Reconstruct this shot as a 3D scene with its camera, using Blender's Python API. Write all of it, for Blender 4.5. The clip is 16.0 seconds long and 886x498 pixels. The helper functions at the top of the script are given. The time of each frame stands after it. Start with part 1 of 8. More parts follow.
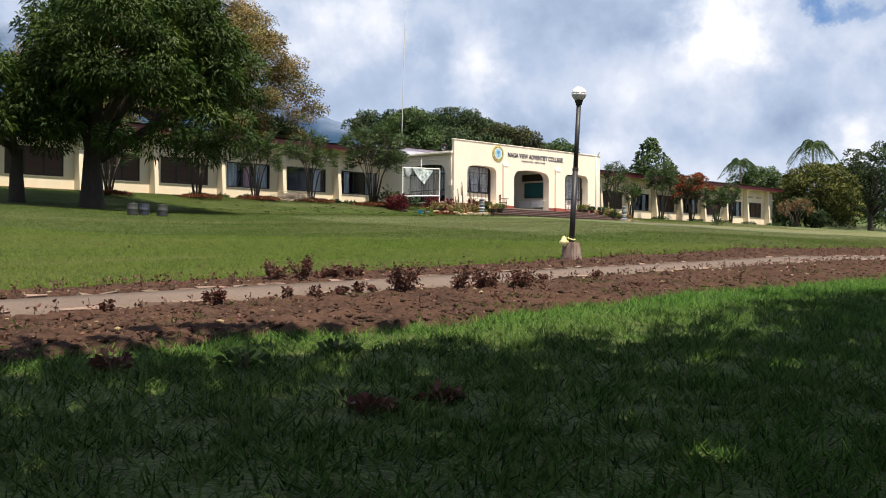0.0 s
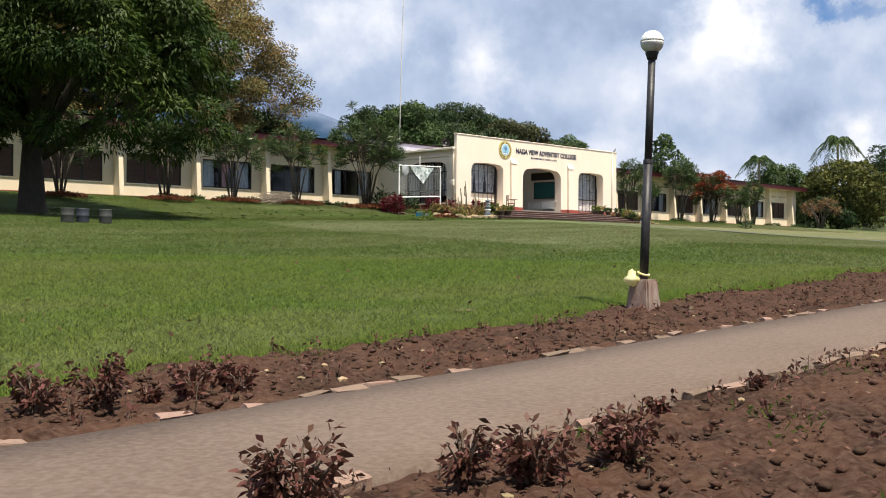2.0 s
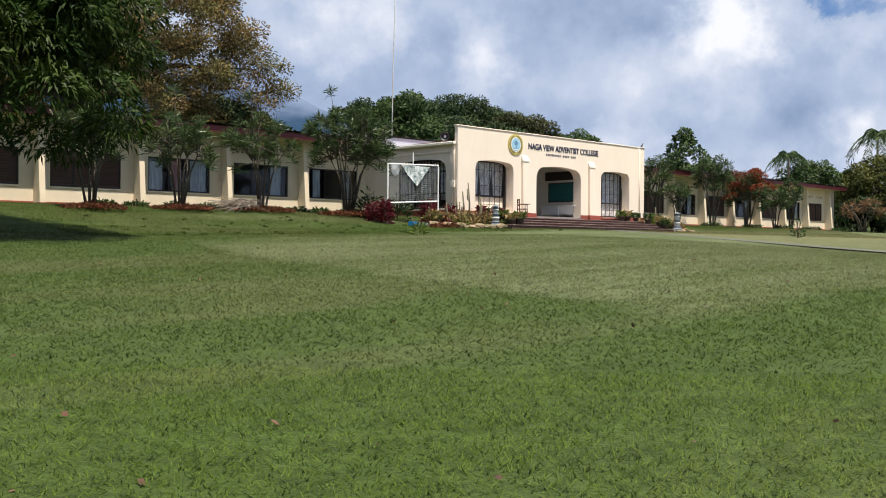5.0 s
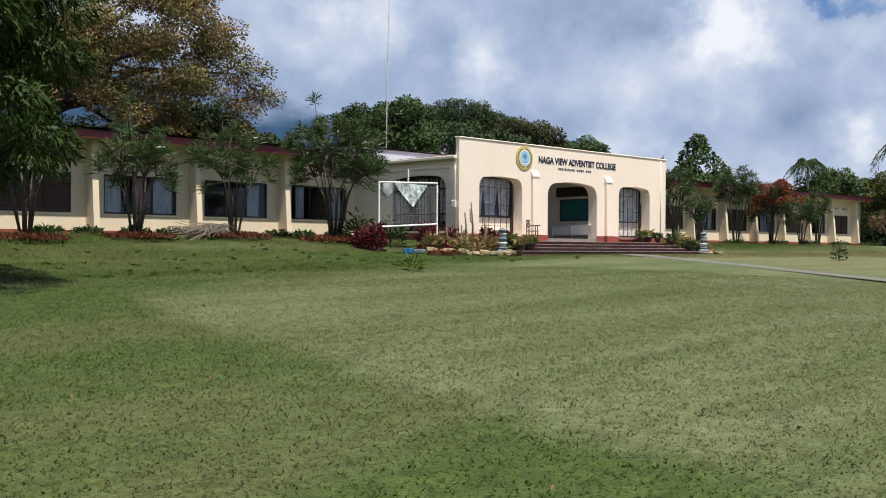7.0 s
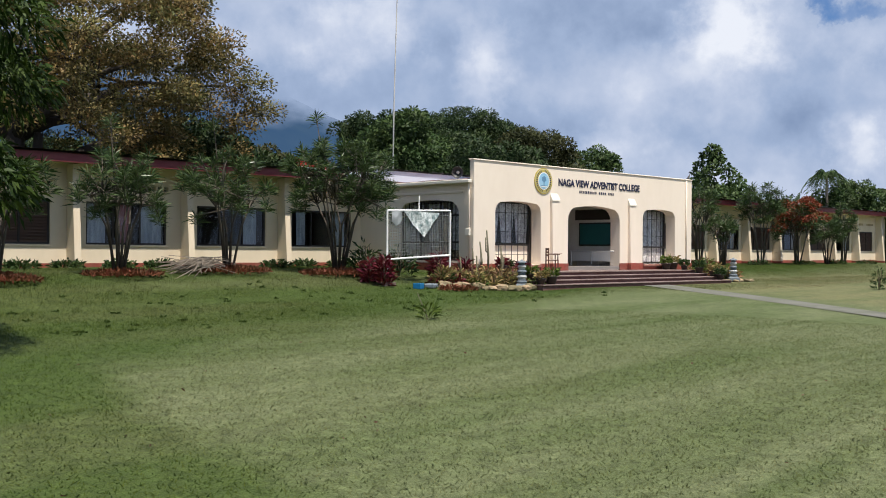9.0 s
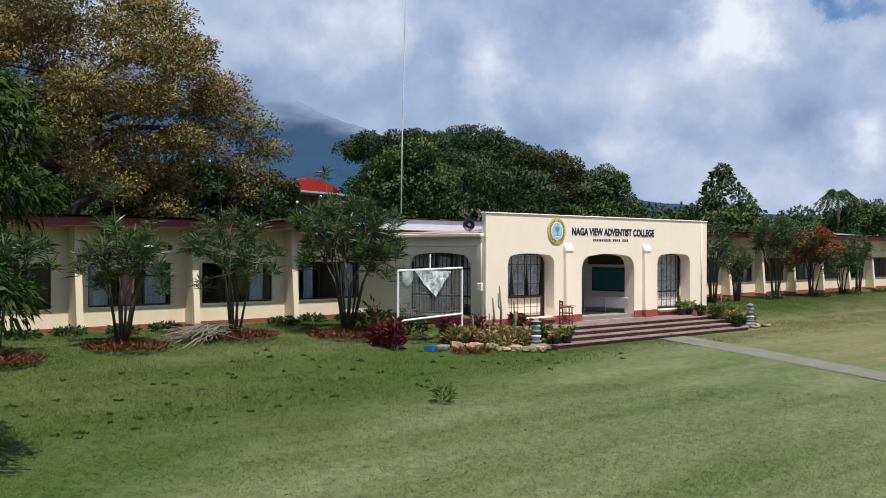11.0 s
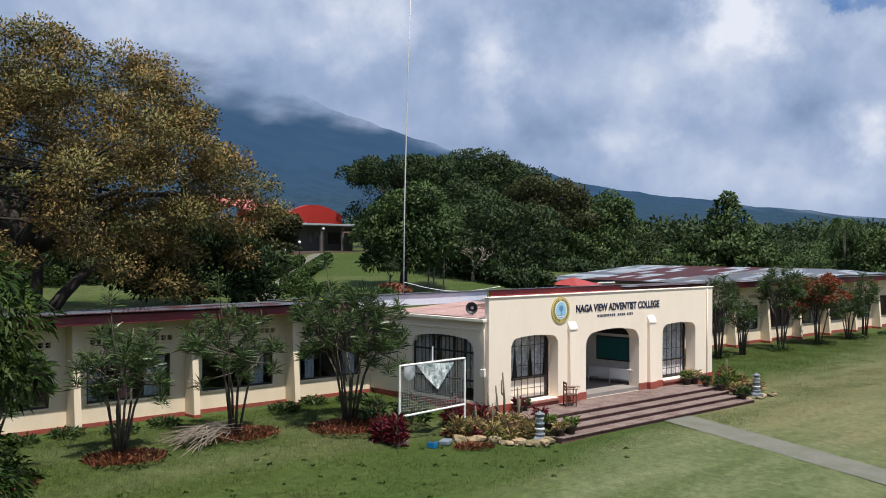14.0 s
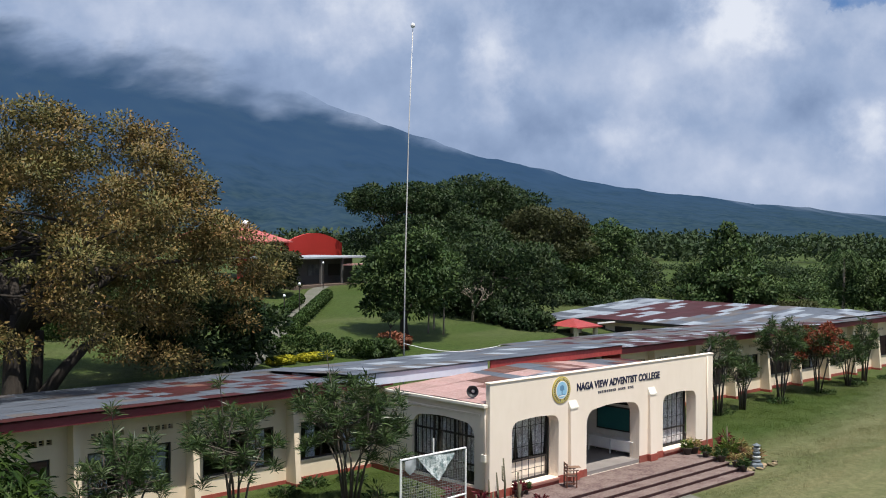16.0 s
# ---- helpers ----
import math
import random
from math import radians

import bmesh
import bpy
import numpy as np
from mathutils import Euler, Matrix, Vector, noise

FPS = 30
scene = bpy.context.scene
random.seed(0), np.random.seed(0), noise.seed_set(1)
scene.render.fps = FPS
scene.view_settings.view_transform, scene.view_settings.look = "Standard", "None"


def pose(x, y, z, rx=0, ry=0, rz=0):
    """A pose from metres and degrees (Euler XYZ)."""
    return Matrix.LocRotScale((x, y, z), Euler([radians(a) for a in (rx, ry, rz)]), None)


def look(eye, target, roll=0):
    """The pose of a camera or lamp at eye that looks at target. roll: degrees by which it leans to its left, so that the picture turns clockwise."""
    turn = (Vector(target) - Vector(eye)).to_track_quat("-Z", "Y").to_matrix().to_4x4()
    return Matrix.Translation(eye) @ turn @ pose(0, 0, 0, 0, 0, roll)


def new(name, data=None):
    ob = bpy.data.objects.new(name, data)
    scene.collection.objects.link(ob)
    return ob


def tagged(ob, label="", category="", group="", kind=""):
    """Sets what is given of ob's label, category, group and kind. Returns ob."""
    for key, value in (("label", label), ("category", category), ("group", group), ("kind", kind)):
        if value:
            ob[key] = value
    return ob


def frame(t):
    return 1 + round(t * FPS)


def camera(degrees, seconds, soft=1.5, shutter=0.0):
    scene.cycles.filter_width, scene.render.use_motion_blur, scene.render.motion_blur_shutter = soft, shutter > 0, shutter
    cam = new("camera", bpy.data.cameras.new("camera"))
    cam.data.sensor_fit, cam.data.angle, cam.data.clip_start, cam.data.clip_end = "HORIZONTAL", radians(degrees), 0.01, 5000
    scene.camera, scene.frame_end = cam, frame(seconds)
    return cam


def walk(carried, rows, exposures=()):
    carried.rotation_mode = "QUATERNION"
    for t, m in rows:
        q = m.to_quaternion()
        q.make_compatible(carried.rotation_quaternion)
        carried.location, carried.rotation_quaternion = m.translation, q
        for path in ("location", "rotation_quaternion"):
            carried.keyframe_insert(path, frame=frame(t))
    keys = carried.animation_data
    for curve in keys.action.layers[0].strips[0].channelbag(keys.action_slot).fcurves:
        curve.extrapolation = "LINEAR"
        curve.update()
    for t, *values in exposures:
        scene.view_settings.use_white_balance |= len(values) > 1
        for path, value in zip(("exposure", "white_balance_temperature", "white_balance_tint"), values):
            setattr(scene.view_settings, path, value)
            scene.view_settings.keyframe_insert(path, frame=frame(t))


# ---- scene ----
cam = camera(47.0, 16.0, 1.0)
PATH = [
    (0, (-0.101, -0.068, 1.503), (1.303, 1.356, 1.507), 0.6),
    (0.5, (1.15, 1.151, 1.615), (2.553, 2.577, 1.618), 0.6),
    (1, (2.337, 2.337, 1.726), (3.739, 3.763, 1.729), 0.5),
    (1.5, (3.597, 3.568, 1.844), (4.997, 4.996, 1.846), 0.6),
    (2, (4.843, 4.794, 1.991), (6.243, 6.223, 1.993), 0.5),
    (2.5, (6.1, 6.033, 2.13), (7.499, 7.462, 2.133), 0.5),
    (3, (7.324, 7.22, 2.3), (8.722, 8.65, 2.301), 0.5),
    (3.5, (8.549, 8.408, 2.464), (9.947, 9.839, 2.464), 0.5),
    (4, (9.773, 9.595, 2.642), (11.17, 11.026, 2.641), 0.4),
    (4.2, (10.278, 10.1, 2.74), (11.675, 11.532, 2.734), 0.4),
    (6.3, (15.414, 15.328, 3.498), (16.811, 16.759, 3.495), 0.4),
    (6.5, (15.815, 15.729, 3.671), (17.212, 17.161, 3.669), 0.3),
    (7, (16.716, 16.666, 4.116), (18.112, 18.097, 4.116), 0.3),
    (7.5, (17.426, 17.458, 4.494), (18.822, 18.89, 4.495), 0.4),
    (8, (17.986, 18.155, 4.801), (19.382, 19.588, 4.803), 0.3),
    (8.2, (18.162, 18.411, 4.939), (19.558, 19.843, 4.94), 0.4),
    (10.3, (19.659, 20.822, 6.411), (21.049, 22.26, 6.417), 0.3),
    (10.5, (19.607, 20.784, 6.707), (20.997, 22.222, 6.712), 0.2),
    (11, (19.456, 20.583, 7.613), (20.844, 22.023, 7.617), 0.2),
    (11.5, (19.395, 20.535, 8.175), (20.783, 21.975, 8.176), 0.2),
    (12, (19.439, 20.65, 8.573), (20.826, 22.091, 8.571), 0.2),
    (12.5, (19.51, 20.82, 9.0), (20.896, 22.262, 8.996), 0.2),
    (13, (19.588, 20.944, 9.578), (20.973, 22.387, 9.573), 0.2),
    (13.5, (19.731, 21.014, 10.391), (21.116, 22.457, 10.384), 0.2),
    (14, (19.836, 20.913, 11.347), (21.218, 22.358, 11.336), 0.2),
    (14.5, (19.835, 20.89, 12.264), (21.218, 22.335, 12.252), 0.2),
    (15, (19.84, 20.9, 13.17), (21.222, 22.346, 13.155), 0.3),
    (15.5, (19.785, 20.927, 14.054), (21.168, 22.372, 14.038), 0.25),
    (16, (19.796, 21.024, 14.948), (21.18, 22.468, 14.928), 0.33),
]
walk(cam, [(t, look(eye, target, roll)) for t, eye, target, roll in PATH], [(0, 0.42, 7250, 10), (3.5, 0.29, 7050, 10), (7.5, 0.05, 6700, 10), (12, 0.0, 6550, 10), (16, -0.1, 6500, 10)])

# ---------------------------------------------------------------- sky, sun, exposure
UP = Vector((0, 0, 1))
FWD = Vector((math.sin(radians(44.5)), math.cos(radians(44.5)), 0))
SIDE = Vector((FWD.y, -FWD.x, 0))


def make_world():
    world = bpy.data.worlds.new("cloudy_sky")
    scene.world = world
    world.use_nodes = True
    nt = world.node_tree
    nt.nodes.clear()
    N, L = nt.nodes.new, nt.links.new

    def math_node(op, a, b=None):
        m = N("ShaderNodeMath")
        m.operation = op
        for i, v in enumerate((a, b)):
            if v is None:
                continue
            if hasattr(v, "is_linked"):
                L(v, m.inputs[i])
            else:
                m.inputs[i].default_value = v
        return m.outputs[0]

    co = N("ShaderNodeTexCoord").outputs["Generated"]
    sky = N("ShaderNodeTexSky")
    sky.sky_type, sky.sun_disc = "NISHITA", False
    sky.sun_elevation, sky.sun_rotation = radians(SUN_ELEVATION), radians(SUN_ROTATION)
    skyc = N("ShaderNodeMixRGB")
    skyc.blend_type, skyc.inputs[0].default_value = "MULTIPLY", 1.0
    L(sky.outputs[0], skyc.inputs[1])
    skyc.inputs[2].default_value = (0.070, 0.104, 0.155, 1)
    # heaped clouds: soft masses with ragged edges, lit from above
    def vec_math(op, a, b):
        d = N("ShaderNodeVectorMath")
        d.operation = op
        for k, v in enumerate((a, b)):
            if hasattr(v, "is_linked"):
                L(v, d.inputs[k])
            else:
                d.inputs[k].default_value = v
        return d

    def cloud_noise(src, scale, detail, rough, seed):
        n = N("ShaderNodeTexNoise")
        n.noise_dimensions = "4D"
        n.inputs["W"].default_value = seed
        n.inputs["Scale"].default_value, n.inputs["Detail"].default_value, n.inputs["Roughness"].default_value = scale, detail, rough
        L(src, n.inputs["Vector"])
        return n

    ragged = vec_math("SUBTRACT", cloud_noise(co, 9.0, 10.0, 0.62, 3.3).outputs["Color"], (0.5, 0.5, 0.5)).outputs[0]
    bent = vec_math("ADD", co, vec_math("MULTIPLY", ragged, (0.2, 0.2, 0.16)).outputs[0]).outputs[0]
    ahead = math_node("MAXIMUM", vec_math("DOT_PRODUCT", bent, FWD).outputs["Value"], 0.05)
    u_way = math_node("DIVIDE", vec_math("DOT_PRODUCT", bent, SIDE).outputs["Value"], ahead)
    v_way = math_node("DIVIDE", vec_math("DOT_PRODUCT", bent, UP).outputs["Value"], ahead)
    place = N("ShaderNodeCombineXYZ")
    L(u_way, place.inputs[0])
    L(v_way, place.inputs[1])

    def cloud(u, v, ru, rv, gain, total):
        d = vec_math("MULTIPLY", vec_math("SUBTRACT", place.outputs[0], (u, v, 0)).outputs[0], (1 / ru, 1 / rv, 0))
        r = N("ShaderNodeMapRange")
        r.interpolation_type = "SMOOTHSTEP"
        r.inputs["From Min"].default_value, r.inputs["From Max"].default_value = 0.0, 1.0
        r.inputs["To Min"].default_value, r.inputs["To Max"].default_value = gain, 0.0
        length = N("ShaderNodeVectorMath")
        length.operation = "LENGTH"
        L(d.outputs[0], length.inputs[0])
        L(length.outputs["Value"], r.inputs["Value"])
        return math_node("ADD", total, r.outputs[0])

    lift = vec_math("ADD", co, (0.0, 0.004, 0.026)).outputs[0]
    relief = math_node("SUBTRACT", cloud_noise(co, 8.0, 8.0, 0.55, 2.4).outputs["Fac"], cloud_noise(lift, 8.0, 8.0, 0.55, 2.4).outputs["Fac"])
    field = math_node("MULTIPLY_ADD", relief, 1.15)
    field.node.inputs[2].default_value = 0.5
    broad = math_node("MULTIPLY_ADD", cloud_noise(co, 4.5, 8.0, 0.52, 7.1).outputs["Fac"], 0.75)
    broad.node.inputs[2].default_value = -0.375
    field = math_node("ADD", field, broad)
    CLOUDS = ((-0.10, 0.225, 0.085, 0.06, 0.42), (0.285, 0.212, 0.075, 0.055, 0.52), (0.25, 0.165, 0.06, 0.05, 0.22), (0.03, 0.165, 0.05, 0.075, 0.34), (0.42, 0.105, 0.06, 0.045, 0.36), (0.15, 0.1, 0.07, 0.035, 0.26), (0.40, 0.205, 0.08, 0.035, 0.2),
              (-0.32, 0.23, 0.1, 0.04, 0.2), (-0.2, 0.2, 0.08, 0.04, 0.16), (0.19, 0.16, 0.06, 0.05, 0.14), (0.34, 0.06, 0.16, 0.035, 0.14),
              (0.12, 0.235, 0.13, 0.045, -0.24), (-0.02, 0.2, 0.035, 0.05, -0.1), (0.09, 0.125, 0.08, 0.04, -0.16), (-0.19, 0.145, 0.13, 0.05, -0.2), (-0.4, 0.17, 0.12, 0.05, -0.22), (0.34, 0.13, 0.06, 0.035, -0.16), (0.21, 0.22, 0.05, 0.03, -0.16), (0.22, 0.1, 0.05, 0.03, -0.1))
    for u, v, ru, rv, gain in CLOUDS:
        field = cloud(u, v, ru, rv, gain, field)
    ramp = N("ShaderNodeValToRGB")
    e = ramp.color_ramp.elements
    e[0].position, e[0].color = 0.06, (0.290, 0.415, 0.680, 1)
    e[1].position, e[1].color = 0.98, (1.20, 1.27, 1.42, 1)
    m1 = e.new(0.42)
    m1.color = (0.51, 0.66, 0.96, 1)
    m2 = e.new(0.68)
    m2.color = (0.77, 0.89, 1.15, 1)
    L(field, ramp.inputs[0])
    # gaps of blue between the clouds, and open sky overhead
    gap = math_node("MULTIPLY_ADD", cloud_noise(co, 6.0, 7.0, 0.5, 1.0).outputs["Fac"], 2.4)
    gap.node.inputs[2].default_value = -2.0
    for u, v, ru, rv, gain in ((0.37, 0.24, 0.075, 0.035, 1.7), (0.44, 0.23, 0.07, 0.03, 1.2), (0.015, 0.205, 0.04, 0.03, 0.55)):
        gap = cloud(u, v, ru, rv, gain, gap)
    sep = N("ShaderNodeSeparateXYZ")
    L(co, sep.inputs[0])
    zen = N("ShaderNodeMapRange")
    zen.interpolation_type = "SMOOTHSTEP"
    zen.inputs["From Min"].default_value, zen.inputs["From Max"].default_value, zen.inputs["To Max"].default_value = 0.34, 0.62, 1.0
    L(sep.outputs["Z"], zen.inputs["Value"])
    gap = math_node("ADD", gap, zen.outputs[0])
    gr = N("ShaderNodeMapRange")
    gr.inputs["From Min"].default_value, gr.inputs["From Max"].default_value = 0.0, 0.7
    L(gap, gr.inputs["Value"])
    mix = N("ShaderNodeMixRGB")
    L(gr.outputs[0], mix.inputs[0])
    L(ramp.outputs[0], mix.inputs[1])
    L(skyc.outputs[0], mix.inputs[2])
    bg = N("ShaderNodeBackground")
    bg.inputs["Strength"].default_value = SKY_STRENGTH
    L(mix.outputs[0], bg.inputs["Color"])
    out = N("ShaderNodeOutputWorld")
    L(bg.outputs[0], out.inputs[0])


SUN_ELEVATION, SUN_ROTATION, SKY_STRENGTH = 69.2, 180.0, 0.68
make_world()
sun = new("sun", bpy.data.lights.new("sun", "SUN"))
sun.data.energy, sun.data.angle, sun.data.color = 6.5, radians(0.53), (1.0, 0.955, 0.87)
SUN_WAY = Vector((-0.06, -0.374, 1.0)).normalized()
sun.matrix_world = look(SUN_WAY * 60, (0, 0, 0))


# ---------------------------------------------------------------- materials
def material(name, base=(0.5, 0.5, 0.5), rough=0.7, metal=0.0, other=None, scale=3.0, amount=0.5, fine=None, fine_scale=40.0, fine_amount=0.3, bump=0.2, bump_scale=60.0,
             island=0.0, objects=0.0, translucent=0.0, transmission=0.0, stretch=(1, 1, 1), spec=0.4, coat=0.0):
    """A surface: a base colour that drifts to another over patches and grain, with fine relief."""
    m = bpy.data.materials.new(name)
    m.use_nodes = True
    nt = m.node_tree
    N, L = nt.nodes.new, nt.links.new
    p = nt.nodes["Principled BSDF"]
    p.inputs["Roughness"].default_value, p.inputs["Metallic"].default_value = rough, metal
    p.inputs["Specular IOR Level"].default_value = spec
    p.inputs["Coat Weight"].default_value = coat
    p.inputs["Transmission Weight"].default_value = transmission
    co = N("ShaderNodeTexCoord").outputs["Object"]
    mp = N("ShaderNodeMapping")
    mp.inputs["Scale"].default_value = stretch
    L(co, mp.inputs[0])
    co = mp.outputs[0]

    def noise_fac(s, detail, lo, hi):
        n = N("ShaderNodeTexNoise")
        n.inputs["Scale"].default_value, n.inputs["Detail"].default_value = s, detail
        L(co, n.inputs["Vector"])
        r = N("ShaderNodeMapRange")
        r.inputs["From Min"].default_value, r.inputs["From Max"].default_value = lo, hi
        L(n.outputs["Fac"], r.inputs["Value"])
        return n, r.outputs[0]

    def mixed(fac, a, b, gain):
        g = N("ShaderNodeMath")
        g.operation = "MULTIPLY"
        L(fac, g.inputs[0])
        g.inputs[1].default_value = gain
        x = N("ShaderNodeMixRGB")
        L(g.outputs[0], x.inputs[0])
        for i, c in ((1, a), (2, b)):
            if hasattr(c, "is_linked"):
                L(c, x.inputs[i])
            else:
                x.inputs[i].default_value = (*c, 1)
        return x.outputs[0]

    other = other or tuple(c * 0.72 for c in base)
    n1, f1 = noise_fac(scale, 5, 0.38, 0.66)
    col = mixed(f1, base, other, amount)
    n2, f2 = noise_fac(fine_scale, 3, 0.35, 0.7)
    col = mixed(f2, col, fine or tuple(c * 0.6 for c in base), fine_amount)
    if island or objects:
        src = N("ShaderNodeNewGeometry").outputs["Random Per Island"] if island else N("ShaderNodeObjectInfo").outputs["Random"]
        h = N("ShaderNodeHueSaturation")
        L(col, h.inputs["Color"])
        k = island or objects
        r = N("ShaderNodeMapRange")
        r.inputs["To Min"].default_value, r.inputs["To Max"].default_value = 1 - k, 1 + k
        L(src, r.inputs["Value"])
        L(r.outputs[0], h.inputs["Value"])
        r2 = N("ShaderNodeMapRange")
        r2.inputs["To Min"].default_value, r2.inputs["To Max"].default_value = 0.5 + 0.03 * k, 0.5 - 0.05 * k
        L(src, r2.inputs["Value"])
        L(r2.outputs[0], h.inputs["Hue"])
        col = h.outputs[0]
    L(col, p.inputs["Base Color"])
    if bump:
        nb = N("ShaderNodeTexNoise")
        nb.inputs["Scale"].default_value, nb.inputs["Detail"].default_value = bump_scale, 4
        L(co, nb.inputs["Vector"])
        b = N("ShaderNodeBump")
        b.inputs["Strength"].default_value, b.inputs["Distance"].default_value = bump, 0.02
        L(nb.outputs["Fac"], b.inputs["Height"])
        L(b.outputs[0], p.inputs["Normal"])
    if translucent:
        t = N("ShaderNodeBsdfTranslucent")
        L(col, t.inputs["Color"])
        s = N("ShaderNodeMixShader")
        s.inputs[0].default_value = translucent
        L(p.outputs[0], s.inputs[1])
        L(t.outputs[0], s.inputs[2])
        L(s.outputs[0], nt.nodes["Material Output"].inputs["Surface"])
    return m


def leaf_material(name, base, other, scale=0.35, amount=0.7, k=0.35, rough=0.55, translucent=0.2):
    return material(name, base, rough, 0, other, scale, amount, tuple(c * 0.7 for c in base), 1.6, 0.5, 0, 1, island=k, translucent=translucent, spec=0.16)


M = {}
M["cream"] = material("cream_wall_paint", (0.85, 0.74, 0.625), 0.75, 0, (0.76, 0.65, 0.54), 0.55, 0.35, (0.70, 0.585, 0.46), 3.2, 0.16, 0.12, 45, stretch=(1, 1, 0.45))
M["cream_wing"] = material("cream_wing_paint", (0.79, 0.67, 0.51), 0.78, 0, (0.68, 0.565, 0.42), 0.5, 0.45, (0.58, 0.48, 0.34), 2.6, 0.22, 0.12, 45, stretch=(1, 1, 0.4))
M["white_trim"] = material("off_white_trim", (0.86, 0.80, 0.69), 0.7, 0, (0.66, 0.58, 0.47), 1.2, 0.4, None, 12, 0.2, 0.1, 50)
M["red_base"] = material("red_plinth_paint", (0.31, 0.052, 0.036), 0.6, 0, (0.20, 0.06, 0.045), 1.0, 0.7, (0.36, 0.18, 0.13), 6, 0.25, 0.15, 50)
M["maroon"] = material("maroon_fascia_paint", (0.20, 0.028, 0.035), 0.5, 0, (0.13, 0.022, 0.03), 0.7, 0.6, (0.27, 0.07, 0.07), 5, 0.35, 0.1, 30, stretch=(0.4, 1, 2))
M["red_fascia"] = material("red_fascia_paint", (0.31, 0.036, 0.034), 0.5, 0, (0.22, 0.032, 0.032), 0.8, 0.6, (0.52, 0.13, 0.1), 6, 0.3, 0.1, 30)
M["blue_fascia"] = material("pale_blue_fascia_paint", (0.53, 0.58, 0.68), 0.5, 0, (0.42, 0.47, 0.56), 0.9, 0.6, (0.66, 0.68, 0.74), 5, 0.3, 0.1, 30)
M["step_concrete"] = material("worn_step_concrete", (0.170, 0.125, 0.112), 0.85, 0, (0.088, 0.052, 0.050), 1.5, 0.9, (0.30, 0.24, 0.22), 11, 0.45, 0.3, 60, spec=0.08)
M["riser"] = material("dark_red_riser", (0.115, 0.05, 0.045), 0.8, 0, (0.17, 0.10, 0.09), 1.1, 0.6, (0.25, 0.17, 0.15), 7, 0.3, 0.2, 60, spec=0.08)
M["walk"] = material("walkway_concrete", (0.132, 0.099, 0.082), 0.9, 0, (0.100, 0.073, 0.060), 0.6, 0.7, (0.21, 0.165, 0.14), 26, 0.45, 0.5, 140, spec=0.08)
M["kerb"] = material("pale_kerb_stone", (0.205, 0.150, 0.120), 0.9, 0, (0.18, 0.115, 0.085), 1.5, 0.6, (0.25, 0.17, 0.13), 8, 0.4, 0.5, 40, objects=0.35, spec=0.08)
M["asphalt_path"] = material("garden_path_concrete", (0.150, 0.148, 0.128), 0.9, 0, (0.112, 0.118, 0.088), 0.9, 0.8, None, 9, 0.3, 0.3, 80, spec=0.08)
M["soil"] = material("red_brown_soil", (0.054, 0.027, 0.018), 0.95, 0, (0.018, 0.010, 0.008), 2.2, 0.9, (0.11, 0.070, 0.052), 22, 0.5, 1.0, 38, spec=0.05)
M["clod"] = material("soil_clod", (0.052, 0.029, 0.021), 0.95, 0, (0.036, 0.02, 0.014), 2, 0.7, (0.11, 0.074, 0.055), 20, 0.4, 0.5, 40, island=0.3, spec=0.08)
M["dark_frame"] = material("dark_window_frame", (0.035, 0.028, 0.026), 0.5, 0, None, 2, 0.3, None, 20, 0.2, 0.05, 40)
M["louvre"] = material("brown_louvre_wood", (0.11, 0.062, 0.042), 0.6, 0, (0.07, 0.04, 0.028), 2, 0.6, (0.11, 0.07, 0.05), 14, 0.4, 0.15, 40, stretch=(0.3, 1, 3))
# dark wall colour that stands in for the gloom of the rooms
M["painted_dim_room"] = material("interior_painted_dim", (0.06, 0.055, 0.05), 0.9, 0, None, 1, 0.3, None, 10, 0.2, 0, 10)
M["curtain_white"] = material("white_lace_curtain", (0.85, 0.83, 0.82), 0.9, 0, (0.42, 0.36, 0.38), 6.0, 0.8, (0.13, 0.11, 0.13), 20, 0.7, 0.2, 40, stretch=(1, 1, 0.7))
M["curtain_grey"] = material("blue_grey_curtain", (0.36, 0.39, 0.46), 0.9, 0, (0.15, 0.165, 0.21), 1.9, 0.7, (0.8, 0.8, 0.82), 8, 0.3, 0.2, 40, stretch=(1, 1, 0.25))
M["curtain_red"] = material("red_grey_curtain", (0.50, 0.16, 0.17), 0.9, 0, (0.25, 0.2, 0.24), 1.4, 0.7, None, 8, 0.3, 0.2, 40, stretch=(1, 1, 0.25))
M["black_pole"] = material("black_painted_steel", (0.009, 0.010, 0.014), 0.5, 0, (0.03, 0.03, 0.034), 3, 0.6, (0.1, 0.09, 0.085), 22, 0.18, 0.2, 35)
M["white_metal"] = material("white_painted_metal", (0.85, 0.85, 0.84), 0.45, 0, (0.6, 0.58, 0.55), 2, 0.4, None, 30, 0.2, 0.1, 40)
M["stump"] = material("pinkish_stained_concrete", (0.20, 0.125, 0.10), 0.9, 0, (0.10, 0.045, 0.035), 3.5, 0.9, (0.46, 0.40, 0.35), 9, 0.55, 0.5, 45, stretch=(1, 1, 0.4))
M["bag"] = material("pale_yellow_plastic_bag", (0.80, 0.74, 0.36), 0.4, 0, (0.85, 0.83, 0.6), 6, 0.7, None, 30, 0.15, 0.4, 25, translucent=0.3)
M["globe_top"] = material("frosted_globe_glass", (0.86, 0.87, 0.88), 0.25, 0, None, 3, 0.1, None, 20, 0.1, 0, 10, spec=0.6)
M["globe_low"] = material("grey_globe_base", (0.52, 0.53, 0.53), 0.3, 0, (0.4, 0.41, 0.41), 4, 0.4, None, 20, 0.2, 0, 10, spec=0.6)
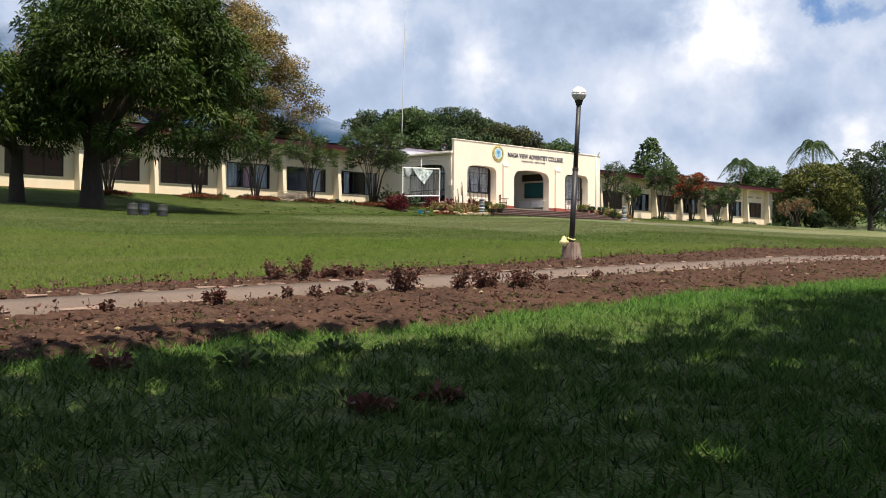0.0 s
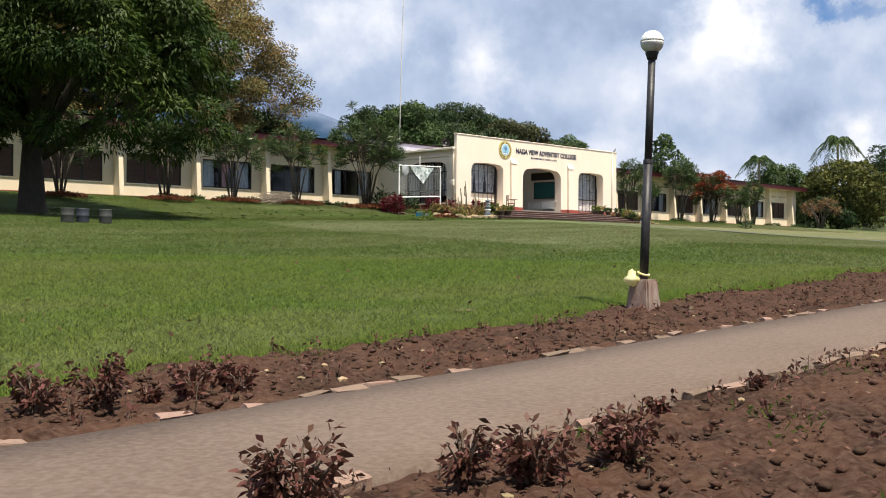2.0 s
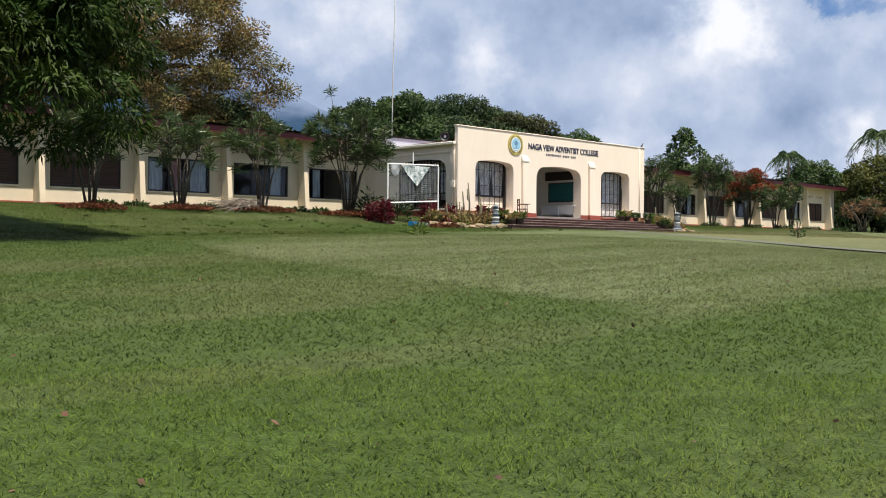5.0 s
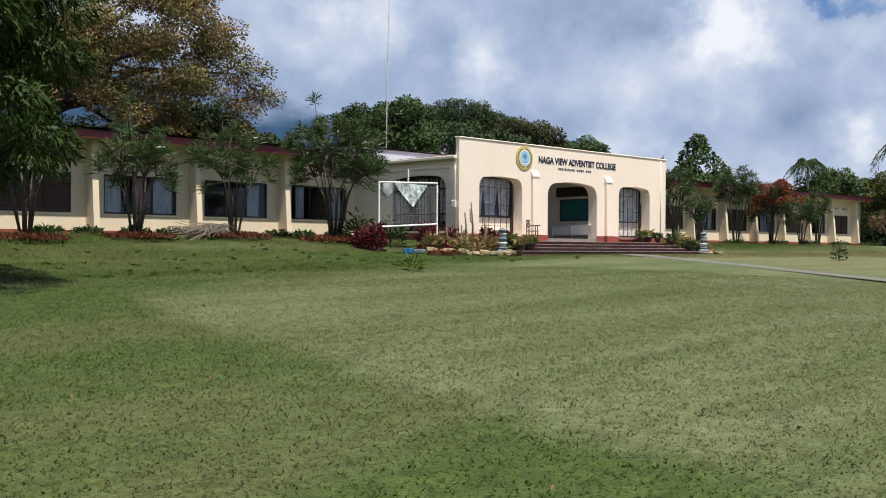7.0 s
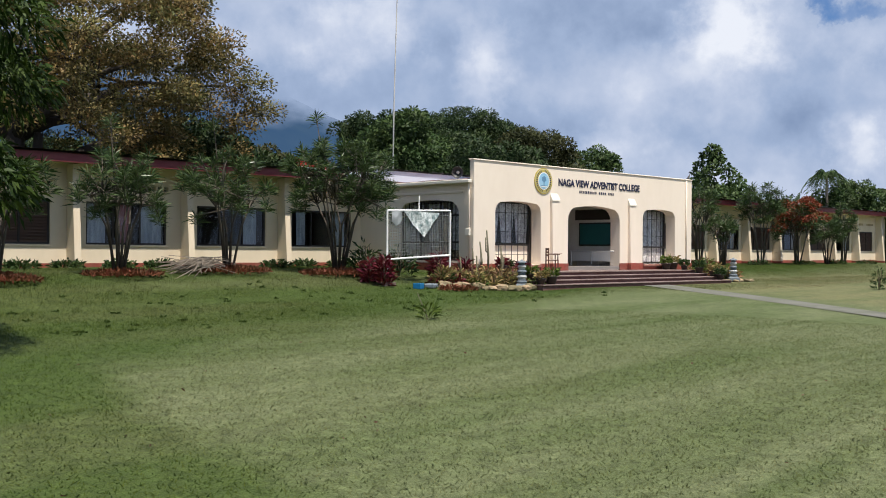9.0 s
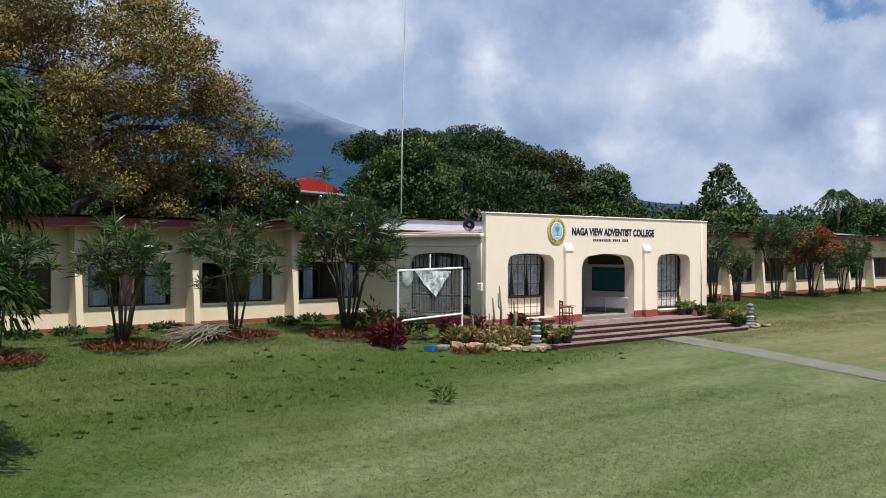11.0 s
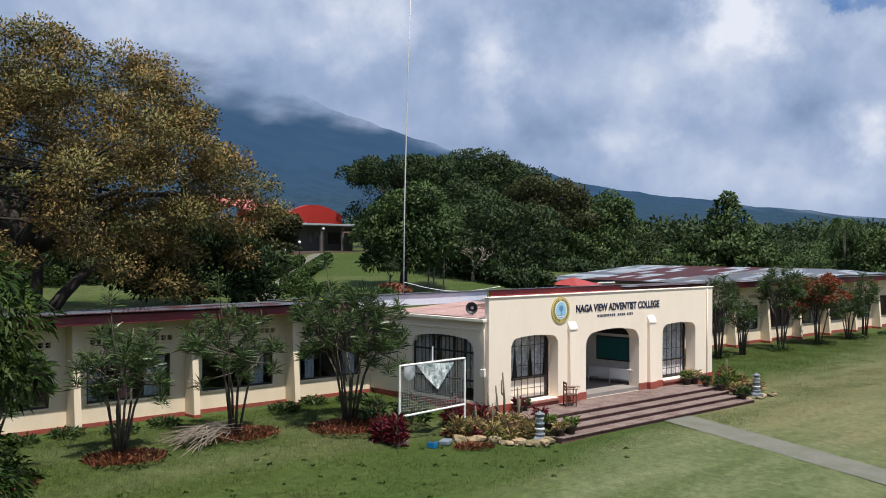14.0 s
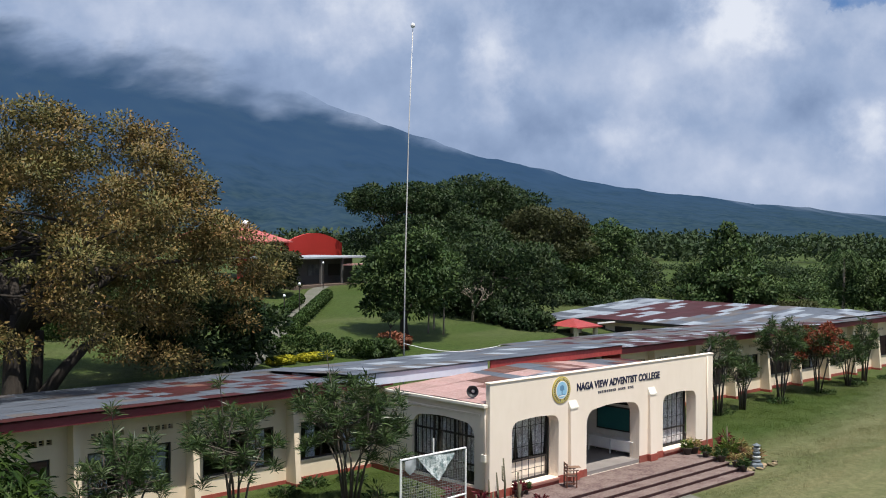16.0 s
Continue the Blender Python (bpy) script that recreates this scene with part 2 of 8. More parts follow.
M["bark_dark"] = material("dark_furrowed_bark", (0.034, 0.027, 0.022), 0.95, 0, (0.022, 0.018, 0.015), 2, 0.7, (0.07, 0.06, 0.05), 12, 0.4, 0.8, 18, stretch=(1, 1, 0.3))
M["bark_grey"] = material("grey_brown_bark", (0.085, 0.070, 0.055), 0.95, 0, (0.05, 0.04, 0.032), 4, 0.7, (0.15, 0.13, 0.105), 14, 0.4, 0.6, 25, stretch=(1, 1, 0.3))
M["bark_pale"] = material("pale_grey_bark", (0.23, 0.19, 0.15), 0.95, 0, (0.12, 0.09, 0.07), 3, 0.7, (0.33, 0.29, 0.24), 14, 0.4, 0.6, 25, stretch=(1, 1, 0.3))
M["black_board"] = material("dark_wood_board", (0.03, 0.024, 0.02), 0.6)
M["green_board"] = material("green_chalkboard", (0.013, 0.115, 0.125), 0.6, 0, (0.02, 0.145, 0.15), 1.5, 0.5, None, 20, 0.1, 0, 10)
M["navy"] = material("navy_sign_letters", (0.012, 0.014, 0.045), 0.5, 0, None, 5, 0.2, None, 30, 0.1, 0, 10)
M["roof_wall"] = material("interior_wall_paint", (0.84, 0.82, 0.78), 0.85, 0, (0.66, 0.62, 0.55), 0.8, 0.5, None, 8, 0.15, 0.05, 30)
M["room_floor"] = material("porch_floor_concrete", (0.26, 0.235, 0.22), 0.7, 0, (0.2, 0.175, 0.165), 0.9, 0.6, None, 8, 0.3, 0.1, 40)


def iron(name, base, worn, k=0.16):
    """Painted corrugated iron with streaks of wear along the fall of the roof."""
    return material(name, base, 0.6, 0, worn, 0.8, 0.8, tuple(c * 0.6 for c in base), 9, 0.45, 0.1, 30, objects=k, stretch=(1.6, 0.4, 1), spec=0.3)


ROOF_MATS = [iron("blue_grey_roof_iron", (0.085, 0.100, 0.128), (0.125, 0.137, 0.160), 0.12), iron("maroon_roof_iron", (0.050, 0.011, 0.011), (0.070, 0.022, 0.020)), iron("pale_roof_iron", (0.27, 0.305, 0.355), (0.20, 0.225, 0.26)),
             material("pink_faded_roof_iron", (0.34, 0.20, 0.18), 0.65, 0, (0.22, 0.10, 0.085), 2.4, 0.65, (0.50, 0.41, 0.38), 13, 0.55, 0.2, 30, objects=0.1, stretch=(0.5, 2.4, 1), spec=0.2), material("rusty_roof_iron", (0.13, 0.055, 0.042), 0.7, 0, (0.26, 0.17, 0.14), 3.0, 0.7, (0.06, 0.022, 0.018), 12, 0.6, 0.2, 30, objects=0.2, stretch=(0.5, 2.4, 1), spec=0.2), iron("dull_grey_roof_iron", (0.10, 0.092, 0.092), (0.14, 0.125, 0.12))]


def grass_material(name, base, other, fine, straw, mown_tint, blade=False, vary=(0.35, 1.8)):
    """Lawn: green patches, straw bands, a paler mown part; blades also differ one from another."""
    m = material(name, base, 0.8, 0, other, 0.16, 0.75, fine, 5.0, 0.5, 0 if blade else 0.9, 30, translucent=0.5 if blade else 0, spec=0.10 if blade else 0.03)
    nt = m.node_tree
    N, L = nt.nodes.new, nt.links.new
    p = nt.nodes["Principled BSDF"]
    p.inputs["Sheen Weight"].default_value, p.inputs["Sheen Roughness"].default_value = 0.12, 0.45
    p.inputs["Sheen Tint"].default_value = (0.85, 1.0, 0.6, 1)
    old = p.inputs["Base Color"].links[0].from_socket
    co = N("ShaderNodeTexCoord").outputs["Object"]
    # straw-dry mown bands
    mp = N("ShaderNodeMapping")
    mp.inputs["Rotation"].default_value, mp.inputs["Scale"].default_value = (0, 0, radians(-22)), (0.05, 0.33, 1)
    L(co, mp.inputs[0])
    n = N("ShaderNodeTexNoise")
    n.inputs["Scale"].default_value, n.inputs["Detail"].default_value, n.inputs["Distortion"].default_value = 1.0, 6, 0.6
    L(mp.outputs[0], n.inputs["Vector"])
    r = N("ShaderNodeMapRange")
    r.inputs["From Min"].default_value, r.inputs["From Max"].default_value, r.inputs["To Max"].default_value = 0.47, 0.68, 0.45
    L(n.outputs["Fac"], r.inputs["Value"])
    x = N("ShaderNodeMixRGB")
    L(r.outputs[0], x.inputs[0])
    L(old, x.inputs[1])
    x.inputs[2].default_value = (*straw, 1)
    # the part of the lawn that was mown short is paler
    sp = N("ShaderNodeSeparateXYZ")
    L(co, sp.inputs[0])
    wob = N("ShaderNodeTexNoise")
    wob.inputs["Scale"].default_value, wob.inputs["Detail"].default_value = 0.45, 6
    L(co, wob.inputs["Vector"])
    mown = None
    lean = N("ShaderNodeMath")
    lean.operation = "MULTIPLY_ADD"
    L(sp.outputs["Y"], lean.inputs[0])
    lean.inputs[1].default_value = -0.18
    L(sp.outputs["X"], lean.inputs[2])
    for axis, lo, hi in (("X", 21.2, 22.1), ("Y", 20.4, 21.3)):
        ad = N("ShaderNodeMath")
        ad.operation = "MULTIPLY_ADD"
        L(wob.outputs["Fac"], ad.inputs[0])
        ad.inputs[1].default_value = 1.6
        L(lean.outputs[0] if axis == "X" else sp.outputs[axis], ad.inputs[2])
        mr = N("ShaderNodeMapRange")
        mr.inputs["From Min"].default_value, mr.inputs["From Max"].default_value = lo, hi
        L(ad.outputs[0], mr.inputs["Value"])
        if mown is None:
            mown = mr.outputs[0]
        else:
            mu = N("ShaderNodeMath")
            mu.operation = "MULTIPLY"
            L(mown, mu.inputs[0])
            L(mr.outputs[0], mu.inputs[1])
            mown = mu.outputs[0]
    # and ends at the rougher grass before the building
    slope = N("ShaderNodeMath")
    slope.operation = "MULTIPLY_ADD"
    L(sp.outputs["X"], slope.inputs[0])
    slope.inputs[1].default_value = -0.2
    L(sp.outputs["Y"], slope.inputs[2])
    wide = N("ShaderNodeMath")
    wide.operation = "MULTIPLY_ADD"
    L(wob.outputs["Fac"], wide.inputs[0])
    wide.inputs[1].default_value = 2.5
    L(slope.outputs[0], wide.inputs[2])
    near_part = N("ShaderNodeMapRange")
    near_part.inputs["From Min"].default_value, near_part.inputs["From Max"].default_value, near_part.inputs["To Min"].default_value, near_part.inputs["To Max"].default_value = 33.4, 35.6, 1.0, 0.0
    L(wide.outputs[0], near_part.inputs["Value"])
    east = N("ShaderNodeMapRange")
    east.inputs["From Min"].default_value, east.inputs["From Max"].default_value = 57.0, 60.0
    L(sp.outputs["X"], east.inputs["Value"])
    rear = N("ShaderNodeMapRange")
    rear.inputs["From Min"].default_value, rear.inputs["From Max"].default_value, rear.inputs["To Min"].default_value, rear.inputs["To Max"].default_value = 46.5, 49.5, 1.0, 0.0
    L(sp.outputs["Y"], rear.inputs["Value"])
    both = N("ShaderNodeMath")
    both.operation = "MULTIPLY"
    L(east.outputs[0], both.inputs[0])
    L(rear.outputs[0], both.inputs[1])
    most = N("ShaderNodeMath")
    most.operation = "MAXIMUM"
    L(near_part.outputs[0], most.inputs[0])
    L(both.outputs[0], most.inputs[1])
    mu = N("ShaderNodeMath")
    mu.operation = "MULTIPLY"
    L(mown, mu.inputs[0])
    L(most.outputs[0], mu.inputs[1])
    mown = mu.outputs[0]
    # bands left by the mower, running across the slope
    wv = N("ShaderNodeTexNoise")
    mp3 = N("ShaderNodeMapping")
    mp3.inputs["Rotation"].default_value, mp3.inputs["Scale"].default_value = (0, 0, radians(-38)), (0.10, 0.75, 1)
    L(co, mp3.inputs[0])
    wv.inputs["Scale"].default_value, wv.inputs["Detail"].default_value, wv.inputs["Distortion"].default_value = 1.0, 4, 0.4
    L(mp3.outputs[0], wv.inputs["Vector"])
    wr = N("ShaderNodeMapRange")
    wr.inputs["From Min"].default_value, wr.inputs["From Max"].default_value, wr.inputs["To Min"].default_value, wr.inputs["To Max"].default_value = 0.33, 0.66, 0.30, 0.92
    L(wv.outputs["Fac"], wr.inputs["Value"])
    mm = N("ShaderNodeMath")
    mm.operation = "MULTIPLY"
    L(mown, mm.inputs[0])
    L(wr.outputs[0], mm.inputs[1])
    pale = N("ShaderNodeMixRGB")
    L(mm.outputs[0], pale.inputs[0])
    L(x.outputs[0], pale.inputs[1])
    pale.inputs[2].default_value = (*mown_tint, 1)
    x = pale
    # drier beyond the path
    dryf = N("ShaderNodeMath")
    dryf.operation = "MULTIPLY"
    L(both.outputs[0], dryf.inputs[0])
    L(wr.outputs[0], dryf.inputs[1])
    dry = N("ShaderNodeMixRGB")
    L(dryf.outputs[0], dry.inputs[0])
    L(x.outputs[0], dry.inputs[1])
    dry.inputs[2].default_value = (*(c * k for c, k in zip(mown_tint, (1.16, 0.98, 0.95))), 1)
    x = dry
    g = N("ShaderNodeTexNoise")
    g.inputs["Scale"].default_value, g.inputs["Detail"].default_value, g.inputs["Roughness"].default_value = 20, 10, 0.84
    L(co, g.inputs["Vector"])
    r2 = N("ShaderNodeMapRange")
    r2.inputs["From Min"].default_value, r2.inputs["From Max"].default_value, r2.inputs["To Min"].default_value, r2.inputs["To Max"].default_value = 0.37, 0.63, 0.5, 1.5
    L(g.outputs["Fac"], r2.inputs["Value"])
    h = N("ShaderNodeHueSaturation")
    if not blade:
        g2 = N("ShaderNodeTexNoise")
        g2.inputs["Scale"].default_value, g2.inputs["Detail"].default_value, g2.inputs["Roughness"].default_value = 3.2, 8, 0.72
        L(co, g2.inputs["Vector"])
        r4 = N("ShaderNodeMapRange")
        r4.inputs["From Min"].default_value, r4.inputs["From Max"].default_value, r4.inputs["To Min"].default_value, r4.inputs["To Max"].default_value = 0.32, 0.68, 0.6, 1.4
        L(g2.outputs["Fac"], r4.inputs["Value"])
        mv = N("ShaderNodeMixRGB")
        mv.blend_type, mv.inputs[0].default_value = "MULTIPLY", 1.0
        L(x.outputs[0], mv.inputs[1])
        L(r4.outputs[0], mv.inputs[2])
        x = mv
    if blade:
        r2.inputs["From Min"].default_value, r2.inputs["From Max"].default_value, r2.inputs["To Min"].default_value, r2.inputs["To Max"].default_value = 0, 1, *vary
        rnd = N("ShaderNodeNewGeometry").outputs["Random Per Island"]
        L(rnd, r2.inputs["Value"])
        r3 = N("ShaderNodeMapRange")
        r3.inputs["To Min"].default_value, r3.inputs["To Max"].default_value = 0.515, 0.475
        L(rnd, r3.inputs["Value"])
        L(r3.outputs[0], h.inputs["Hue"])
    L(x.outputs[0], h.inputs["Color"])
    L(r2.outputs[0], h.inputs["Value"])
    L(h.outputs[0], p.inputs["Base Color"])
    for n in nt.nodes:
        if n.type == "BSDF_TRANSLUCENT":
            L(h.outputs[0], n.inputs["Color"])
    return m


M["lawn"] = grass_material("mown_lawn", (0.040, 0.064, 0.0135), (0.056, 0.073, 0.020), (0.026, 0.043, 0.010), (0.096, 0.099, 0.048), (0.112, 0.124, 0.062))
M["blade"] = grass_material("grass_blade", (0.050, 0.082, 0.014), (0.064, 0.088, 0.023), (0.032, 0.056, 0.010), (0.12, 0.124, 0.06), (0.135, 0.15, 0.075), True, (0.65, 1.55))
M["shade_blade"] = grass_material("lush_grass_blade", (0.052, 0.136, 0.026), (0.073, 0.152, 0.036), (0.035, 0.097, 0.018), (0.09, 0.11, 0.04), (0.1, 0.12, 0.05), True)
M["near_blade"] = grass_material("near_grass_blade", (0.076, 0.128, 0.021), (0.100, 0.134, 0.033), (0.049, 0.090, 0.014), (0.15, 0.148, 0.064), (0.15, 0.16, 0.075), True)
M["shade_blade"].node_tree.nodes["Principled BSDF"].inputs["Sheen Weight"].default_value = 0.0
M["mango_leaf"] = leaf_material("mango_foliage", (0.021, 0.048, 0.008), (0.060, 0.092, 0.015), 0.8, 0.8)
M["brown_leaf"] = leaf_material("browning_foliage", (0.185, 0.132, 0.044), (0.105, 0.125, 0.042), 0.45, 0.95, 0.6)
M["clipped_leaf"] = leaf_material("clipped_hedge_foliage", (0.040, 0.078, 0.020), (0.060, 0.098, 0.026), 1.5, 0.6)
M["green_leaf"] = leaf_material("mid_green_foliage", (0.034, 0.070, 0.022), (0.072, 0.108, 0.034), 0.6, 0.8, 0.45)
M["dark_leaf"] = leaf_material("dark_green_foliage", (0.018, 0.040, 0.014), (0.048, 0.072, 0.024), 0.5, 0.8, 0.45)
M["olive_leaf"] = leaf_material("olive_foliage", (0.052, 0.056, 0.021), (0.028, 0.042, 0.015))
M["golden_leaf"] = leaf_material("yellowish_green_foliage", (0.085, 0.092, 0.020), (0.034, 0.056, 0.014), 0.9, 0.9, 0.5)
M["pale_leaf"] = leaf_material("bright_green_foliage", (0.10, 0.15, 0.03), (0.065, 0.11, 0.025))
M["strap_leaf"] = leaf_material("strap_leaves", (0.042, 0.078, 0.024), (0.085, 0.115, 0.05), 1.2, 0.6, 0.45, 0.32)
M["red_leaf"] = leaf_material("red_ti_leaves", (0.15, 0.022, 0.028), (0.06, 0.022, 0.02), 1.5, 0.7, 0.5, 0.4)
M["rust_leaf"] = leaf_material("rust_red_foliage", (0.19, 0.072, 0.036), (0.10, 0.065, 0.03), 1.5, 0.7, 0.4)
M["orange_leaf"] = leaf_material("orange_red_blossom", (0.22, 0.058, 0.026), (0.12, 0.055, 0.022), 1.0, 0.6, 0.4)
M["plum_leaf"] = leaf_material("plum_coloured_leaves", (0.092, 0.040, 0.030), (0.140, 0.078, 0.052), 3, 0.7, 0.45, 0.5)
M["yellow_leaf"] = leaf_material("yellow_clipped_leaves", (0.42, 0.40, 0.03), (0.25, 0.28, 0.03), 1.5, 0.6, 0.3)
M["variegated"] = leaf_material("variegated_leaves", (0.27, 0.25, 0.09), (0.32, 0.13, 0.09), 2.5, 0.8, 0.5)
M["stem"] = material("plant_stem", (0.10, 0.07, 0.05), 0.9, 0, (0.16, 0.13, 0.1), 5, 0.6, None, 20, 0.3, 0.2, 40)
M["rock"] = material("garden_rock", (0.25, 0.185, 0.10), 0.95, 0, (0.11, 0.10, 0.045), 4, 0.8, (0.34, 0.29, 0.21), 14, 0.4, 0.8, 30, objects=0.4)
M["far_wood"] = leaf_material("far_woodland", (0.028, 0.052, 0.022), (0.06, 0.085, 0.036), 0.05, 0.8, 0.3)


# ---------------------------------------------------------------- helpers for meshes
def part(name, bm, mat, parent=None, label="", smooth=False):
    """Links a bmesh as one mesh object under a thing or a part."""
    me = bpy.data.meshes.new(name)
    bmesh.ops.recalc_face_normals(bm, faces=bm.faces)
    bm.to_mesh(me)
    bm.free()
    return part_mesh(name, me, mat, parent, label, smooth)


def part_mesh(name, me, mat, parent=None, label="", smooth=False):
    for m in mat if isinstance(mat, (list, tuple)) else (mat,):
        me.materials.append(m)
    if smooth:
        me.shade_smooth()
    ob = new(name, me)
    if parent:
        ob.parent = parent
    if label:
        ob["label"] = label
    return ob


def thing(name, label, category, at=(0, 0, 0), turn=0, group="", kind=""):
    ob = new(name)
    ob.matrix_basis = pose(*at, 0, 0, turn)
    return tagged(ob, label, category, group, kind)


def structure(ob, label, category):
    return tagged(ob, label, category, kind="structure")


def box(bm, x0, x1, y0, y1, z0, z1, bevel=0.0):
    """A block with bevelled edges between the given bounds."""
    vs = [bm.verts.new((x, y, z)) for z in (z0, z1) for y in (y0, y1) for x in (x0, x1)]
    fs = [bm.faces.new([vs[i] for i in f]) for f in ((0, 2, 3, 1), (4, 5, 7, 6), (0, 1, 5, 4), (2, 6, 7, 3), (0, 4, 6, 2), (1, 3, 7, 5))]
    if bevel:
        es = list({e for f in fs for e in f.edges})
        bmesh.ops.bevel(bm, geom=es, offset=bevel, segments=1, affect="EDGES", profile=0.7)
    return bm


def block(x0, x1, y0, y1, z0, z1, bevel=0.0):
    return box(bmesh.new(), x0, x1, y0, y1, z0, z1, bevel)


def tube(bm, pts, radii, seg=8, cap=True):
    """A round tapered limb through the points."""
    pts = [Vector(p) for p in pts]
    rings, side = [], None
    for i, p in enumerate(pts):
        d = (pts[min(i + 1, len(pts) - 1)] - pts[max(i - 1, 0)]).normalized()
        if side is None:
            side = d.orthogonal().normalized()
        side = (side - d * side.dot(d)).normalized()
        up = d.cross(side)
        r = radii[i] if isinstance(radii, (list, tuple)) else radii
        rings.append([bm.verts.new(p + (side * math.cos(a) + up * math.sin(a)) * r) for a in (2 * math.pi * k / seg for k in range(seg))])
    for a, b in zip(rings, rings[1:]):
        for k in range(seg):
            bm.faces.new((a[k], a[(k + 1) % seg], b[(k + 1) % seg], b[k]))
    if cap:
        bm.faces.new(rings[0][::-1])
        bm.faces.new(rings[-1])
    return bm


def lathe(bm, profile, seg=20, at=(0, 0, 0)):
    """A turned shape: radius and height pairs, from the bottom up."""
    rings = []
    for r, z in profile:
        rings.append([bm.verts.new((at[0] + r * math.cos(a), at[1] + r * math.sin(a), at[2] + z)) for a in (2 * math.pi * k / seg for k in range(seg))])
    for a, b in zip(rings, rings[1:]):
        for k in range(seg):
            bm.faces.new((a[k], a[(k + 1) % seg], b[(k + 1) % seg], b[k]))
    bm.faces.new(rings[0][::-1])
    bm.faces.new(rings[-1])
    return bm


def opening_loop(x0, x1, z0, z1, r=0.0, rise=0.0, n=6):
    """Outline of an opening, with rounded upper corners and a slightly bowed head."""
    pts = [(x0, z0)]
    if r:
        for k in range(n + 1):
            a = math.pi - k * math.pi / 2 / n
            pts.append((x0 + r + r * math.cos(a), z1 - rise - r + r * math.sin(a)))
        for k in range(1, 6):
            s = k / 6
            pts.append((x0 + r + (x1 - x0 - 2 * r) * s, z1 - rise + rise * math.sin(math.pi * s)))
        for k in range(n + 1):
            a = math.pi / 2 - k * math.pi / 2 / n
            pts.append((x1 - r + r * math.cos(a), z1 - rise - r + r * math.sin(a)))
    else:
        pts += [(x0, z1), (x1, z1)]
    pts.append((x1, z0))
    return pts


def pierced_wall(outline, holes, y, depth, along="x"):
    """A wall with thickness and real openings. Outline and holes are (along, z) loops; depth is its thickness."""
    bm = bmesh.new()
    edges = []
    for loop in (outline, *holes):
        vs = [bm.verts.new((a, y, z) if along == "x" else (y, a, z)) for a, z in loop]
        edges += [bm.edges.new((vs[i], vs[(i + 1) % len(vs)])) for i in range(len(vs))]
    bmesh.ops.triangle_fill(bm, use_beauty=True, use_dissolve=False, edges=edges)
    ext = bmesh.ops.extrude_face_region(bm, geom=list(bm.faces))
    move = (0, depth, 0) if along == "x" else (depth, 0, 0)
    bmesh.ops.translate(bm, verts=[g for g in ext["geom"] if isinstance(g, bmesh.types.BMVert)], vec=move)
    return bm


def quads_mesh(name, verts, quads):
    """A mesh from arrays of vertices and four-cornered faces."""
    me = bpy.data.meshes.new(name)
    verts, quads = np.asarray(verts, dtype=np.float32), np.asarray(quads, dtype=np.int32)
    me.vertices.add(len(verts))
    me.vertices.foreach_set("co", verts.ravel())
    me.loops.add(quads.size)
    me.loops.foreach_set("vertex_index", quads.ravel())
    me.polygons.add(len(quads))
    me.polygons.foreach_set("loop_start", np.arange(len(quads), dtype=np.int32) * quads.shape[1])
    me.update(calc_edges=True)
    me.validate()
    return me


def leaves_mesh(name, pts, ways, length, width, rng, droop=0.3, spread=1.0, round_off=0.0):
    """Many small folded leaves: at each point one leaf that grows along its way, with a kink and a droop."""
    n = len(pts)
    d = ways / (np.linalg.norm(ways, axis=1, keepdims=True) + 1e-9)
    d = d + rng.normal(0, 0.45 * spread, (n, 3))
    d[:, 2] -= droop * rng.random(n)
    d /= np.linalg.norm(d, axis=1, keepdims=True) + 1e-9
    s = np.cross(d, rng.normal(0, 1, (n, 3)))
    s /= np.linalg.norm(s, axis=1, keepdims=True) + 1e-9
    k = (0.65 + 0.7 * rng.random(n))[:, None]
    ln, wd = length * k, width * k
    mid = pts + d * ln * 0.5
    low = np.array([0, 0, -1.0]) * (droop * 0.35 * ln)
    tip = pts + d * ln + low
    verts = np.empty((n, 4, 3))
    verts[:, 0], verts[:, 1], verts[:, 2], verts[:, 3] = pts, mid + s * wd * 0.5, tip, mid - s * wd * 0.5
    if round_off:
        face = np.cross(d, s)
        face /= np.linalg.norm(face, axis=1, keepdims=True) + 1e-9
        out = ways / (np.linalg.norm(ways, axis=1, keepdims=True) + 1e-9)
        away = (face * out).sum(1) > 0
        verts[away] = verts[away][:, ::-1]
        face[~away] *= -1
    me = quads_mesh(name, verts.reshape(-1, 3), np.arange(n * 4).reshape(n, 4))
    if round_off:
        soft_normals(me, np.repeat(face * (1 - round_off) + out * round_off, 4, axis=0))
    return me


def soft_normals(me, normals):
    """Rounds the shading of many small faces towards the form that they make together."""
    me.shade_smooth()
    normals = normals / (np.linalg.norm(normals, axis=1, keepdims=True) + 1e-9)
    me.normals_split_custom_set_from_vertices(normals.astype(np.float32))


# ---------------------------------------------------------------- ground
GROUND_Y = (-60, -20, 0, 6, 8, 10, 12, 16, 24, 32, 40, 45, 47.5, 50, 51.6, 54, 57, 63, 73, 98, 125, 200, 600, 1500, 4000)
GROUND_Z = (-3.5, -0.7, 0.5, 0.99, 1.09, 1.16, 1.275, 1.56, 2.156, 2.695, 3.315, 3.605, 3.82, 4.3, 4.5, 4.58, 4.66, 5.9, 7.5, 10.4, 11.3, 11.5, 10, 8, 6)
TILT_Y = (-60, -20, 0, 10, 16, 24, 32, 40, 45, 48, 52)
TILT = (0, 0.02, 0.026, 0.025, 0.0365, 0.038, 0.033, 0.026, 0.027, 0.0148, 0)


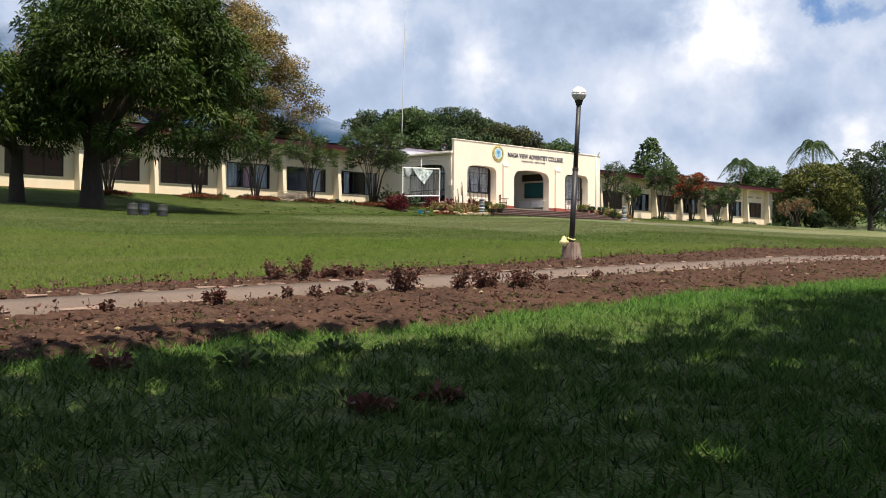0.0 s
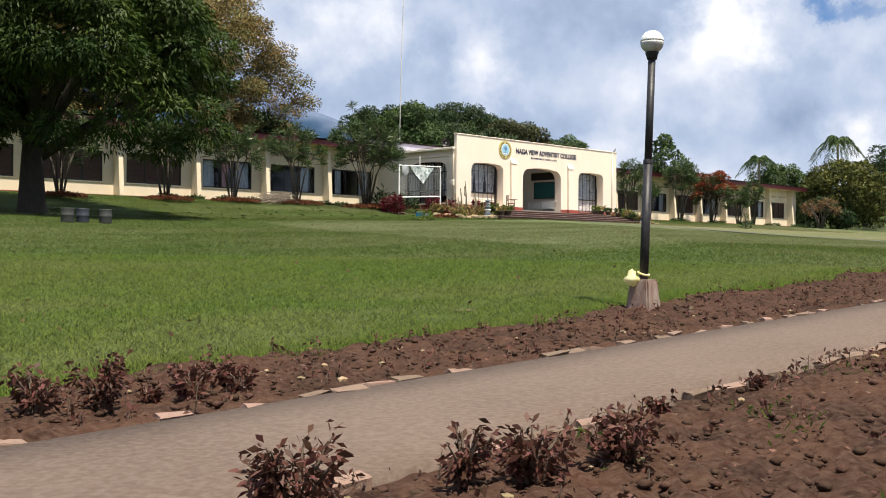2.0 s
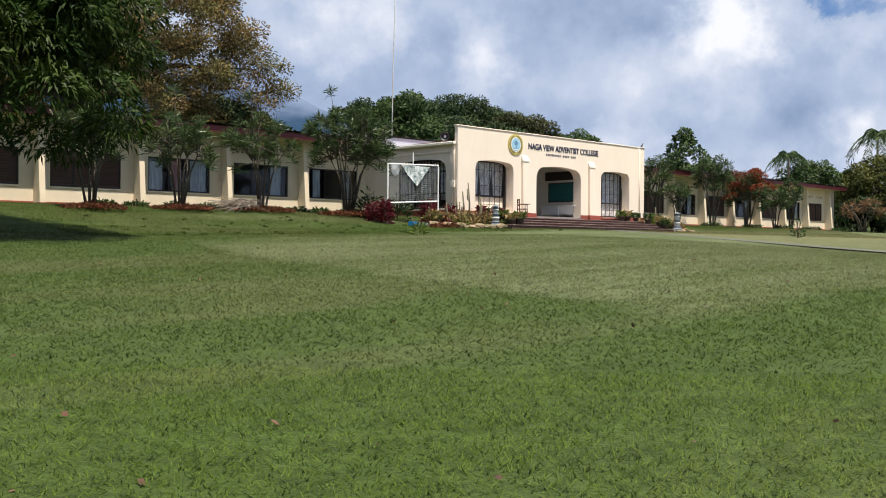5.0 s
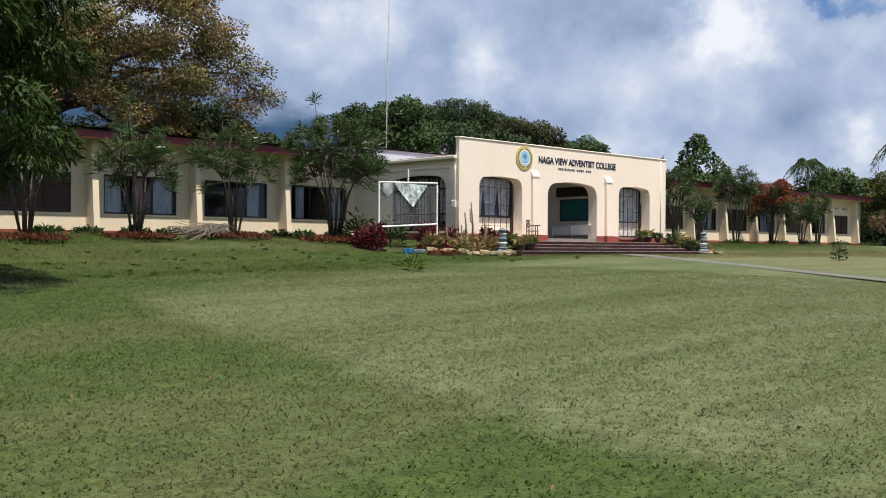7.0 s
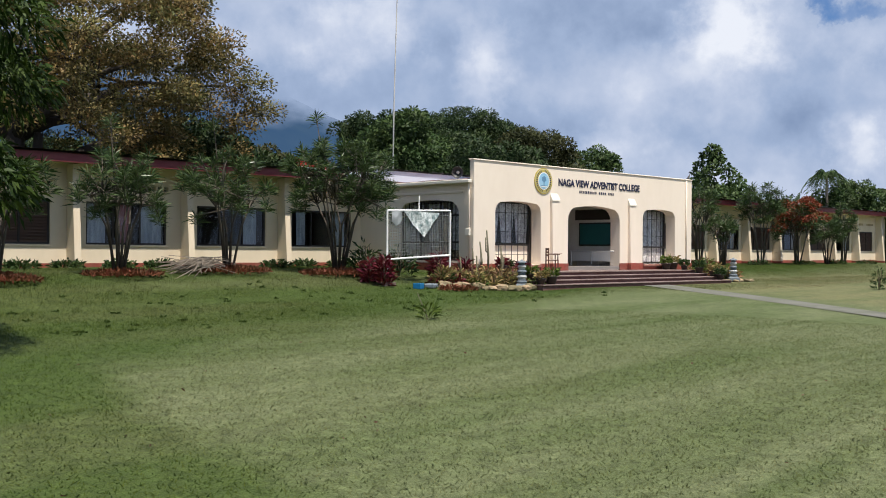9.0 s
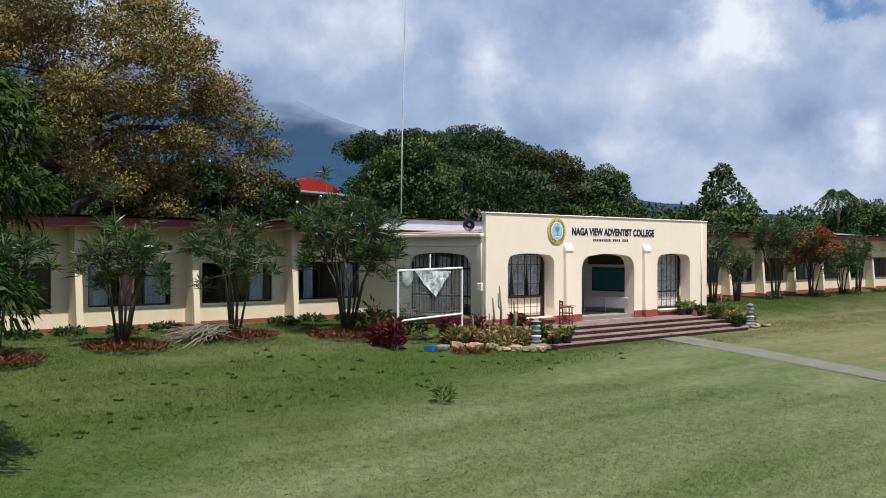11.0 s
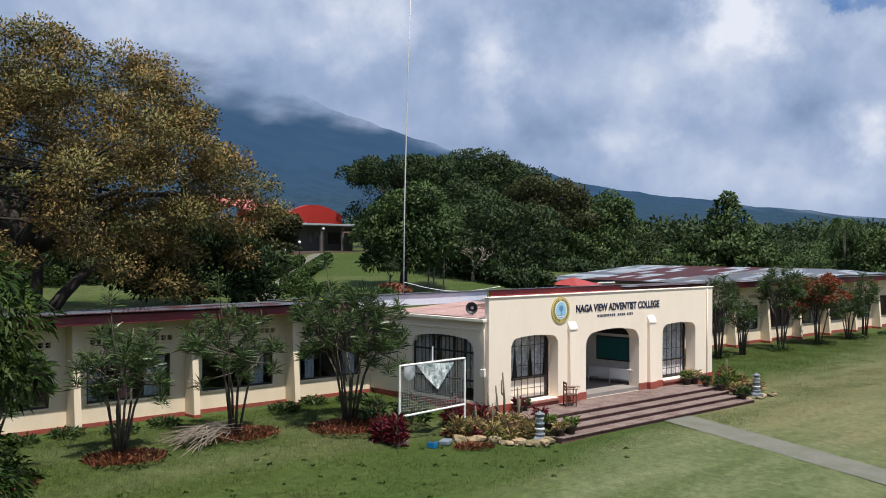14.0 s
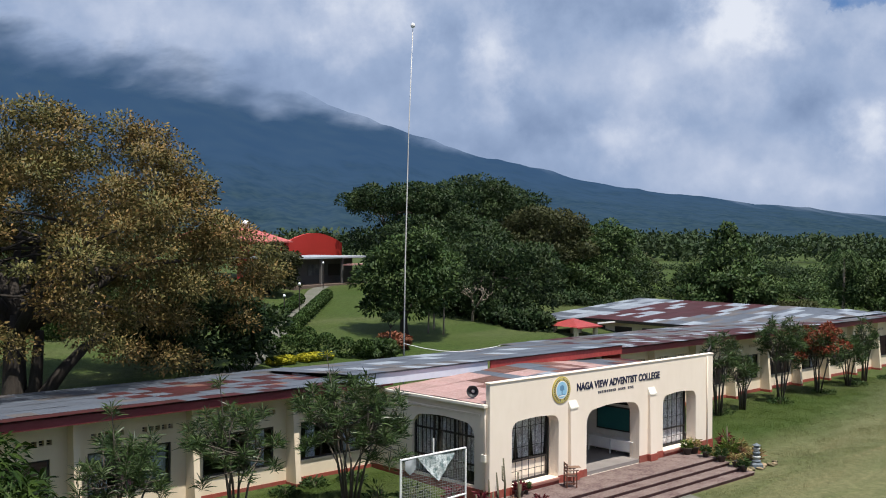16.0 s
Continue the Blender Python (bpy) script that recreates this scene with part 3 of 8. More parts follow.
def ground_z(x, y):
    """The lawn climbs away from the walkway and leans up to the east."""
    return np.interp(y, GROUND_Y, GROUND_Z) + np.interp(y, TILT_Y, TILT) * np.clip(x - 0.9 * np.asarray(y) - 1, -10, 10)


def walk_near(x):
    return 7.42 + 0.052 * x


def walk_far(x):
    return 8.92 + 0.062 * x


def lawn_edge(x):
    return 9.95 + 0.112 * x + 0.12 * math.sin(x * 0.9) + 0.1 * math.sin(x * 2.3 + 1)


def soil_edge(x):
    return 5.48 + 0.032 * x + 0.14 * math.sin(x * 0.8 + 0.4) + 0.09 * math.sin(x * 2.1) + 0.05 * math.sin(x * 5.3)


def sheet(name, xs, rows, lift, mat, jitter=0.0, seed=0, skirt=0.0):
    """A strip that lies on the ground: for each x a line of y values, lifted above the ground."""
    rng = np.random.default_rng(seed)
    verts, nr = [], 0
    for x in xs:
        ys = list(rows(x))
        drop = [0.0] * len(ys)
        if skirt:
            ys, drop = [ys[0], *ys, ys[-1]], [skirt, *drop, skirt]
        nr = len(ys)
        for k, y in enumerate(ys):
            edge = k in (0, nr - 1)
            verts.append((x, y, float(ground_z(x, y)) + (0.002 if edge and jitter else lift) + (0 if edge else jitter * rng.random()) - drop[k]))
    quads = [(i * nr + k, (i + 1) * nr + k, (i + 1) * nr + k + 1, i * nr + k + 1) for i in range(len(xs) - 1) for k in range(nr - 1)]
    me = quads_mesh(name, verts, quads)
    return part_mesh(name, me, mat, smooth=True)


def build_ground():
    xs = np.unique(np.concatenate([np.linspace(-3500, -120, 12), np.linspace(-120, 190, 249), np.linspace(190, 3500, 14)]))
    ys = np.unique(np.concatenate([np.linspace(-600, -60, 6), np.linspace(-60, 130, 191), np.linspace(130, 600, 16), np.linspace(600, 4000, 10)]))
    X, Y = np.meshgrid(xs, ys, indexing="ij")
    Z = ground_z(X, Y) + 0.035 * np.sin(X * 0.31 + 1) * np.sin(Y * 0.27) * (Y > 12) * (Y < 44)
    n, m = X.shape
    i, j = np.meshgrid(np.arange(n - 1), np.arange(m - 1), indexing="ij")
    q = np.stack([i * m + j, (i + 1) * m + j, (i + 1) * m + j + 1, i * m + j + 1], -1).reshape(-1, 4)
    me = quads_mesh("ground", np.stack([X, Y, Z], -1).reshape(-1, 3), q)
    structure(part_mesh("ground", me, M["lawn"], smooth=True), "sloping mown lawn with dry straw-coloured bands", "lawn")


build_ground()
xs_bed = [x * 0.09 for x in range(-60, 420)] + [37.8 + 0.6 * x for x in range(60)]
structure(sheet("soil_bed_near", xs_bed, lambda x: [soil_edge(x) + (walk_near(x) - soil_edge(x)) * k / 26 for k in range(27)], 0.015, M["soil"], 0.06, 1), "dug red-brown soil bed along the walkway", "soil bed")
structure(sheet("soil_bed_far", xs_bed, lambda x: [walk_far(x) - 0.02 + (lawn_edge(x) - walk_far(x) + 0.02) * k / 22 for k in range(23)], 0.015, M["soil"], 0.055, 2), "narrow red-brown soil bed beside the lawn", "soil bed")
structure(sheet("walkway", [x * 1.0 for x in range(-14, 70)], lambda x: [walk_near(x) + (walk_far(x) - walk_near(x)) * k / 3 for k in range(4)], 0.045, M["walk"], skirt=0.12), "weathered grey-brown concrete walkway", "walkway")


def garden_path():
    xs = [56.2, 56.85, 57.5, 58.15]
    ys = [24 + 0.5 * k for k in range(44)]
    verts = [(x - (45.6 - y) * 0.19, y, float(ground_z(x, y)) + 0.03) for x in xs for y in ys]
    m = len(ys)
    q = [(i * m + j, (i + 1) * m + j, (i + 1) * m + j + 1, i * m + j + 1) for i in range(3) for j in range(m - 1)]
    structure(part_mesh("pavement", quads_mesh("pavement", verts, q), M["asphalt_path"]), "narrow concrete path leading to the steps", "path")


garden_path()


# ---------------------------------------------------------------- college building
FLOOR, PORCH_TOP = 4.51, 9.15
PX0, PX1, PY = 49.25, 65.75, 49.0


def letters(text, size, at, mat, parent, name="sign_letters", label="", width=None):
    """Raised letters on a wall that faces the lawn."""
    cu = bpy.data.curves.new(name, "FONT")
    cu.body, cu.size, cu.extrude, cu.align_x, cu.align_y = text, size, 0.02, "LEFT", "CENTER"
    cu.offset = 0.012
    cu.resolution_u = 3
    tmp = new(name, cu)
    dg = bpy.context.evaluated_depsgraph_get()
    me = bpy.data.meshes.new_from_object(tmp.evaluated_get(dg))
    bpy.data.objects.remove(tmp)
    co = np.array([v.co[:] for v in me.vertices])
    if width:
        co[:, 0] *= width / (co[:, 0].max() - co[:, 0].min())
    co[:, 0] -= co[:, 0].min()
    world = np.stack([at[0] + co[:, 0], at[1] - co[:, 2], at[2] + co[:, 1]], -1)
    me.vertices.foreach_set("co", world.astype(np.float32).ravel())
    me.update()
    return part_mesh(name, me, mat, parent, label)


def sheeted_roof(parent, x0, x1, y0, y1, zf, step_x, step_y, rng, pick, name="roof", label=""):
    """A thin roof deck under overlapping corrugated sheets, each a piece of its own. zf gives the height, pick the paint of a sheet."""
    nx = max(1, round((x1 - x0) / step_x))
    ny = max(1, round((y1 - y0) / step_y))
    sx, sy = (x1 - x0) / nx, (y1 - y0) / ny
    xs = sorted({x0 + 0.02, (x0 + x1) / 2, x1 - 0.02})
    deck = [(x, y, zf(x, y) - 0.02 - d) for d in (0.0, 0.03) for x in xs for y in (y0, y1)]
    n = len(xs) * 2
    quads = [(2 * i, 2 * i + 2, 2 * i + 3, 2 * i + 1) for i in range(len(xs) - 1)] + [(n + 2 * i + 1, n + 2 * i + 3, n + 2 * i + 2, n + 2 * i) for i in range(len(xs) - 1)]
    roof = part_mesh(name, quads_mesh(name, deck, quads), M["dark_frame"], parent, label)
    ribs = 9
    shared = {}
    for i in range(nx):
        for j in range(ny):
            cx, cy = x0 + sx * (i + 0.5), y0 + sy * (j + 0.5)
            paint = pick(cx, cy, rng)
            tilt_x, tilt_y = (zf(cx + 0.2, cy) - zf(cx - 0.2, cy)) / 0.4, (zf(cx, cy + 0.2) - zf(cx, cy - 0.2)) / 0.4
            key = (paint, round(tilt_x, 3), round(tilt_y, 3))
            if key not in shared:
                verts = []
                for k in range(ribs + 1):
                    x = sx * (k / ribs - 0.5)
                    verts += [(x, y, tilt_x * x + tilt_y * y + 0.014 * (k % 2)) for y in (-sy / 2 - 0.05, sy / 2 + 0.05)]
                me = quads_mesh("sheet", verts, [(2 * k, 2 * k + 2, 2 * k + 3, 2 * k + 1) for k in range(ribs)])
                me.materials.append(ROOF_MATS[paint])
                shared[key] = me
            ob = new("sheet", shared[key])
            ob.parent = roof
            ob.matrix_basis = pose(cx, cy, zf(cx, cy) + 0.012 * (j % 2) + 0.006 * (i % 2) + rng.random() * 0.008, 0, 0, rng.normal(0, 0.12))
    return roof


def pick_left(x, y, rng):
    r = rng.random()
    if y < 56.0:
        return (1 if r < 0.93 else 0) if x < 42 else (0 if r < 0.6 else 1)
    d = ((x - 43.0) / 4.6) ** 2 + ((y - 58.8) / 2.2) ** 2 + 0.5 * math.sin(x * 2.3 + y * 3.1)
    if d < 1.0:
        return 1 if r < 0.68 else (4 if r < 0.72 else 0)
    return 5 if r < 0.12 else 0


def pick_right(x, y, rng):
    if y < 58.4 and x < 92:
        return 1 if rng.random() < 0.62 else (5 if rng.random() < 0.6 else 2)
    k = math.sin(x * 0.9 + 0.4 * y) + rng.normal(0, 0.7)
    return 1 if k > 0.9 else (2 if k < -1.7 else (5 if k > -0.4 else 0))


def curtain_bm(x0, x1, y, z0, z1, rng, tie=0.0):
    """A hanging gathered cloth."""
    bm = bmesh.new()
    n = max(8, int((x1 - x0) / 0.05))
    cx = (x0 + x1) / 2
    grid = []
    for k in range(n + 1):
        s = k / n
        col = []
        for j in range(7):
            h = j / 6
            pinch = 1 - tie * h ** 1.5
            x = cx + (x0 + (x1 - x0) * s - cx) * pinch
            col.append(bm.verts.new((x, y + 0.03 * math.sin(k * 1.35) * (0.5 + 0.5 * h) + 0.01 * math.sin(k * 3.1 + j), z1 - (z1 - z0) * h)))
        grid.append(col)
    for a, b in zip(grid, grid[1:]):
        for j in range(6):
            bm.faces.new((a[j], b[j], b[j + 1], a[j + 1]))
    return bm


M["pane"] = material("window_glass", (0.03, 0.035, 0.04), 0.06, 0, None, 1, 0.1, None, 5, 0.05, 0, 1, spec=0.6)


def wing_window(parent, x0, x1, style, rng, y=56.36, z0=5.5, z1=7.12):
    """A wide classroom window: dark frame, mullions, and louvres or glass before curtains."""
    bm = bmesh.new()
    t = 0.07
    box(bm, x0, x1, y + 0.02, y + 0.12, z0, z0 + t)
    box(bm, x0, x1, y + 0.02, y + 0.12, z1 - t, z1)
    box(bm, x0, x0 + t, y + 0.021, y + 0.119, z0 + t, z1 - t)
    box(bm, x1 - t, x1, y + 0.021, y + 0.119, z0 + t, z1 - t)
    n = 3
    for k in range(1, n):
        x = x0 + (x1 - x0) * k / n
        box(bm, x - 0.03, x + 0.03, y + 0.03, y + 0.11, z0 + t, z1 - t)
    win = part("window", bm, M["dark_frame"], parent, "dark-framed classroom window")
    part("sill", block(x0 - 0.05, x1 + 0.05, y - 0.07, y + 0.05, z0 - 0.07, z0 - 0.004, 0.01), M["cream_wing"], win)
    if style == "louvre":
        for k in range(n):
            a, b = x0 + (x1 - x0) * k / n + 0.04, x0 + (x1 - x0) * (k + 1) / n - 0.04
            m = 13
            for j in range(m):
                z = z0 + t + (z1 - z0 - 2 * t) * (j + 0.5) / m
                sb = bmesh.new()
                vs = [sb.verts.new(p) for p in ((a, y + 0.03, z - 0.05), (b, y + 0.03, z - 0.05), (b, y + 0.10, z + 0.05), (a, y + 0.10, z + 0.05))]
                f = sb.faces.new(vs)
                ex = bmesh.ops.extrude_face_region(sb, geom=[f])
                bmesh.ops.translate(sb, verts=[g for g in ex["geom"] if isinstance(g, bmesh.types.BMVert)], vec=(0, 0.004, 0.012))
                part("slat", sb, M["louvre"], win)
    else:
        part("pane", block(x0 + t, x1 - t, y + 0.055, y + 0.062, z0 + t, z1 - t), M["glass"], win)
        third = (x1 - x0) / 3
        mats = {"grey": ("curtain_grey", None, "curtain_grey"), "mixed": ("curtain_grey", "curtain_red", "curtain_grey"), "dark": (None, None, "curtain_grey")}[style]
        for k, mm in enumerate(mats):
            if mm:
                part("curtain", curtain_bm(x0 + third * (k + 0.04 + 0.3 * rng.random()), x0 + third * (k + 0.62 + 0.25 * rng.random()), y + 0.14, z0 + 0.05, z1 - 0.06, rng), M[mm], win, "gathered cloth curtain", True)
    return win


def glass_material():
    m = bpy.data.materials.new("clear_window_glass")
    m.use_nodes = True
    nt = m.node_tree
    g = nt.nodes.new("ShaderNodeBsdfGlossy")
    g.inputs["Roughness"].default_value = 0.03
    t = nt.nodes.new("ShaderNodeBsdfTransparent")
    t.inputs[0].default_value = (0.95, 0.97, 0.98, 1)
    f = nt.nodes.new("ShaderNodeLayerWeight")
    f.inputs[0].default_value = 0.5
    w = nt.nodes.new("ShaderNodeMath")
    w.operation = "POWER"
    nt.links.new(f.outputs["Facing"], w.inputs[0])
    w.inputs[1].default_value = 4.0
    w2 = nt.nodes.new("ShaderNodeMath")
    w2.operation = "MULTIPLY_ADD"
    nt.links.new(w.outputs[0], w2.inputs[0])
    w2.inputs[1].default_value, w2.inputs[2].default_value = 0.5, 0.03
    x = nt.nodes.new("ShaderNodeMixShader")
    nt.links.new(w2.outputs[0], x.inputs[0])
    nt.links.new(t.outputs[0], x.inputs[1])
    nt.links.new(g.outputs[0], x.inputs[2])
    nt.links.new(x.outputs[0], nt.nodes["Material Output"].inputs[0])
    return m


M["glass"] = glass_material()
WY, EAVE_Y = 56.33, 55.19


def wing(name, label, x0, x1, bays, styles, dz, roof_mat, seed, first_sheet_lift=0.0):
    """A long single-storey classroom wing: wall with windows and vent rows, fins, plinth, fascia and iron roof."""
    rng = np.random.default_rng(seed)
    w = thing(name, label, "building")
    z_base, z_top = 4.05, 8.5 + dz
    holes, vents = [], []
    for k, x in enumerate(bays):
        holes.append([(x + 0.62, 5.5 + dz), (x + 0.62, 7.12 + dz), (x + 3.95, 7.12 + dz), (x + 3.95, 5.5 + dz)])
        for c in (x + 0.75, x + 2.75):
            for j in range(5):
                vents.append((c + 0.27 * j, 7.62 + dz))
    for vx, vz in vents:
        holes.append([(vx, vz), (vx, vz + 0.19), (vx + 0.19, vz + 0.19), (vx + 0.19, vz)])
    wall = part("wall", pierced_wall([(x0, z_base), (x0, z_top), (x1, z_top), (x1, z_base)], holes, WY, 0.2), M["cream_wing"], w)
    part("back_wall", block(x0, x1, 63.0, 63.2, z_base, z_top - 0.15), M["cream_wing"], w)
    part("side_wall", block(x0 - 0.2, x0 - 0.004, WY + 0.004, 63.2, z_base, z_top - 0.2), M["cream_wing"], w)
    part("side_wall", block(x1 + 0.004, x1 + 0.2, WY + 0.004, 63.2, z_base, z_top - 0.2), M["cream_wing"], w)
    part("room_floor", block(x0, x1, WY + 0.2, 63.0, 4.3, 4.62), M["room_floor"], w)
    # painted dark, so that the classroom looks unlit through windows and vents
    part("partition", block(x0, x1, 60.0, 60.1, 4.62, z_top - 0.3), M["painted_dim_room"], w, "classroom wall painted dark for the dim room")
    part("plinth", block(x0, x1, WY - 0.03, WY - 0.003, z_base, 4.80 + dz * 0.5), M["red_base"], w, "dark red painted plinth")
    for k, (x, st) in enumerate(zip(bays, styles)):
        wing_window(w, x + 0.62, x + 3.95, st, rng, y=WY + 0.03, z0=5.5 + dz, z1=7.12 + dz)
    # fins between the bays, broader at the foot
    for x in [*bays, bays[-1] + 4.68]:
        bm = bmesh.new()
        prof = [(WY - 0.004, z_base), (WY - 0.72, z_base), (WY - 0.72, 4.9), (WY - 0.5, 7.6), (WY - 0.5, z_top - 0.06), (WY - 0.004, z_top - 0.06)]
        a = [bm.verts.new((x - 0.13, yy, zz)) for yy, zz in prof]
        b = [bm.verts.new((x + 0.13, yy, zz)) for yy, zz in prof]
        bm.faces.new(a)
        bm.faces.new(b[::-1])
        for k in range(len(prof)):
            bm.faces.new((a[k], b[k], b[(k + 1) % len(prof)], a[(k + 1) % len(prof)]))
        fin = part("buttress", bm, M["cream_wing"], w)
        part("foot", block(x - 0.15, x + 0.15, WY - 0.745, WY - 0.035, z_base, 4.74 + dz * 0.5), M["red_base"], fin)
    # vent blocks: a small frame in each hole
    bm = bmesh.new()
    for vx, vz in vents:
        c = 0.095
        box(bm, vx + 0.045, vx + 0.145, WY + 0.05, WY + 0.1, vz + 0.085, vz + 0.105)
    part("vent_blocks", bm, M["cream_wing"], w)["kind"] = "stuff"
    z_e = 8.46 + dz
    part("soffit", block(x0 - 0.4, x1 + 0.3, EAVE_Y + 0.05, WY + 0.3, z_e + 0.02, z_e + 0.05), M["cream_wing"], w)
    part("fascia", block(x0 - 0.5, x1 + 0.3, EAVE_Y - 0.03, EAVE_Y + 0.03, z_e - 0.02, z_e + 0.33, 0.01), M["maroon"], w, "maroon painted fascia board")
    zf = lambda x, y: z_e + 0.36 - (y - EAVE_Y) * 0.05
    sheeted_roof(w, x0 - 0.5, x1 + 0.3, EAVE_Y - 0.12, 63.5, zf, 0.85, 0.84, rng, roof_mat, label="patched corrugated iron roof")
    return w


LEFT_STYLES = ["louvre", "louvre", "louvre", "louvre", "mixed", "dark", "grey"]
left_bays = [44.72 - 4.7 * k for k in range(6, -1, -1)]
wing("classroom_wing", "long single-storey cream classroom wing with maroon fascia", 10.5, 49.2, left_bays, LEFT_STYLES, 0.0, pick_left, 11)
wing("classroom_wing", "cream classroom wing with maroon eaves and patched roof", 65.8, 108.0, [66.3 + 4.42 * k for k in range(9)], ["grey", "louvre", "louvre", "dark", "louvre", "dark", "louvre", "dark", "louvre"], 0.1, pick_right, 12)


def portico():
    rng = np.random.default_rng(5)
    p = thing("entrance_portico", "cream arched entrance portico with red plinths and raised sign letters", "building")
    a1 = opening_loop(50.57, 53.54, 4.78, 7.53, 0.42, 0.06)
    door = opening_loop(55.45, 59.42, FLOOR, 7.52, 0.62, 0.1)
    a3 = opening_loop(61.33, 64.2, 4.78, 7.53, 0.42, 0.06)
    part("front_wall", pierced_wall([(PX0, 3.9), (PX0, PORCH_TOP), (PX1, PORCH_TOP), (PX1, 3.9)], [a1, door, a3], PY, 0.22), M["cream"], p)
    part("front_wall", pierced_wall([(PX0 + 0.26, 3.9), (PX0 + 0.26, 8.1), (PX1 - 0.26, 8.1), (PX1 - 0.26, 3.9)], [a1, door, a3], PY + 0.223, 0.33), M["cream"], p)
    part("parapet_cap", block(PX0 - 0.04, PX1 + 0.04, PY - 0.04, PY + 0.26, PORCH_TOP + 0.003, PORCH_TOP + 0.055, 0.015), M["cream"], p)
    side = [(PY + 0.224, 3.9), (PY + 0.224, 8.25), (56.33, 8.25), (56.33, 3.9)]
    hole = [(a, z) for a, z in opening_loop(49.85, 53.6, 4.95, 7.55, 0.6, 0.08)]
    part("side_wall", pierced_wall(side, [hole], PX0, 0.25, "y"), M["cream"], p)
    part("side_wall", pierced_wall(side, [hole], PX1 - 0.25, 0.25, "y"), M["cream"], p)
    part("inner_wall", block(PX0 + 0.25, 55.0, 53.4, 53.6, FLOOR, 8.2), M["roof_wall"], p)
    part("inner_wall", block(54.6, 54.75, PY + 0.553, 53.4, FLOOR, 8.2), M["roof_wall"], p)
    part("inner_wall", block(60.2, 60.35, PY + 0.553, 55.3, FLOOR, 8.2), M["roof_wall"], p)
    part("rear_wall", block(54.75, 60.2, 54.6, 54.8, FLOOR, 8.2), M["roof_wall"], p)
    part("porch_ceiling", block(PX0 + 0.25, PX1 - 0.25, PY + 0.56, 56.3, 7.95, 8.0), M["white_trim"], p)
    part("porch_floor", block(PX0 + 0.26, PX1 - 0.26, PY + 0.03, 56.3, FLOOR - 0.3, FLOOR + 0.17), M["room_floor"], p)
    # plinths
    for x0, x1 in ((PX0, 50.57), (53.54, 55.45), (59.42, 61.33), (64.2, PX1)):
        part("plinth", block(x0 - 0.02, x1 + 0.02, PY - 0.03, PY - 0.003, 3.95, 4.83), M["red_base"], p, "red painted plinth")
    for x0, x1 in ((50.57, 53.54), (61.33, 64.2)):
        part("sill", block(x0 + 0.01, x1 - 0.01, PY - 0.1, PY + 0.5, 4.66, 4.776, 0.015), M["pink_sill"], p, "faded pink sill")
        part("plinth", block(x0 + 0.03, x1 - 0.03, PY - 0.026, PY - 0.004, 3.95, 4.655), M["red_base"], p)
    # pilasters with white sloping caps
    for x in (54.42, 60.32):
        bm = bmesh.new()
        prof = [(PY - 0.003, FLOOR), (PY - 0.20, FLOOR), (PY - 0.13, 7.62), (PY - 0.003, 7.62)]
        a = [bm.verts.new((x - 0.25, yy, zz)) for yy, zz in prof]
        b = [bm.verts.new((x + 0.25, yy, zz)) for yy, zz in prof]
        bm.faces.new(a)
        bm.faces.new(b[::-1])
        for k in range(4):
            bm.faces.new((a[k], b[k], b[(k + 1) % 4], a[(k + 1) % 4]))
        pil = part("pilaster", bm, M["cream"], p)
        bm = bmesh.new()
        prof = [(PY - 0.003, 7.623), (PY - 0.16, 7.623), (PY - 0.16, 7.68), (PY - 0.003, 7.98)]
        a = [bm.verts.new((x - 0.27, yy, zz)) for yy, zz in prof]
        b = [bm.verts.new((x + 0.27, yy, zz)) for yy, zz in prof]
        bm.faces.new(a)
        bm.faces.new(b[::-1])
        for k in range(4):
            bm.faces.new((a[k], b[k], b[(k + 1) % 4], a[(k + 1) % 4]))
        part("cap", bm, M["white_trim"], pil, "white sloping cap")
        part("foot", block(x - 0.29, x + 0.29, PY - 0.235, PY - 0.034, FLOOR, 4.84, 0.01), M["red_base"], pil)
    return p


M["pink_sill"] = material("faded_pink_sill", (0.32, 0.15, 0.12), 0.7, 0, (0.24, 0.08, 0.06), 1.5, 0.5, None, 10, 0.3, 0.1, 40)
PORTICO = portico()


def entrance_steps():
    s = thing("entrance_steps", "broad worn concrete entrance steps with dark red risers", "steps")
    x0, x1 = 49.75, 63.35
    levels = ((4.51, 47.2, 49.0), (4.36, 46.6, 47.2), (4.21, 46.0, 46.6), (4.06, 45.4, 46.0))
    for k, (z, ya, yb) in enumerate(levels):
        part("tread", block(x0 - 0.1 * k, x1 - 0.05 + 0.1 * k, ya - 0.03, yb - 0.003, z - 0.045, z, 0.012), M["step_concrete"], s)
        part("riser", block(x0 - 0.1 * k + 0.02, x1 - 0.05 + 0.1 * k - 0.02, ya + 0.015, yb - 0.004, 3.6, z - 0.047), M["riser"], s, "dark red riser")
    return s


entrance_steps()


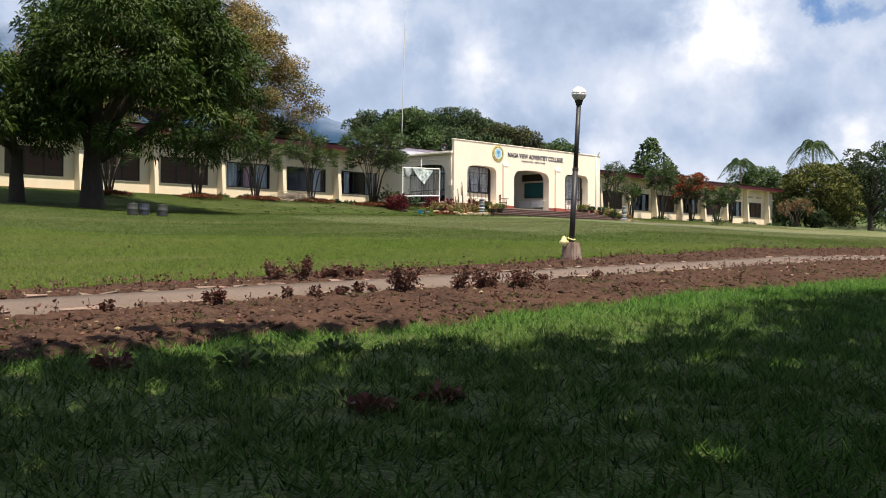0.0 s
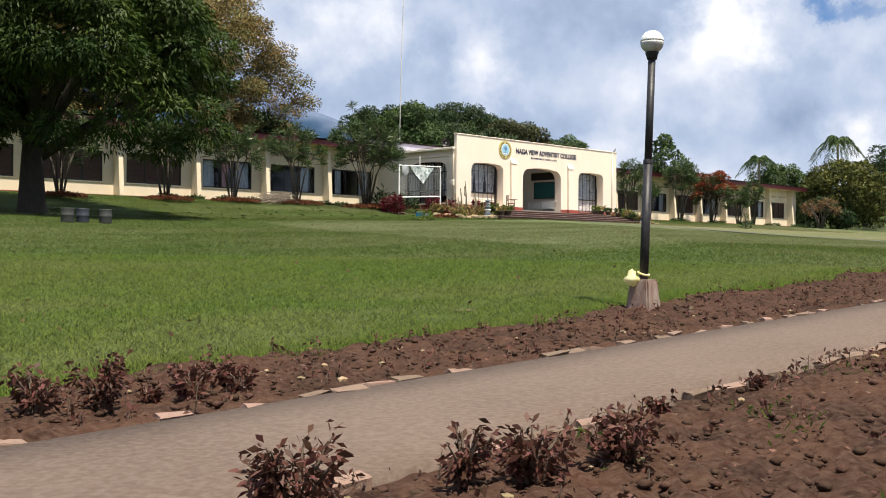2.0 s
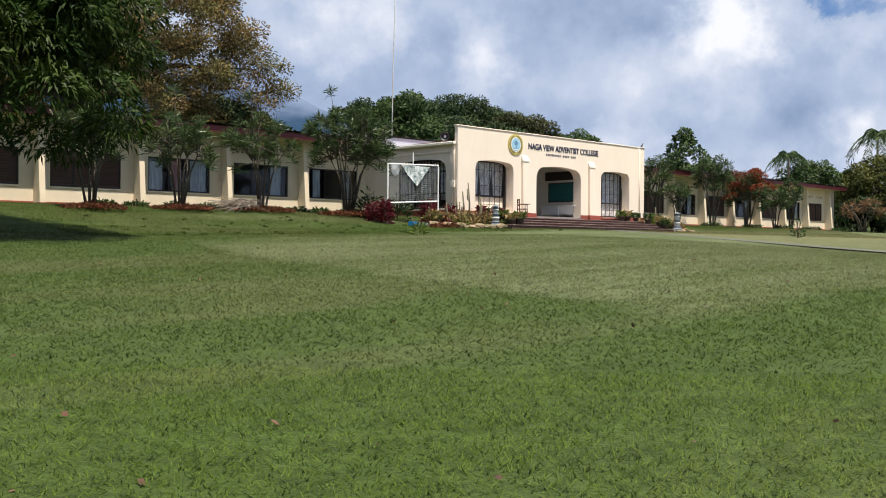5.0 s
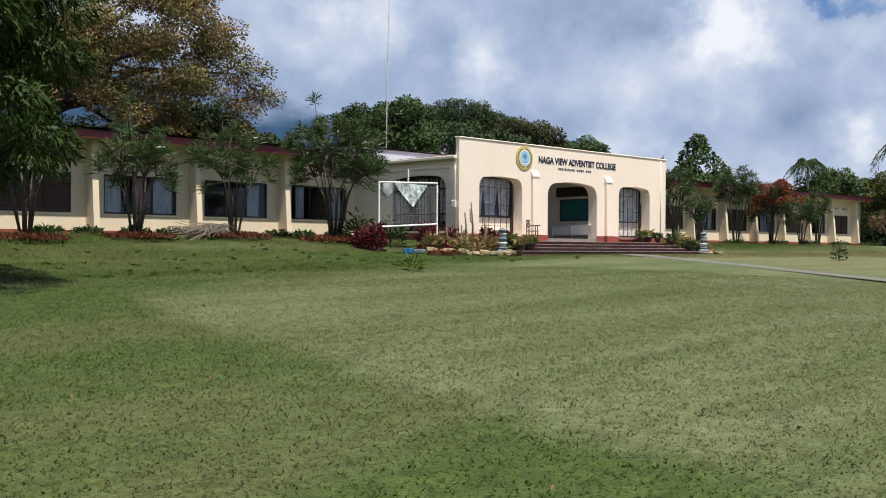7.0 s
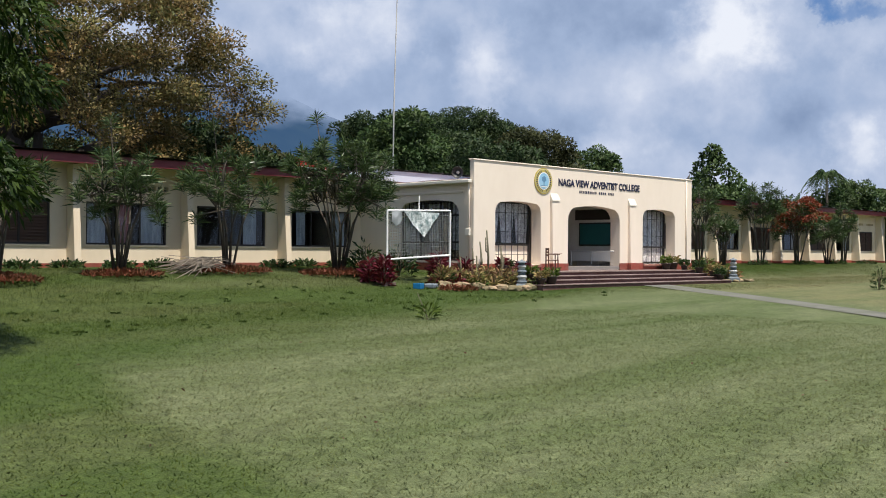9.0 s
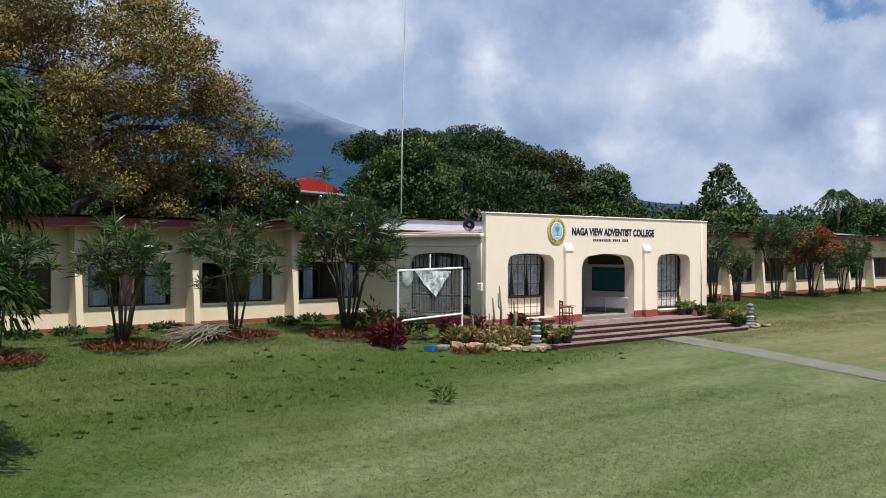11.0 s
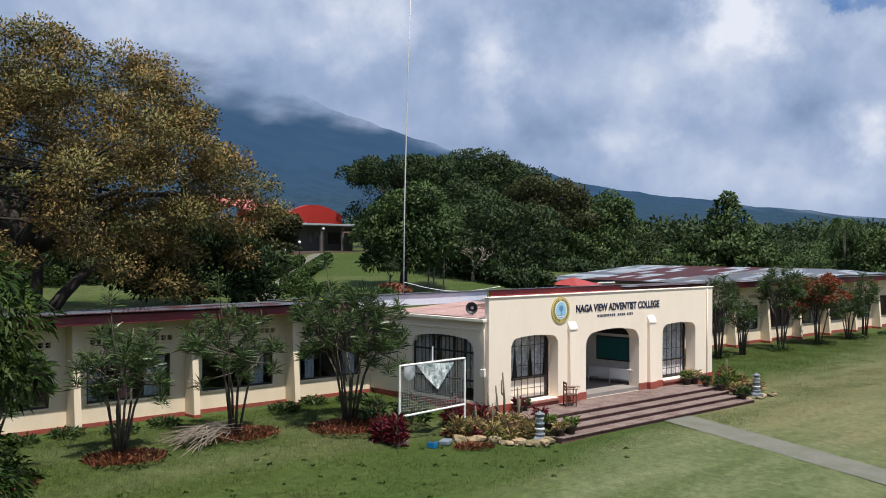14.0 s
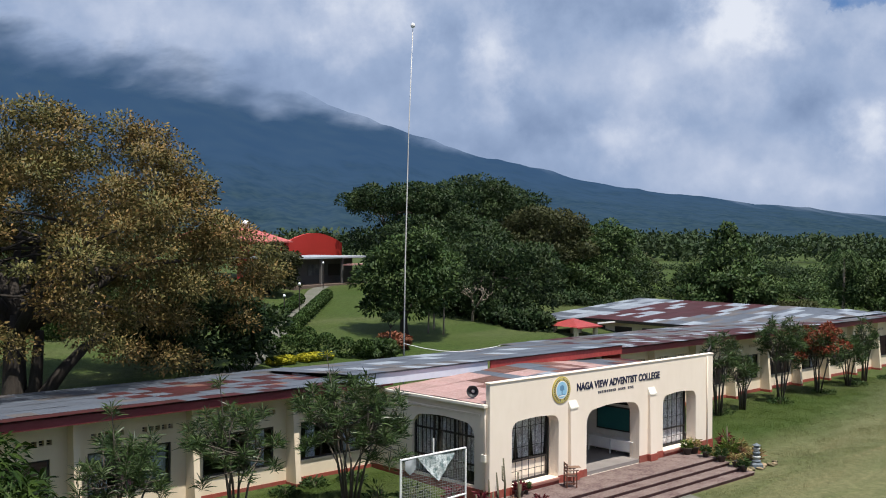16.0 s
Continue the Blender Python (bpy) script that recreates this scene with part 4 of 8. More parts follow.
# ---------------------------------------------------------------- plants
def crown_points(rng, clusters, per, size, inner=0.6):
    """Leaf places on many small uneven clumps: centre and radius of each clump in, points and outward ways out."""
    pts, ways = [], []
    for (cx, cy, cz), r in clusters:
        n = int(per * (r / size) ** 2)
        d = rng.normal(0, 1, (n, 3))
        d /= np.linalg.norm(d, axis=1, keepdims=True)
        d[:, 2] = np.abs(d[:, 2]) * np.where(rng.random(n) < 0.8, 1, -0.6)
        rad = r * (inner + (1.08 - inner) * rng.random(n) ** 0.8)[:, None]
        pts.append(np.array([cx, cy, cz]) + d * rad * np.array([1, 1, 0.72]))
        ways.append(d + np.array([0, 0, 0.1]))
    return np.concatenate(pts), np.concatenate(ways)


def clump_crown(rng, centre, radii, count, size, low=-0.55, flat=1.0):
    """Clump centres in an uneven crown: thick towards its skin, with lobes and gaps."""
    out = []
    lobes = [(rng.normal(0, 1, 3), 0.12 + 0.16 * rng.random()) for _ in range(7)]
    while len(out) < count:
        d = rng.normal(0, 1, 3)
        d /= np.linalg.norm(d)
        if d[2] < low:
            continue
        k = 0.45 + 0.55 * rng.random() ** 0.45
        bulge = 0.84 + sum(g * max(0, np.dot(d, l / np.linalg.norm(l))) ** 3 for l, g in lobes)
        c = np.array(centre) + d * np.array(radii) * k * bulge
        out.append((tuple(c), size * (0.65 + 0.7 * rng.random())))
    return out


def tree(name, label, at, height, centre, radii, leaf, bark, seed, count=90, size=1.2, per=260, length=0.24, width=0.09, trunk=0.35, fork=0.35, limbs=7, low=-0.5, extra=(), category="tree", droop=0.35, group="", inner=0.6):
    """A tapered trunk with limbs and a crown of many clumps of small leaves."""
    rng = np.random.default_rng(seed)
    x, y, z = at
    t = thing(name, label, category, (x, y, z), group=group)
    cl = clump_crown(rng, (centre[0] - x, centre[1] - y, centre[2] - z), radii, count, size, low) + [((a - x, b - y, c - z), r) for (a, b, c), r in extra]
    bm = bmesh.new()
    zf = height * fork
    tube(bm, [(0, 0, -0.3), (0.03, 0, 0.15), (0.05 * trunk, 0.04, zf * 0.5), (0.1 * trunk, 0.1 * trunk, zf)], [trunk * 1.5, trunk * 1.1, trunk * 0.9, trunk * 0.75], 10)
    order = sorted(range(len(cl)), key=lambda i: rng.random())[:limbs]
    for i in order:
        c = Vector(cl[i][0])
        s = Vector((0.1 * trunk, 0.1 * trunk, zf * (0.75 + 0.25 * rng.random())))
        mid = s.lerp(c, 0.5) + Vector((rng.normal(0, 0.3), rng.normal(0, 0.3), 0.12 * (c - s).length))
        tube(bm, [s, s.lerp(mid, 0.5) + Vector((rng.normal(0, 0.1), rng.normal(0, 0.1), 0)), mid, c], [trunk * 0.55, trunk * 0.42, trunk * 0.28, trunk * 0.06], 7)
        for j in range(2):
            e = Vector(cl[order[(order.index(i) + j + 1) % len(order)]][0])
            q = mid.lerp(e, 0.45)
            tube(bm, [mid, mid.lerp(q, 0.5) + Vector((0, 0, 0.15)), q], [trunk * 0.2, trunk * 0.13, trunk * 0.04], 5)
    part("trunk", bm, bark, t, "", True)
    pts, ways = crown_points(rng, cl, per, size, inner)
    part_mesh("crown", leaves_mesh("crown", pts, ways, length, width, rng, droop, 1.0, 0.68), leaf, t)
    return t


# mango tree on the lawn
def gz(x, y):
    return float(ground_z(x, y))


tree("mango_tree", "broad dark green mango tree with low spreading crown", (21.2, 44.5, gz(21.2, 44.5)), 11, (22.5, 42.5, 9.75), (4.85, 4.7, 4.8), M["mango_leaf"], M["bark_dark"], 21, 150, 1.05, 560, 0.26, 0.062, 0.5, 0.25, 10, -0.55, droop=0.9,
     extra=[((26.6, 40.6, 6.6), 0.9), ((27.4, 42.4, 6.4), 0.9), ((22.2, 39.4, 6.4), 0.9), ((23.8, 38.9, 7.0), 1.0), ((20.4, 40.8, 6.2), 0.9), ((25.4, 39.4, 7.2), 1.0), ((18.8, 42.6, 6.6), 1.0), ((27.8, 44.4, 6.6), 0.9), ((24.6, 41.2, 5.9), 0.9), ((26.0, 42.6, 5.8), 0.8), ((22.6, 41.2, 5.9), 0.9), ((21.0, 42.2, 6.0), 0.9), ((19.2, 44.4, 6.0), 0.9), ((27.2, 41.2, 8.6), 1.0), ((26.9, 40.4, 9.8), 1.0)])
tree("mango_tree", "smaller dark green mango tree beside the larger one", (18.6, 46.6, gz(18.6, 46.6)), 8, (16.8, 46.2, 7.6), (3.9, 3.6, 2.8), M["mango_leaf"], M["bark_dark"], 23, 60, 0.95, 520, 0.26, 0.062, 0.33, 0.3, 6, -0.5, droop=0.9)
# browning tree behind the wing
rain = tree("rain_tree", "large browning tree with wide domed crown", (37.6, 67.5, gz(37.6, 67.5)), 16, (36.8, 68.8, 13.0), (10.4, 8.0, 6.6), M["brown_leaf"], M["bark_dark"], 22, 330, 1.1, 560, 0.17, 0.08, 0.55, 0.3, 22, -0.45, inner=0.25,
     extra=[((30.5, 64.0, 8.9), 1.3), ((33.0, 62.9, 9.4), 1.3), ((42.6, 63.2, 9.3), 1.3), ((44.6, 64.6, 8.8), 1.2), ((29.0, 66.0, 8.4), 1.3), ((46.6, 66.0, 12.4), 1.4), ((46.4, 67.0, 14.6), 1.3), ((46.0, 67.5, 10.6), 1.4), ((48.4, 66.6, 12.0), 1.0), ((49.2, 67.0, 10.4), 1.1), ((47.9, 66.5, 13.4), 0.9), ((49.9, 67.2, 13.4), 1.1), ((50.2, 66.8, 14.2), 1.2), ((51.4, 67.4, 12.9), 1.2),  ((48.9, 66.6, 15.0), 1.1), ((50.5, 67.2, 12.7), 1.2),  ((48.6, 66.4, 14.0), 1.2), ((49.6, 67.0, 11.8), 1.2), ((47.6, 66.4, 15.2), 1.2)])
part("limb", tube(bmesh.new(), [(0.1, 0, 0.3), (0.69, -0.64, 1.42), (0.77, -0.7, 2.69), (0.84, -0.75, 4.09)], [0.4, 0.32, 0.26, 0.2], 10), M["bark_dark"], rain, "", True)
part("limb", tube(bmesh.new(), [(0.2, 0, 0.2), (0.98, -0.93, 1.16), (1.61, -1.51, 2.32), (2.53, -1.69, 3.29), (3.79, -2.19, 4.02)], [0.42, 0.34, 0.28, 0.22, 0.12], 10), M["bark_dark"], rain, "", True)


def strap_tree(name, label, at, height, spread, heads, seed, leaf, group="", blossom=0.0, stems=7, spikes=0):
    """A many-stemmed shrub tree with rosettes of strap leaves at its tips."""
    rng = np.random.default_rng(seed)
    t = thing(name, label, "shrub tree", at, group=group)
    bm = bmesh.new()
    tips = []
    for s in range(stems):
        a = 2 * math.pi * (s + rng.random() * 0.6) / stems
        r0 = 0.12 * rng.random() + 0.05
        lean = spread * (0.35 + 0.75 * rng.random())
        p0 = Vector((r0 * math.cos(a), r0 * math.sin(a), -0.15))
        p1 = Vector((lean * 0.35 * math.cos(a), lean * 0.35 * math.sin(a), height * 0.35))
        p2 = Vector((lean * 0.7 * math.cos(a + 0.3), lean * 0.7 * math.sin(a + 0.3), height * (0.55 + 0.12 * rng.random())))
        tube(bm, [p0, p1, p2], [0.055, 0.04, 0.026], 6)
        for k in range(max(2, heads // stems)):
            b = a + rng.normal(0, 0.9)
            rr = spread * (0.25 + 0.75 * rng.random() ** 0.7)
            top = height * (0.5 + 0.5 * rng.random() ** 0.6) * (1.0 - 0.22 * (rr / spread) ** 2)
            q = Vector((rr * math.cos(b), rr * math.sin(b), top))
            m = p2.lerp(q, 0.5) + Vector((rng.normal(0, 0.1), rng.normal(0, 0.1), -0.06))
            tube(bm, [p2 if k % 2 else p1.lerp(p2, 0.6), m, q], [0.03, 0.024, 0.014], 5)
            tips.append(q)
    for k in range(spikes):
        a = 2 * math.pi * rng.random()
        q = Vector((0.45 * spread * math.cos(a), 0.45 * spread * math.sin(a), height * (1.04 + 0.12 * rng.random())))
        tube(bm, [(0.1 * math.cos(a), 0.1 * math.sin(a), height * 0.3), q * 0.75, q], [0.028, 0.02, 0.013], 5)
        tips.append(q)
    part("stem", bm, M["bark_grey"], t, "", True)
    pts, ways = [], []
    for q in tips:
        n = 64
        d = rng.normal(0, 1, (n, 3))
        d[:, 2] = np.abs(d[:, 2]) * 0.9 + 0.15
        d /= np.linalg.norm(d, axis=1, keepdims=True)
        pts.append(np.array(q) + np.stack([np.zeros(n), np.zeros(n), -0.35 * rng.random(n)], -1))
        ways.append(d)
    pts, ways = np.concatenate(pts), np.concatenate(ways)
    part_mesh("leaves", leaves_mesh("leaves", pts, ways, 0.43, 0.036, rng, 0.3, 0.25, 0.3), leaf, t)
    if blossom:
        cl = [((*(Vector(q) + Vector((0, 0, 0.12))),), 0.42) for q in tips if rng.random() < blossom]
        bp, bw = crown_points(rng, cl, 130, 0.42)
        part_mesh("blossom", leaves_mesh("blossom", bp, bw, 0.16, 0.09, rng), M["orange_leaf"], t, "orange-red blossom")
    return t


for k, (x, y, h, s, heads) in enumerate(((24.9, 50.3, 4.4, 1.5, 40), (30.6, 51.0, 4.4, 1.6, 44), (34.9, 51.6, 4.5, 1.5, 44), (39.5, 52.2, 4.7, 1.7, 46), (43.9, 51.2, 5.5, 2.2, 110))):
    strap_tree("dracaena_tree", "many-stemmed shrub tree with strap leaves before the wing" if k < 4 else "tall dense shrub tree with strap leaves before the wing", (x, y, gz(x, y)), h, s, heads, 40 + k, M["strap_leaf"], "shrub trees before the left wing", stems=7 if k < 4 else 9, spikes=1)
for k, (x, y, h, s, heads, bl) in enumerate(((73.3, 53.2, 5.2, 1.0, 34, 0), (76.4, 53.4, 3.5, 0.9, 22, 0), (81.2, 53.4, 5.7, 1.5, 60, 0), (86.4, 53.4, 4.7, 1.8, 60, 0.6), (91.4, 53.6, 3.8, 1.2, 44, 0), (94.5, 53.8, 4.9, 0.9, 34, 0))):
    strap_tree("dracaena_tree", "shrub tree with orange-red blossom before the wing" if bl else "slender shrub tree with strap leaves before the wing", (x, y, gz(x, y)), h, s, heads, 60 + k, M["strap_leaf"], "shrub trees before the right wing", bl)

# trees behind the building
BACK = (
    ("broad_tree", "mid-green leafy tree beside the flagpole", (68.8, 76.2), (69.2, 76.0, 11.6), (3.4, 3.3, 3.6), "green_leaf", 70, 1.05),
    ("broad_tree", "tall dark tree with flat spreading tiers", (97, 109), (96.4, 108.8, 18.9), (6.2, 6.0, 2.0), "dark_leaf", 90, 1.2),
    ("broad_tree", "very tall dark green tree behind the building", (104, 105), (104.6, 105.6, 17.2), (6.9, 6.6, 5.0), "dark_leaf", 150, 1.5),
    ("broad_tree", "tall dark tree behind the building", (112, 107), (111.6, 105.6, 16.6), (5.4, 5.2, 4.2), "dark_leaf", 90, 1.4),
    ("broad_tree", "olive-brown tree behind the building", (103, 92), (102.8, 92.0, 14.6), (4.9, 4.6, 3.9), "olive_leaf", 90, 1.2),
    ("broad_tree", "round dark green tree behind the building", (110, 90), (109.8, 90.0, 13.2), (3.9, 3.8, 3.4), "green_leaf", 70, 1.1),
    ("broad_tree", "dark green tree behind the rear garden", (90, 94), (90.0, 94.0, 13.4), (7.0, 6.0, 3.9), "dark_leaf", 110, 1.4),
    ("broad_tree", "dense dark tree behind the rear lawn", (83.5, 82), (83.5, 82.0, 10.8), (6.2, 5.6, 3.7), "dark_leaf", 90, 1.3),
    ("broad_tree", "round green tree behind the end of the wing", (125, 66), (124.8, 66.2, 9.7), (3.9, 3.7, 2.6), "green_leaf", 70, 1.1),
    ("broad_tree", "dense dark green tree behind the rear wing", (112, 103), (112, 103, 11.6), (8.5, 8, 4.0), "dark_leaf", 80, 1.7),
    ("broad_tree", "round-topped green tree behind the wing", (128, 86), (128, 86, 7.4), (5.6, 5.4, 2.8), "green_leaf", 80, 1.4),
    ("broad_tree", "dense shrub tree at the end of the wing", (113.6, 54), (114.2, 54.0, 7.7), (5.2, 4.8, 3.9), "golden_leaf", 105, 1.05),
    ("broad_tree", "low dark bushy tree at the end of the wing", (110.6, 55), (110.6, 54.6, 5.9), (2.8, 2.6, 2.2), "dark_leaf", 40, 0.9),
    ("broad_tree", "dark spreading tree at the end of the lawn", (127, 53), (128.6, 52.2, 10.4), (5.6, 5.4, 5.2), "dark_leaf", 62, 1.2),
    ("broad_tree", "green tree at the end of the lawn", (139, 62), (139, 60, 8.0), (8, 7, 5.0), "dark_leaf", 90, 1.8),
    ("broad_tree", "dark tree beyond the rear wing", (150, 100), (150, 100, 8.6), (10, 9, 2.6), "dark_leaf", 80, 1.9),
    ("broad_tree", "dense dark tree behind the rear wing", (113, 92), (113, 92, 9.8), (7.5, 7, 3.4), "dark_leaf", 75, 1.6),
    ("broad_tree", "olive-green tree behind the rear wing", (120, 98), (120, 98, 9.8), (7.5, 7, 3.4), "olive_leaf", 75, 1.6),
    ("broad_tree", "dark green tree beyond the rear wing", (136, 92), (136, 92, 8.7), (7.5, 7, 2.8), "dark_leaf", 70, 1.6),
    ("broad_tree", "mid-green tree beyond the rear wing", (134, 78), (134, 78, 7.0), (6.4, 6, 2.8), "green_leaf", 75, 1.5),
    ("broad_tree", "dark green tree beyond the rear wing", (146, 80), (146, 80, 7.8), (8, 7, 3.0), "dark_leaf", 70, 1.7),
    ("broad_tree", "mid-green tree beyond the rear wing", (158, 84), (158, 84, 7.8), (8, 7, 3.2), "green_leaf", 70, 1.7),
    ("broad_tree", "dark green tree beyond the rear garden", (101, 108), (101, 108, 14.0), (8, 7, 4.0), "dark_leaf", 70, 1.6),
    ("broad_tree", "low dark bushy tree beyond the rear lawn", (46.5, 86), (46.0, 86.0, 10.2), (4.4, 3.0, 1.9), "dark_leaf", 40, 1.1),
    ("broad_tree", "low green bushy tree beyond the rear lawn", (51.5, 89), (51.5, 89.0, 10.6), (4.4, 3.0, 1.9), "green_leaf", 40, 1.1),
    ("broad_tree", "dark green tree beyond the rear lawn", (27, 96), (27, 96.0, 11.6), (7.0, 5.0, 3.4), "dark_leaf", 55, 1.5),
    ("broad_tree", "dark green tree beyond the rear lawn", (37, 99), (37, 99.0, 12.0), (7.0, 5.0, 3.6), "dark_leaf", 55, 1.5),
    ("broad_tree", "dark green tree beyond the rear lawn", (47, 100), (47, 100.0, 12.0), (6.5, 5.0, 3.4), "dark_leaf", 55, 1.5),
    ("broad_tree", "low dark tree close behind the rear wing", (97, 90), (97, 90.0, 10.6), (5.6, 4.6, 3.2), "dark_leaf", 60, 1.3),
    ("broad_tree", "low green tree close behind the rear wing", (107, 88.5), (107, 88.5, 9.8), (5.6, 4.4, 3.0), "green_leaf", 60, 1.3),
    ("broad_tree", "low dark tree beside the rear wing", (119, 84), (119, 84.0, 7.8), (5.0, 4.6, 2.4), "dark_leaf", 60, 1.3),
    ("broad_tree", "low olive tree beside the rear wing", (114.5, 70), (114.9, 70.0, 6.8), (3.8, 3.6, 1.9), "olive_leaf", 45, 1.2),
    ("broad_tree", "leafy olive tree before the red hall", (69.6, 95.0), (70.1, 94.7, 11.8), (2.5, 2.4, 2.0), "olive_leaf", 34, 0.8),
    ("bush", "rust and green shrub in the rear garden", (64.8, 72.6), (64.8, 72.6, 7.85), (0.9, 0.8, 0.45), "rust_leaf", 16, 0.4),
    ("bush", "low green shrub in the rear garden", (62.6, 71.6), (62.6, 71.6, 7.75), (0.9, 0.8, 0.4), "green_leaf", 16, 0.4),
    ("bush", "long low dark bush behind the rear wing", (99, 84.5), (99, 84.5, 8.5), (4.4, 2.0, 1.0), "dark_leaf", 44, 0.9),
    ("bush", "long low dark bush behind the rear wing", (108, 85.5), (108, 85.5, 8.5), (4.4, 2.0, 1.0), "dark_leaf", 44, 0.9),
    ("broad_tree", "dark green tree beyond the rear wing", (160, 98), (160, 98, 8.4), (9, 8, 3.0), "dark_leaf", 70, 1.7),
    ("bush", "low dark bush at the rear lawn edge", (81.6, 78.4), (81.6, 78.4, 8.4), (2.4, 2.2, 1.0), "dark_leaf", 34, 0.8),
    ("bush", "low dark bush beside the red-roofed porch", (81.6, 75.2), (81.8, 75.4, 8.1), (1.7, 1.6, 0.9), "dark_leaf", 26, 0.7),
    ("bush", "low dark bush at the rear lawn edge", (84.0, 82.2), (84.0, 82.2, 8.8), (3.4, 2.6, 1.3), "dark_leaf", 44, 0.9),
    ("broad_tree", "dark green tree beside the garden path", (49.6, 72.2), (49.2, 72.2, 9.8), (4.5, 4.2, 2.7), "dark_leaf", 75, 1.1),
)
for k, (name, label, (x, y), c, r, leaf, count, size) in enumerate(BACK):
    tree(name, label, (x, y, gz(x, y)), c[2] - gz(x, y), c, r, M[leaf], M["bark_dark"], 80 + k, int(count * 1.15), size * 0.85, 200, 0.32, 0.14, 0.32, 0.42, 7, -0.6)
tree("topiary_tree", "small round-headed clipped tree in the rear garden", (63.7, 71.8, gz(63.7, 71.8)), 2.4, (63.7, 71.8, gz(63.7, 71.8) + 2.35), (0.4, 0.4, 0.28), M["dark_leaf"], M["bark_dark"], 505, 16, 0.26, 130, 0.12, 0.05, 0.06, 0.8, 3, -0.6)
# dense tree with a pointed crown
tree("broad_tree", "dense dark tree with pointed crown and large leaves", (115, 77, gz(115, 77)), 10.5, (114.8, 77.2, 9.4), (5.4, 5.0, 2.8), M["green_leaf"], M["bark_dark"], 77, 70, 1.1, 150, 0.42, 0.22, 0.32, 0.4, 7, -0.6,
     extra=[((114.8 + (1 - s / 9) * 3.7 * math.cos(2.4 * s + j * 2.1), 77.2 + (1 - s / 9) * 3.5 * math.sin(2.4 * s + j * 2.1), 10.8 + 0.6 * s), 1.15 - 0.05 * s) for s in range(10) for j in range(3)])
# the tree whose shade lies over the near lawn
for k, (x, y) in enumerate(((-9.0, -4.8), (0.0, -3.95), (9.4, -4.75), (18.8, -5.65), (28.5, -5.6))):
    tree("shade_tree", "broad leafy tree shading the near lawn", (x, y, gz(x, y)), 8.5, (x + 0.5, y + 3.0, 7.8), (6.2, 3.4, 2.0), M["mango_leaf"], M["bark_dark"], 120 + k, 84, 1.3, 110, 0.5, 0.24, 0.5, 0.5, 8, -0.6, group="trees behind the near lawn")



# ---------------------------------------------------------------- lamp
def street_lamp():
    t = thing("street_lamp", "black globe lamp on a tapered concrete foot", "street lamp", (14.355, 11.315, 1.275))
    bm = bmesh.new()
    a = [bm.verts.new((x, y, -0.15)) for x, y in ((-0.165, -0.165), (0.165, -0.165), (0.165, 0.165), (-0.165, 0.165))]
    b = [bm.verts.new((x, y, 0.41)) for x, y in ((-0.115, -0.115), (0.115, -0.115), (0.115, 0.115), (-0.115, 0.115))]
    bm.faces.new(a[::-1])
    bm.faces.new(b)
    for k in range(4):
        bm.faces.new((a[k], a[(k + 1) % 4], b[(k + 1) % 4], b[k]))
    bmesh.ops.bevel(bm, geom=list(bm.edges), offset=0.018, segments=2, affect="EDGES")
    bmesh.ops.rotate(bm, verts=bm.verts, cent=(0, 0, 0), matrix=Matrix.Rotation(radians(4), 3, "Z"))
    part("foot", bm, M["stump"], t, "stained tapered concrete foot")
    lean = Vector((0.555, 0.275, 3.05))
    bm = bmesh.new()
    tube(bm, [(0, 0, 0.4), Vector((0, 0, 0.4)) + lean * 0.44], 0.05, 14)
    tube(bm, [Vector((0, 0, 0.4)) + lean * 0.44, Vector((0, 0, 0.4)) + lean * 0.845], 0.043, 14)
    part("pole", bm, M["black_pole"], t, "", True)
    top = Vector((0, 0, 0.4)) + lean * 0.845
    bm = bmesh.new()
    lathe(bm, [(0.058, -0.03), (0.062, 0.0), (0.075, 0.035), (0.08, 0.05), (0.07, 0.055)], 18, top)
    part("collar", bm, M["black_pole"], t, "", True)
    bm = bmesh.new()
    tube(bm, [Vector((0, 0, 0.4)) + lean * 0.43, Vector((0, 0, 0.4)) + lean * 0.445], 0.056, 14)
    part("joint_ring", bm, M["black_pole"], t)
    r, c = 0.135, 0.17
    low = [(r * math.cos(a), c + r * math.sin(a)) for a in [radians(-58 + 58 * k / 7) for k in range(8)]]
    up = [(r * math.cos(a), c + r * math.sin(a)) for a in [radians(1 + 88 * k / 9) for k in range(10)]]
    part("globe_base", lathe(bmesh.new(), [(0.06, 0.05), *low], 28, top), M["globe_low"], t, "clear grey lower half of the globe", True)
    part("globe_top", lathe(bmesh.new(), up, 28, top), M["globe_top"], t, "white frosted upper half of the globe", True)
    return t


street_lamp()
# flagpole behind the roof
M["pole_paint"] = material("weathered_pole_paint", (0.62, 0.60, 0.57), 0.5, 0, (0.42, 0.39, 0.36), 0.6, 0.7, None, 20, 0.2, 0.1, 40)
fp = thing("flagpole", "very tall thin white flagpole behind the roof", "flagpole", (56.53, 62.42, 5.5))
part("pole", tube(bmesh.new(), [(0, 0, -0.3), (0.1, 0, 8), (0.3, 0, 15), (0.62, 0.05, 21.0)], [0.042, 0.038, 0.028, 0.018], 10), M["pole_paint"], fp, "", True)


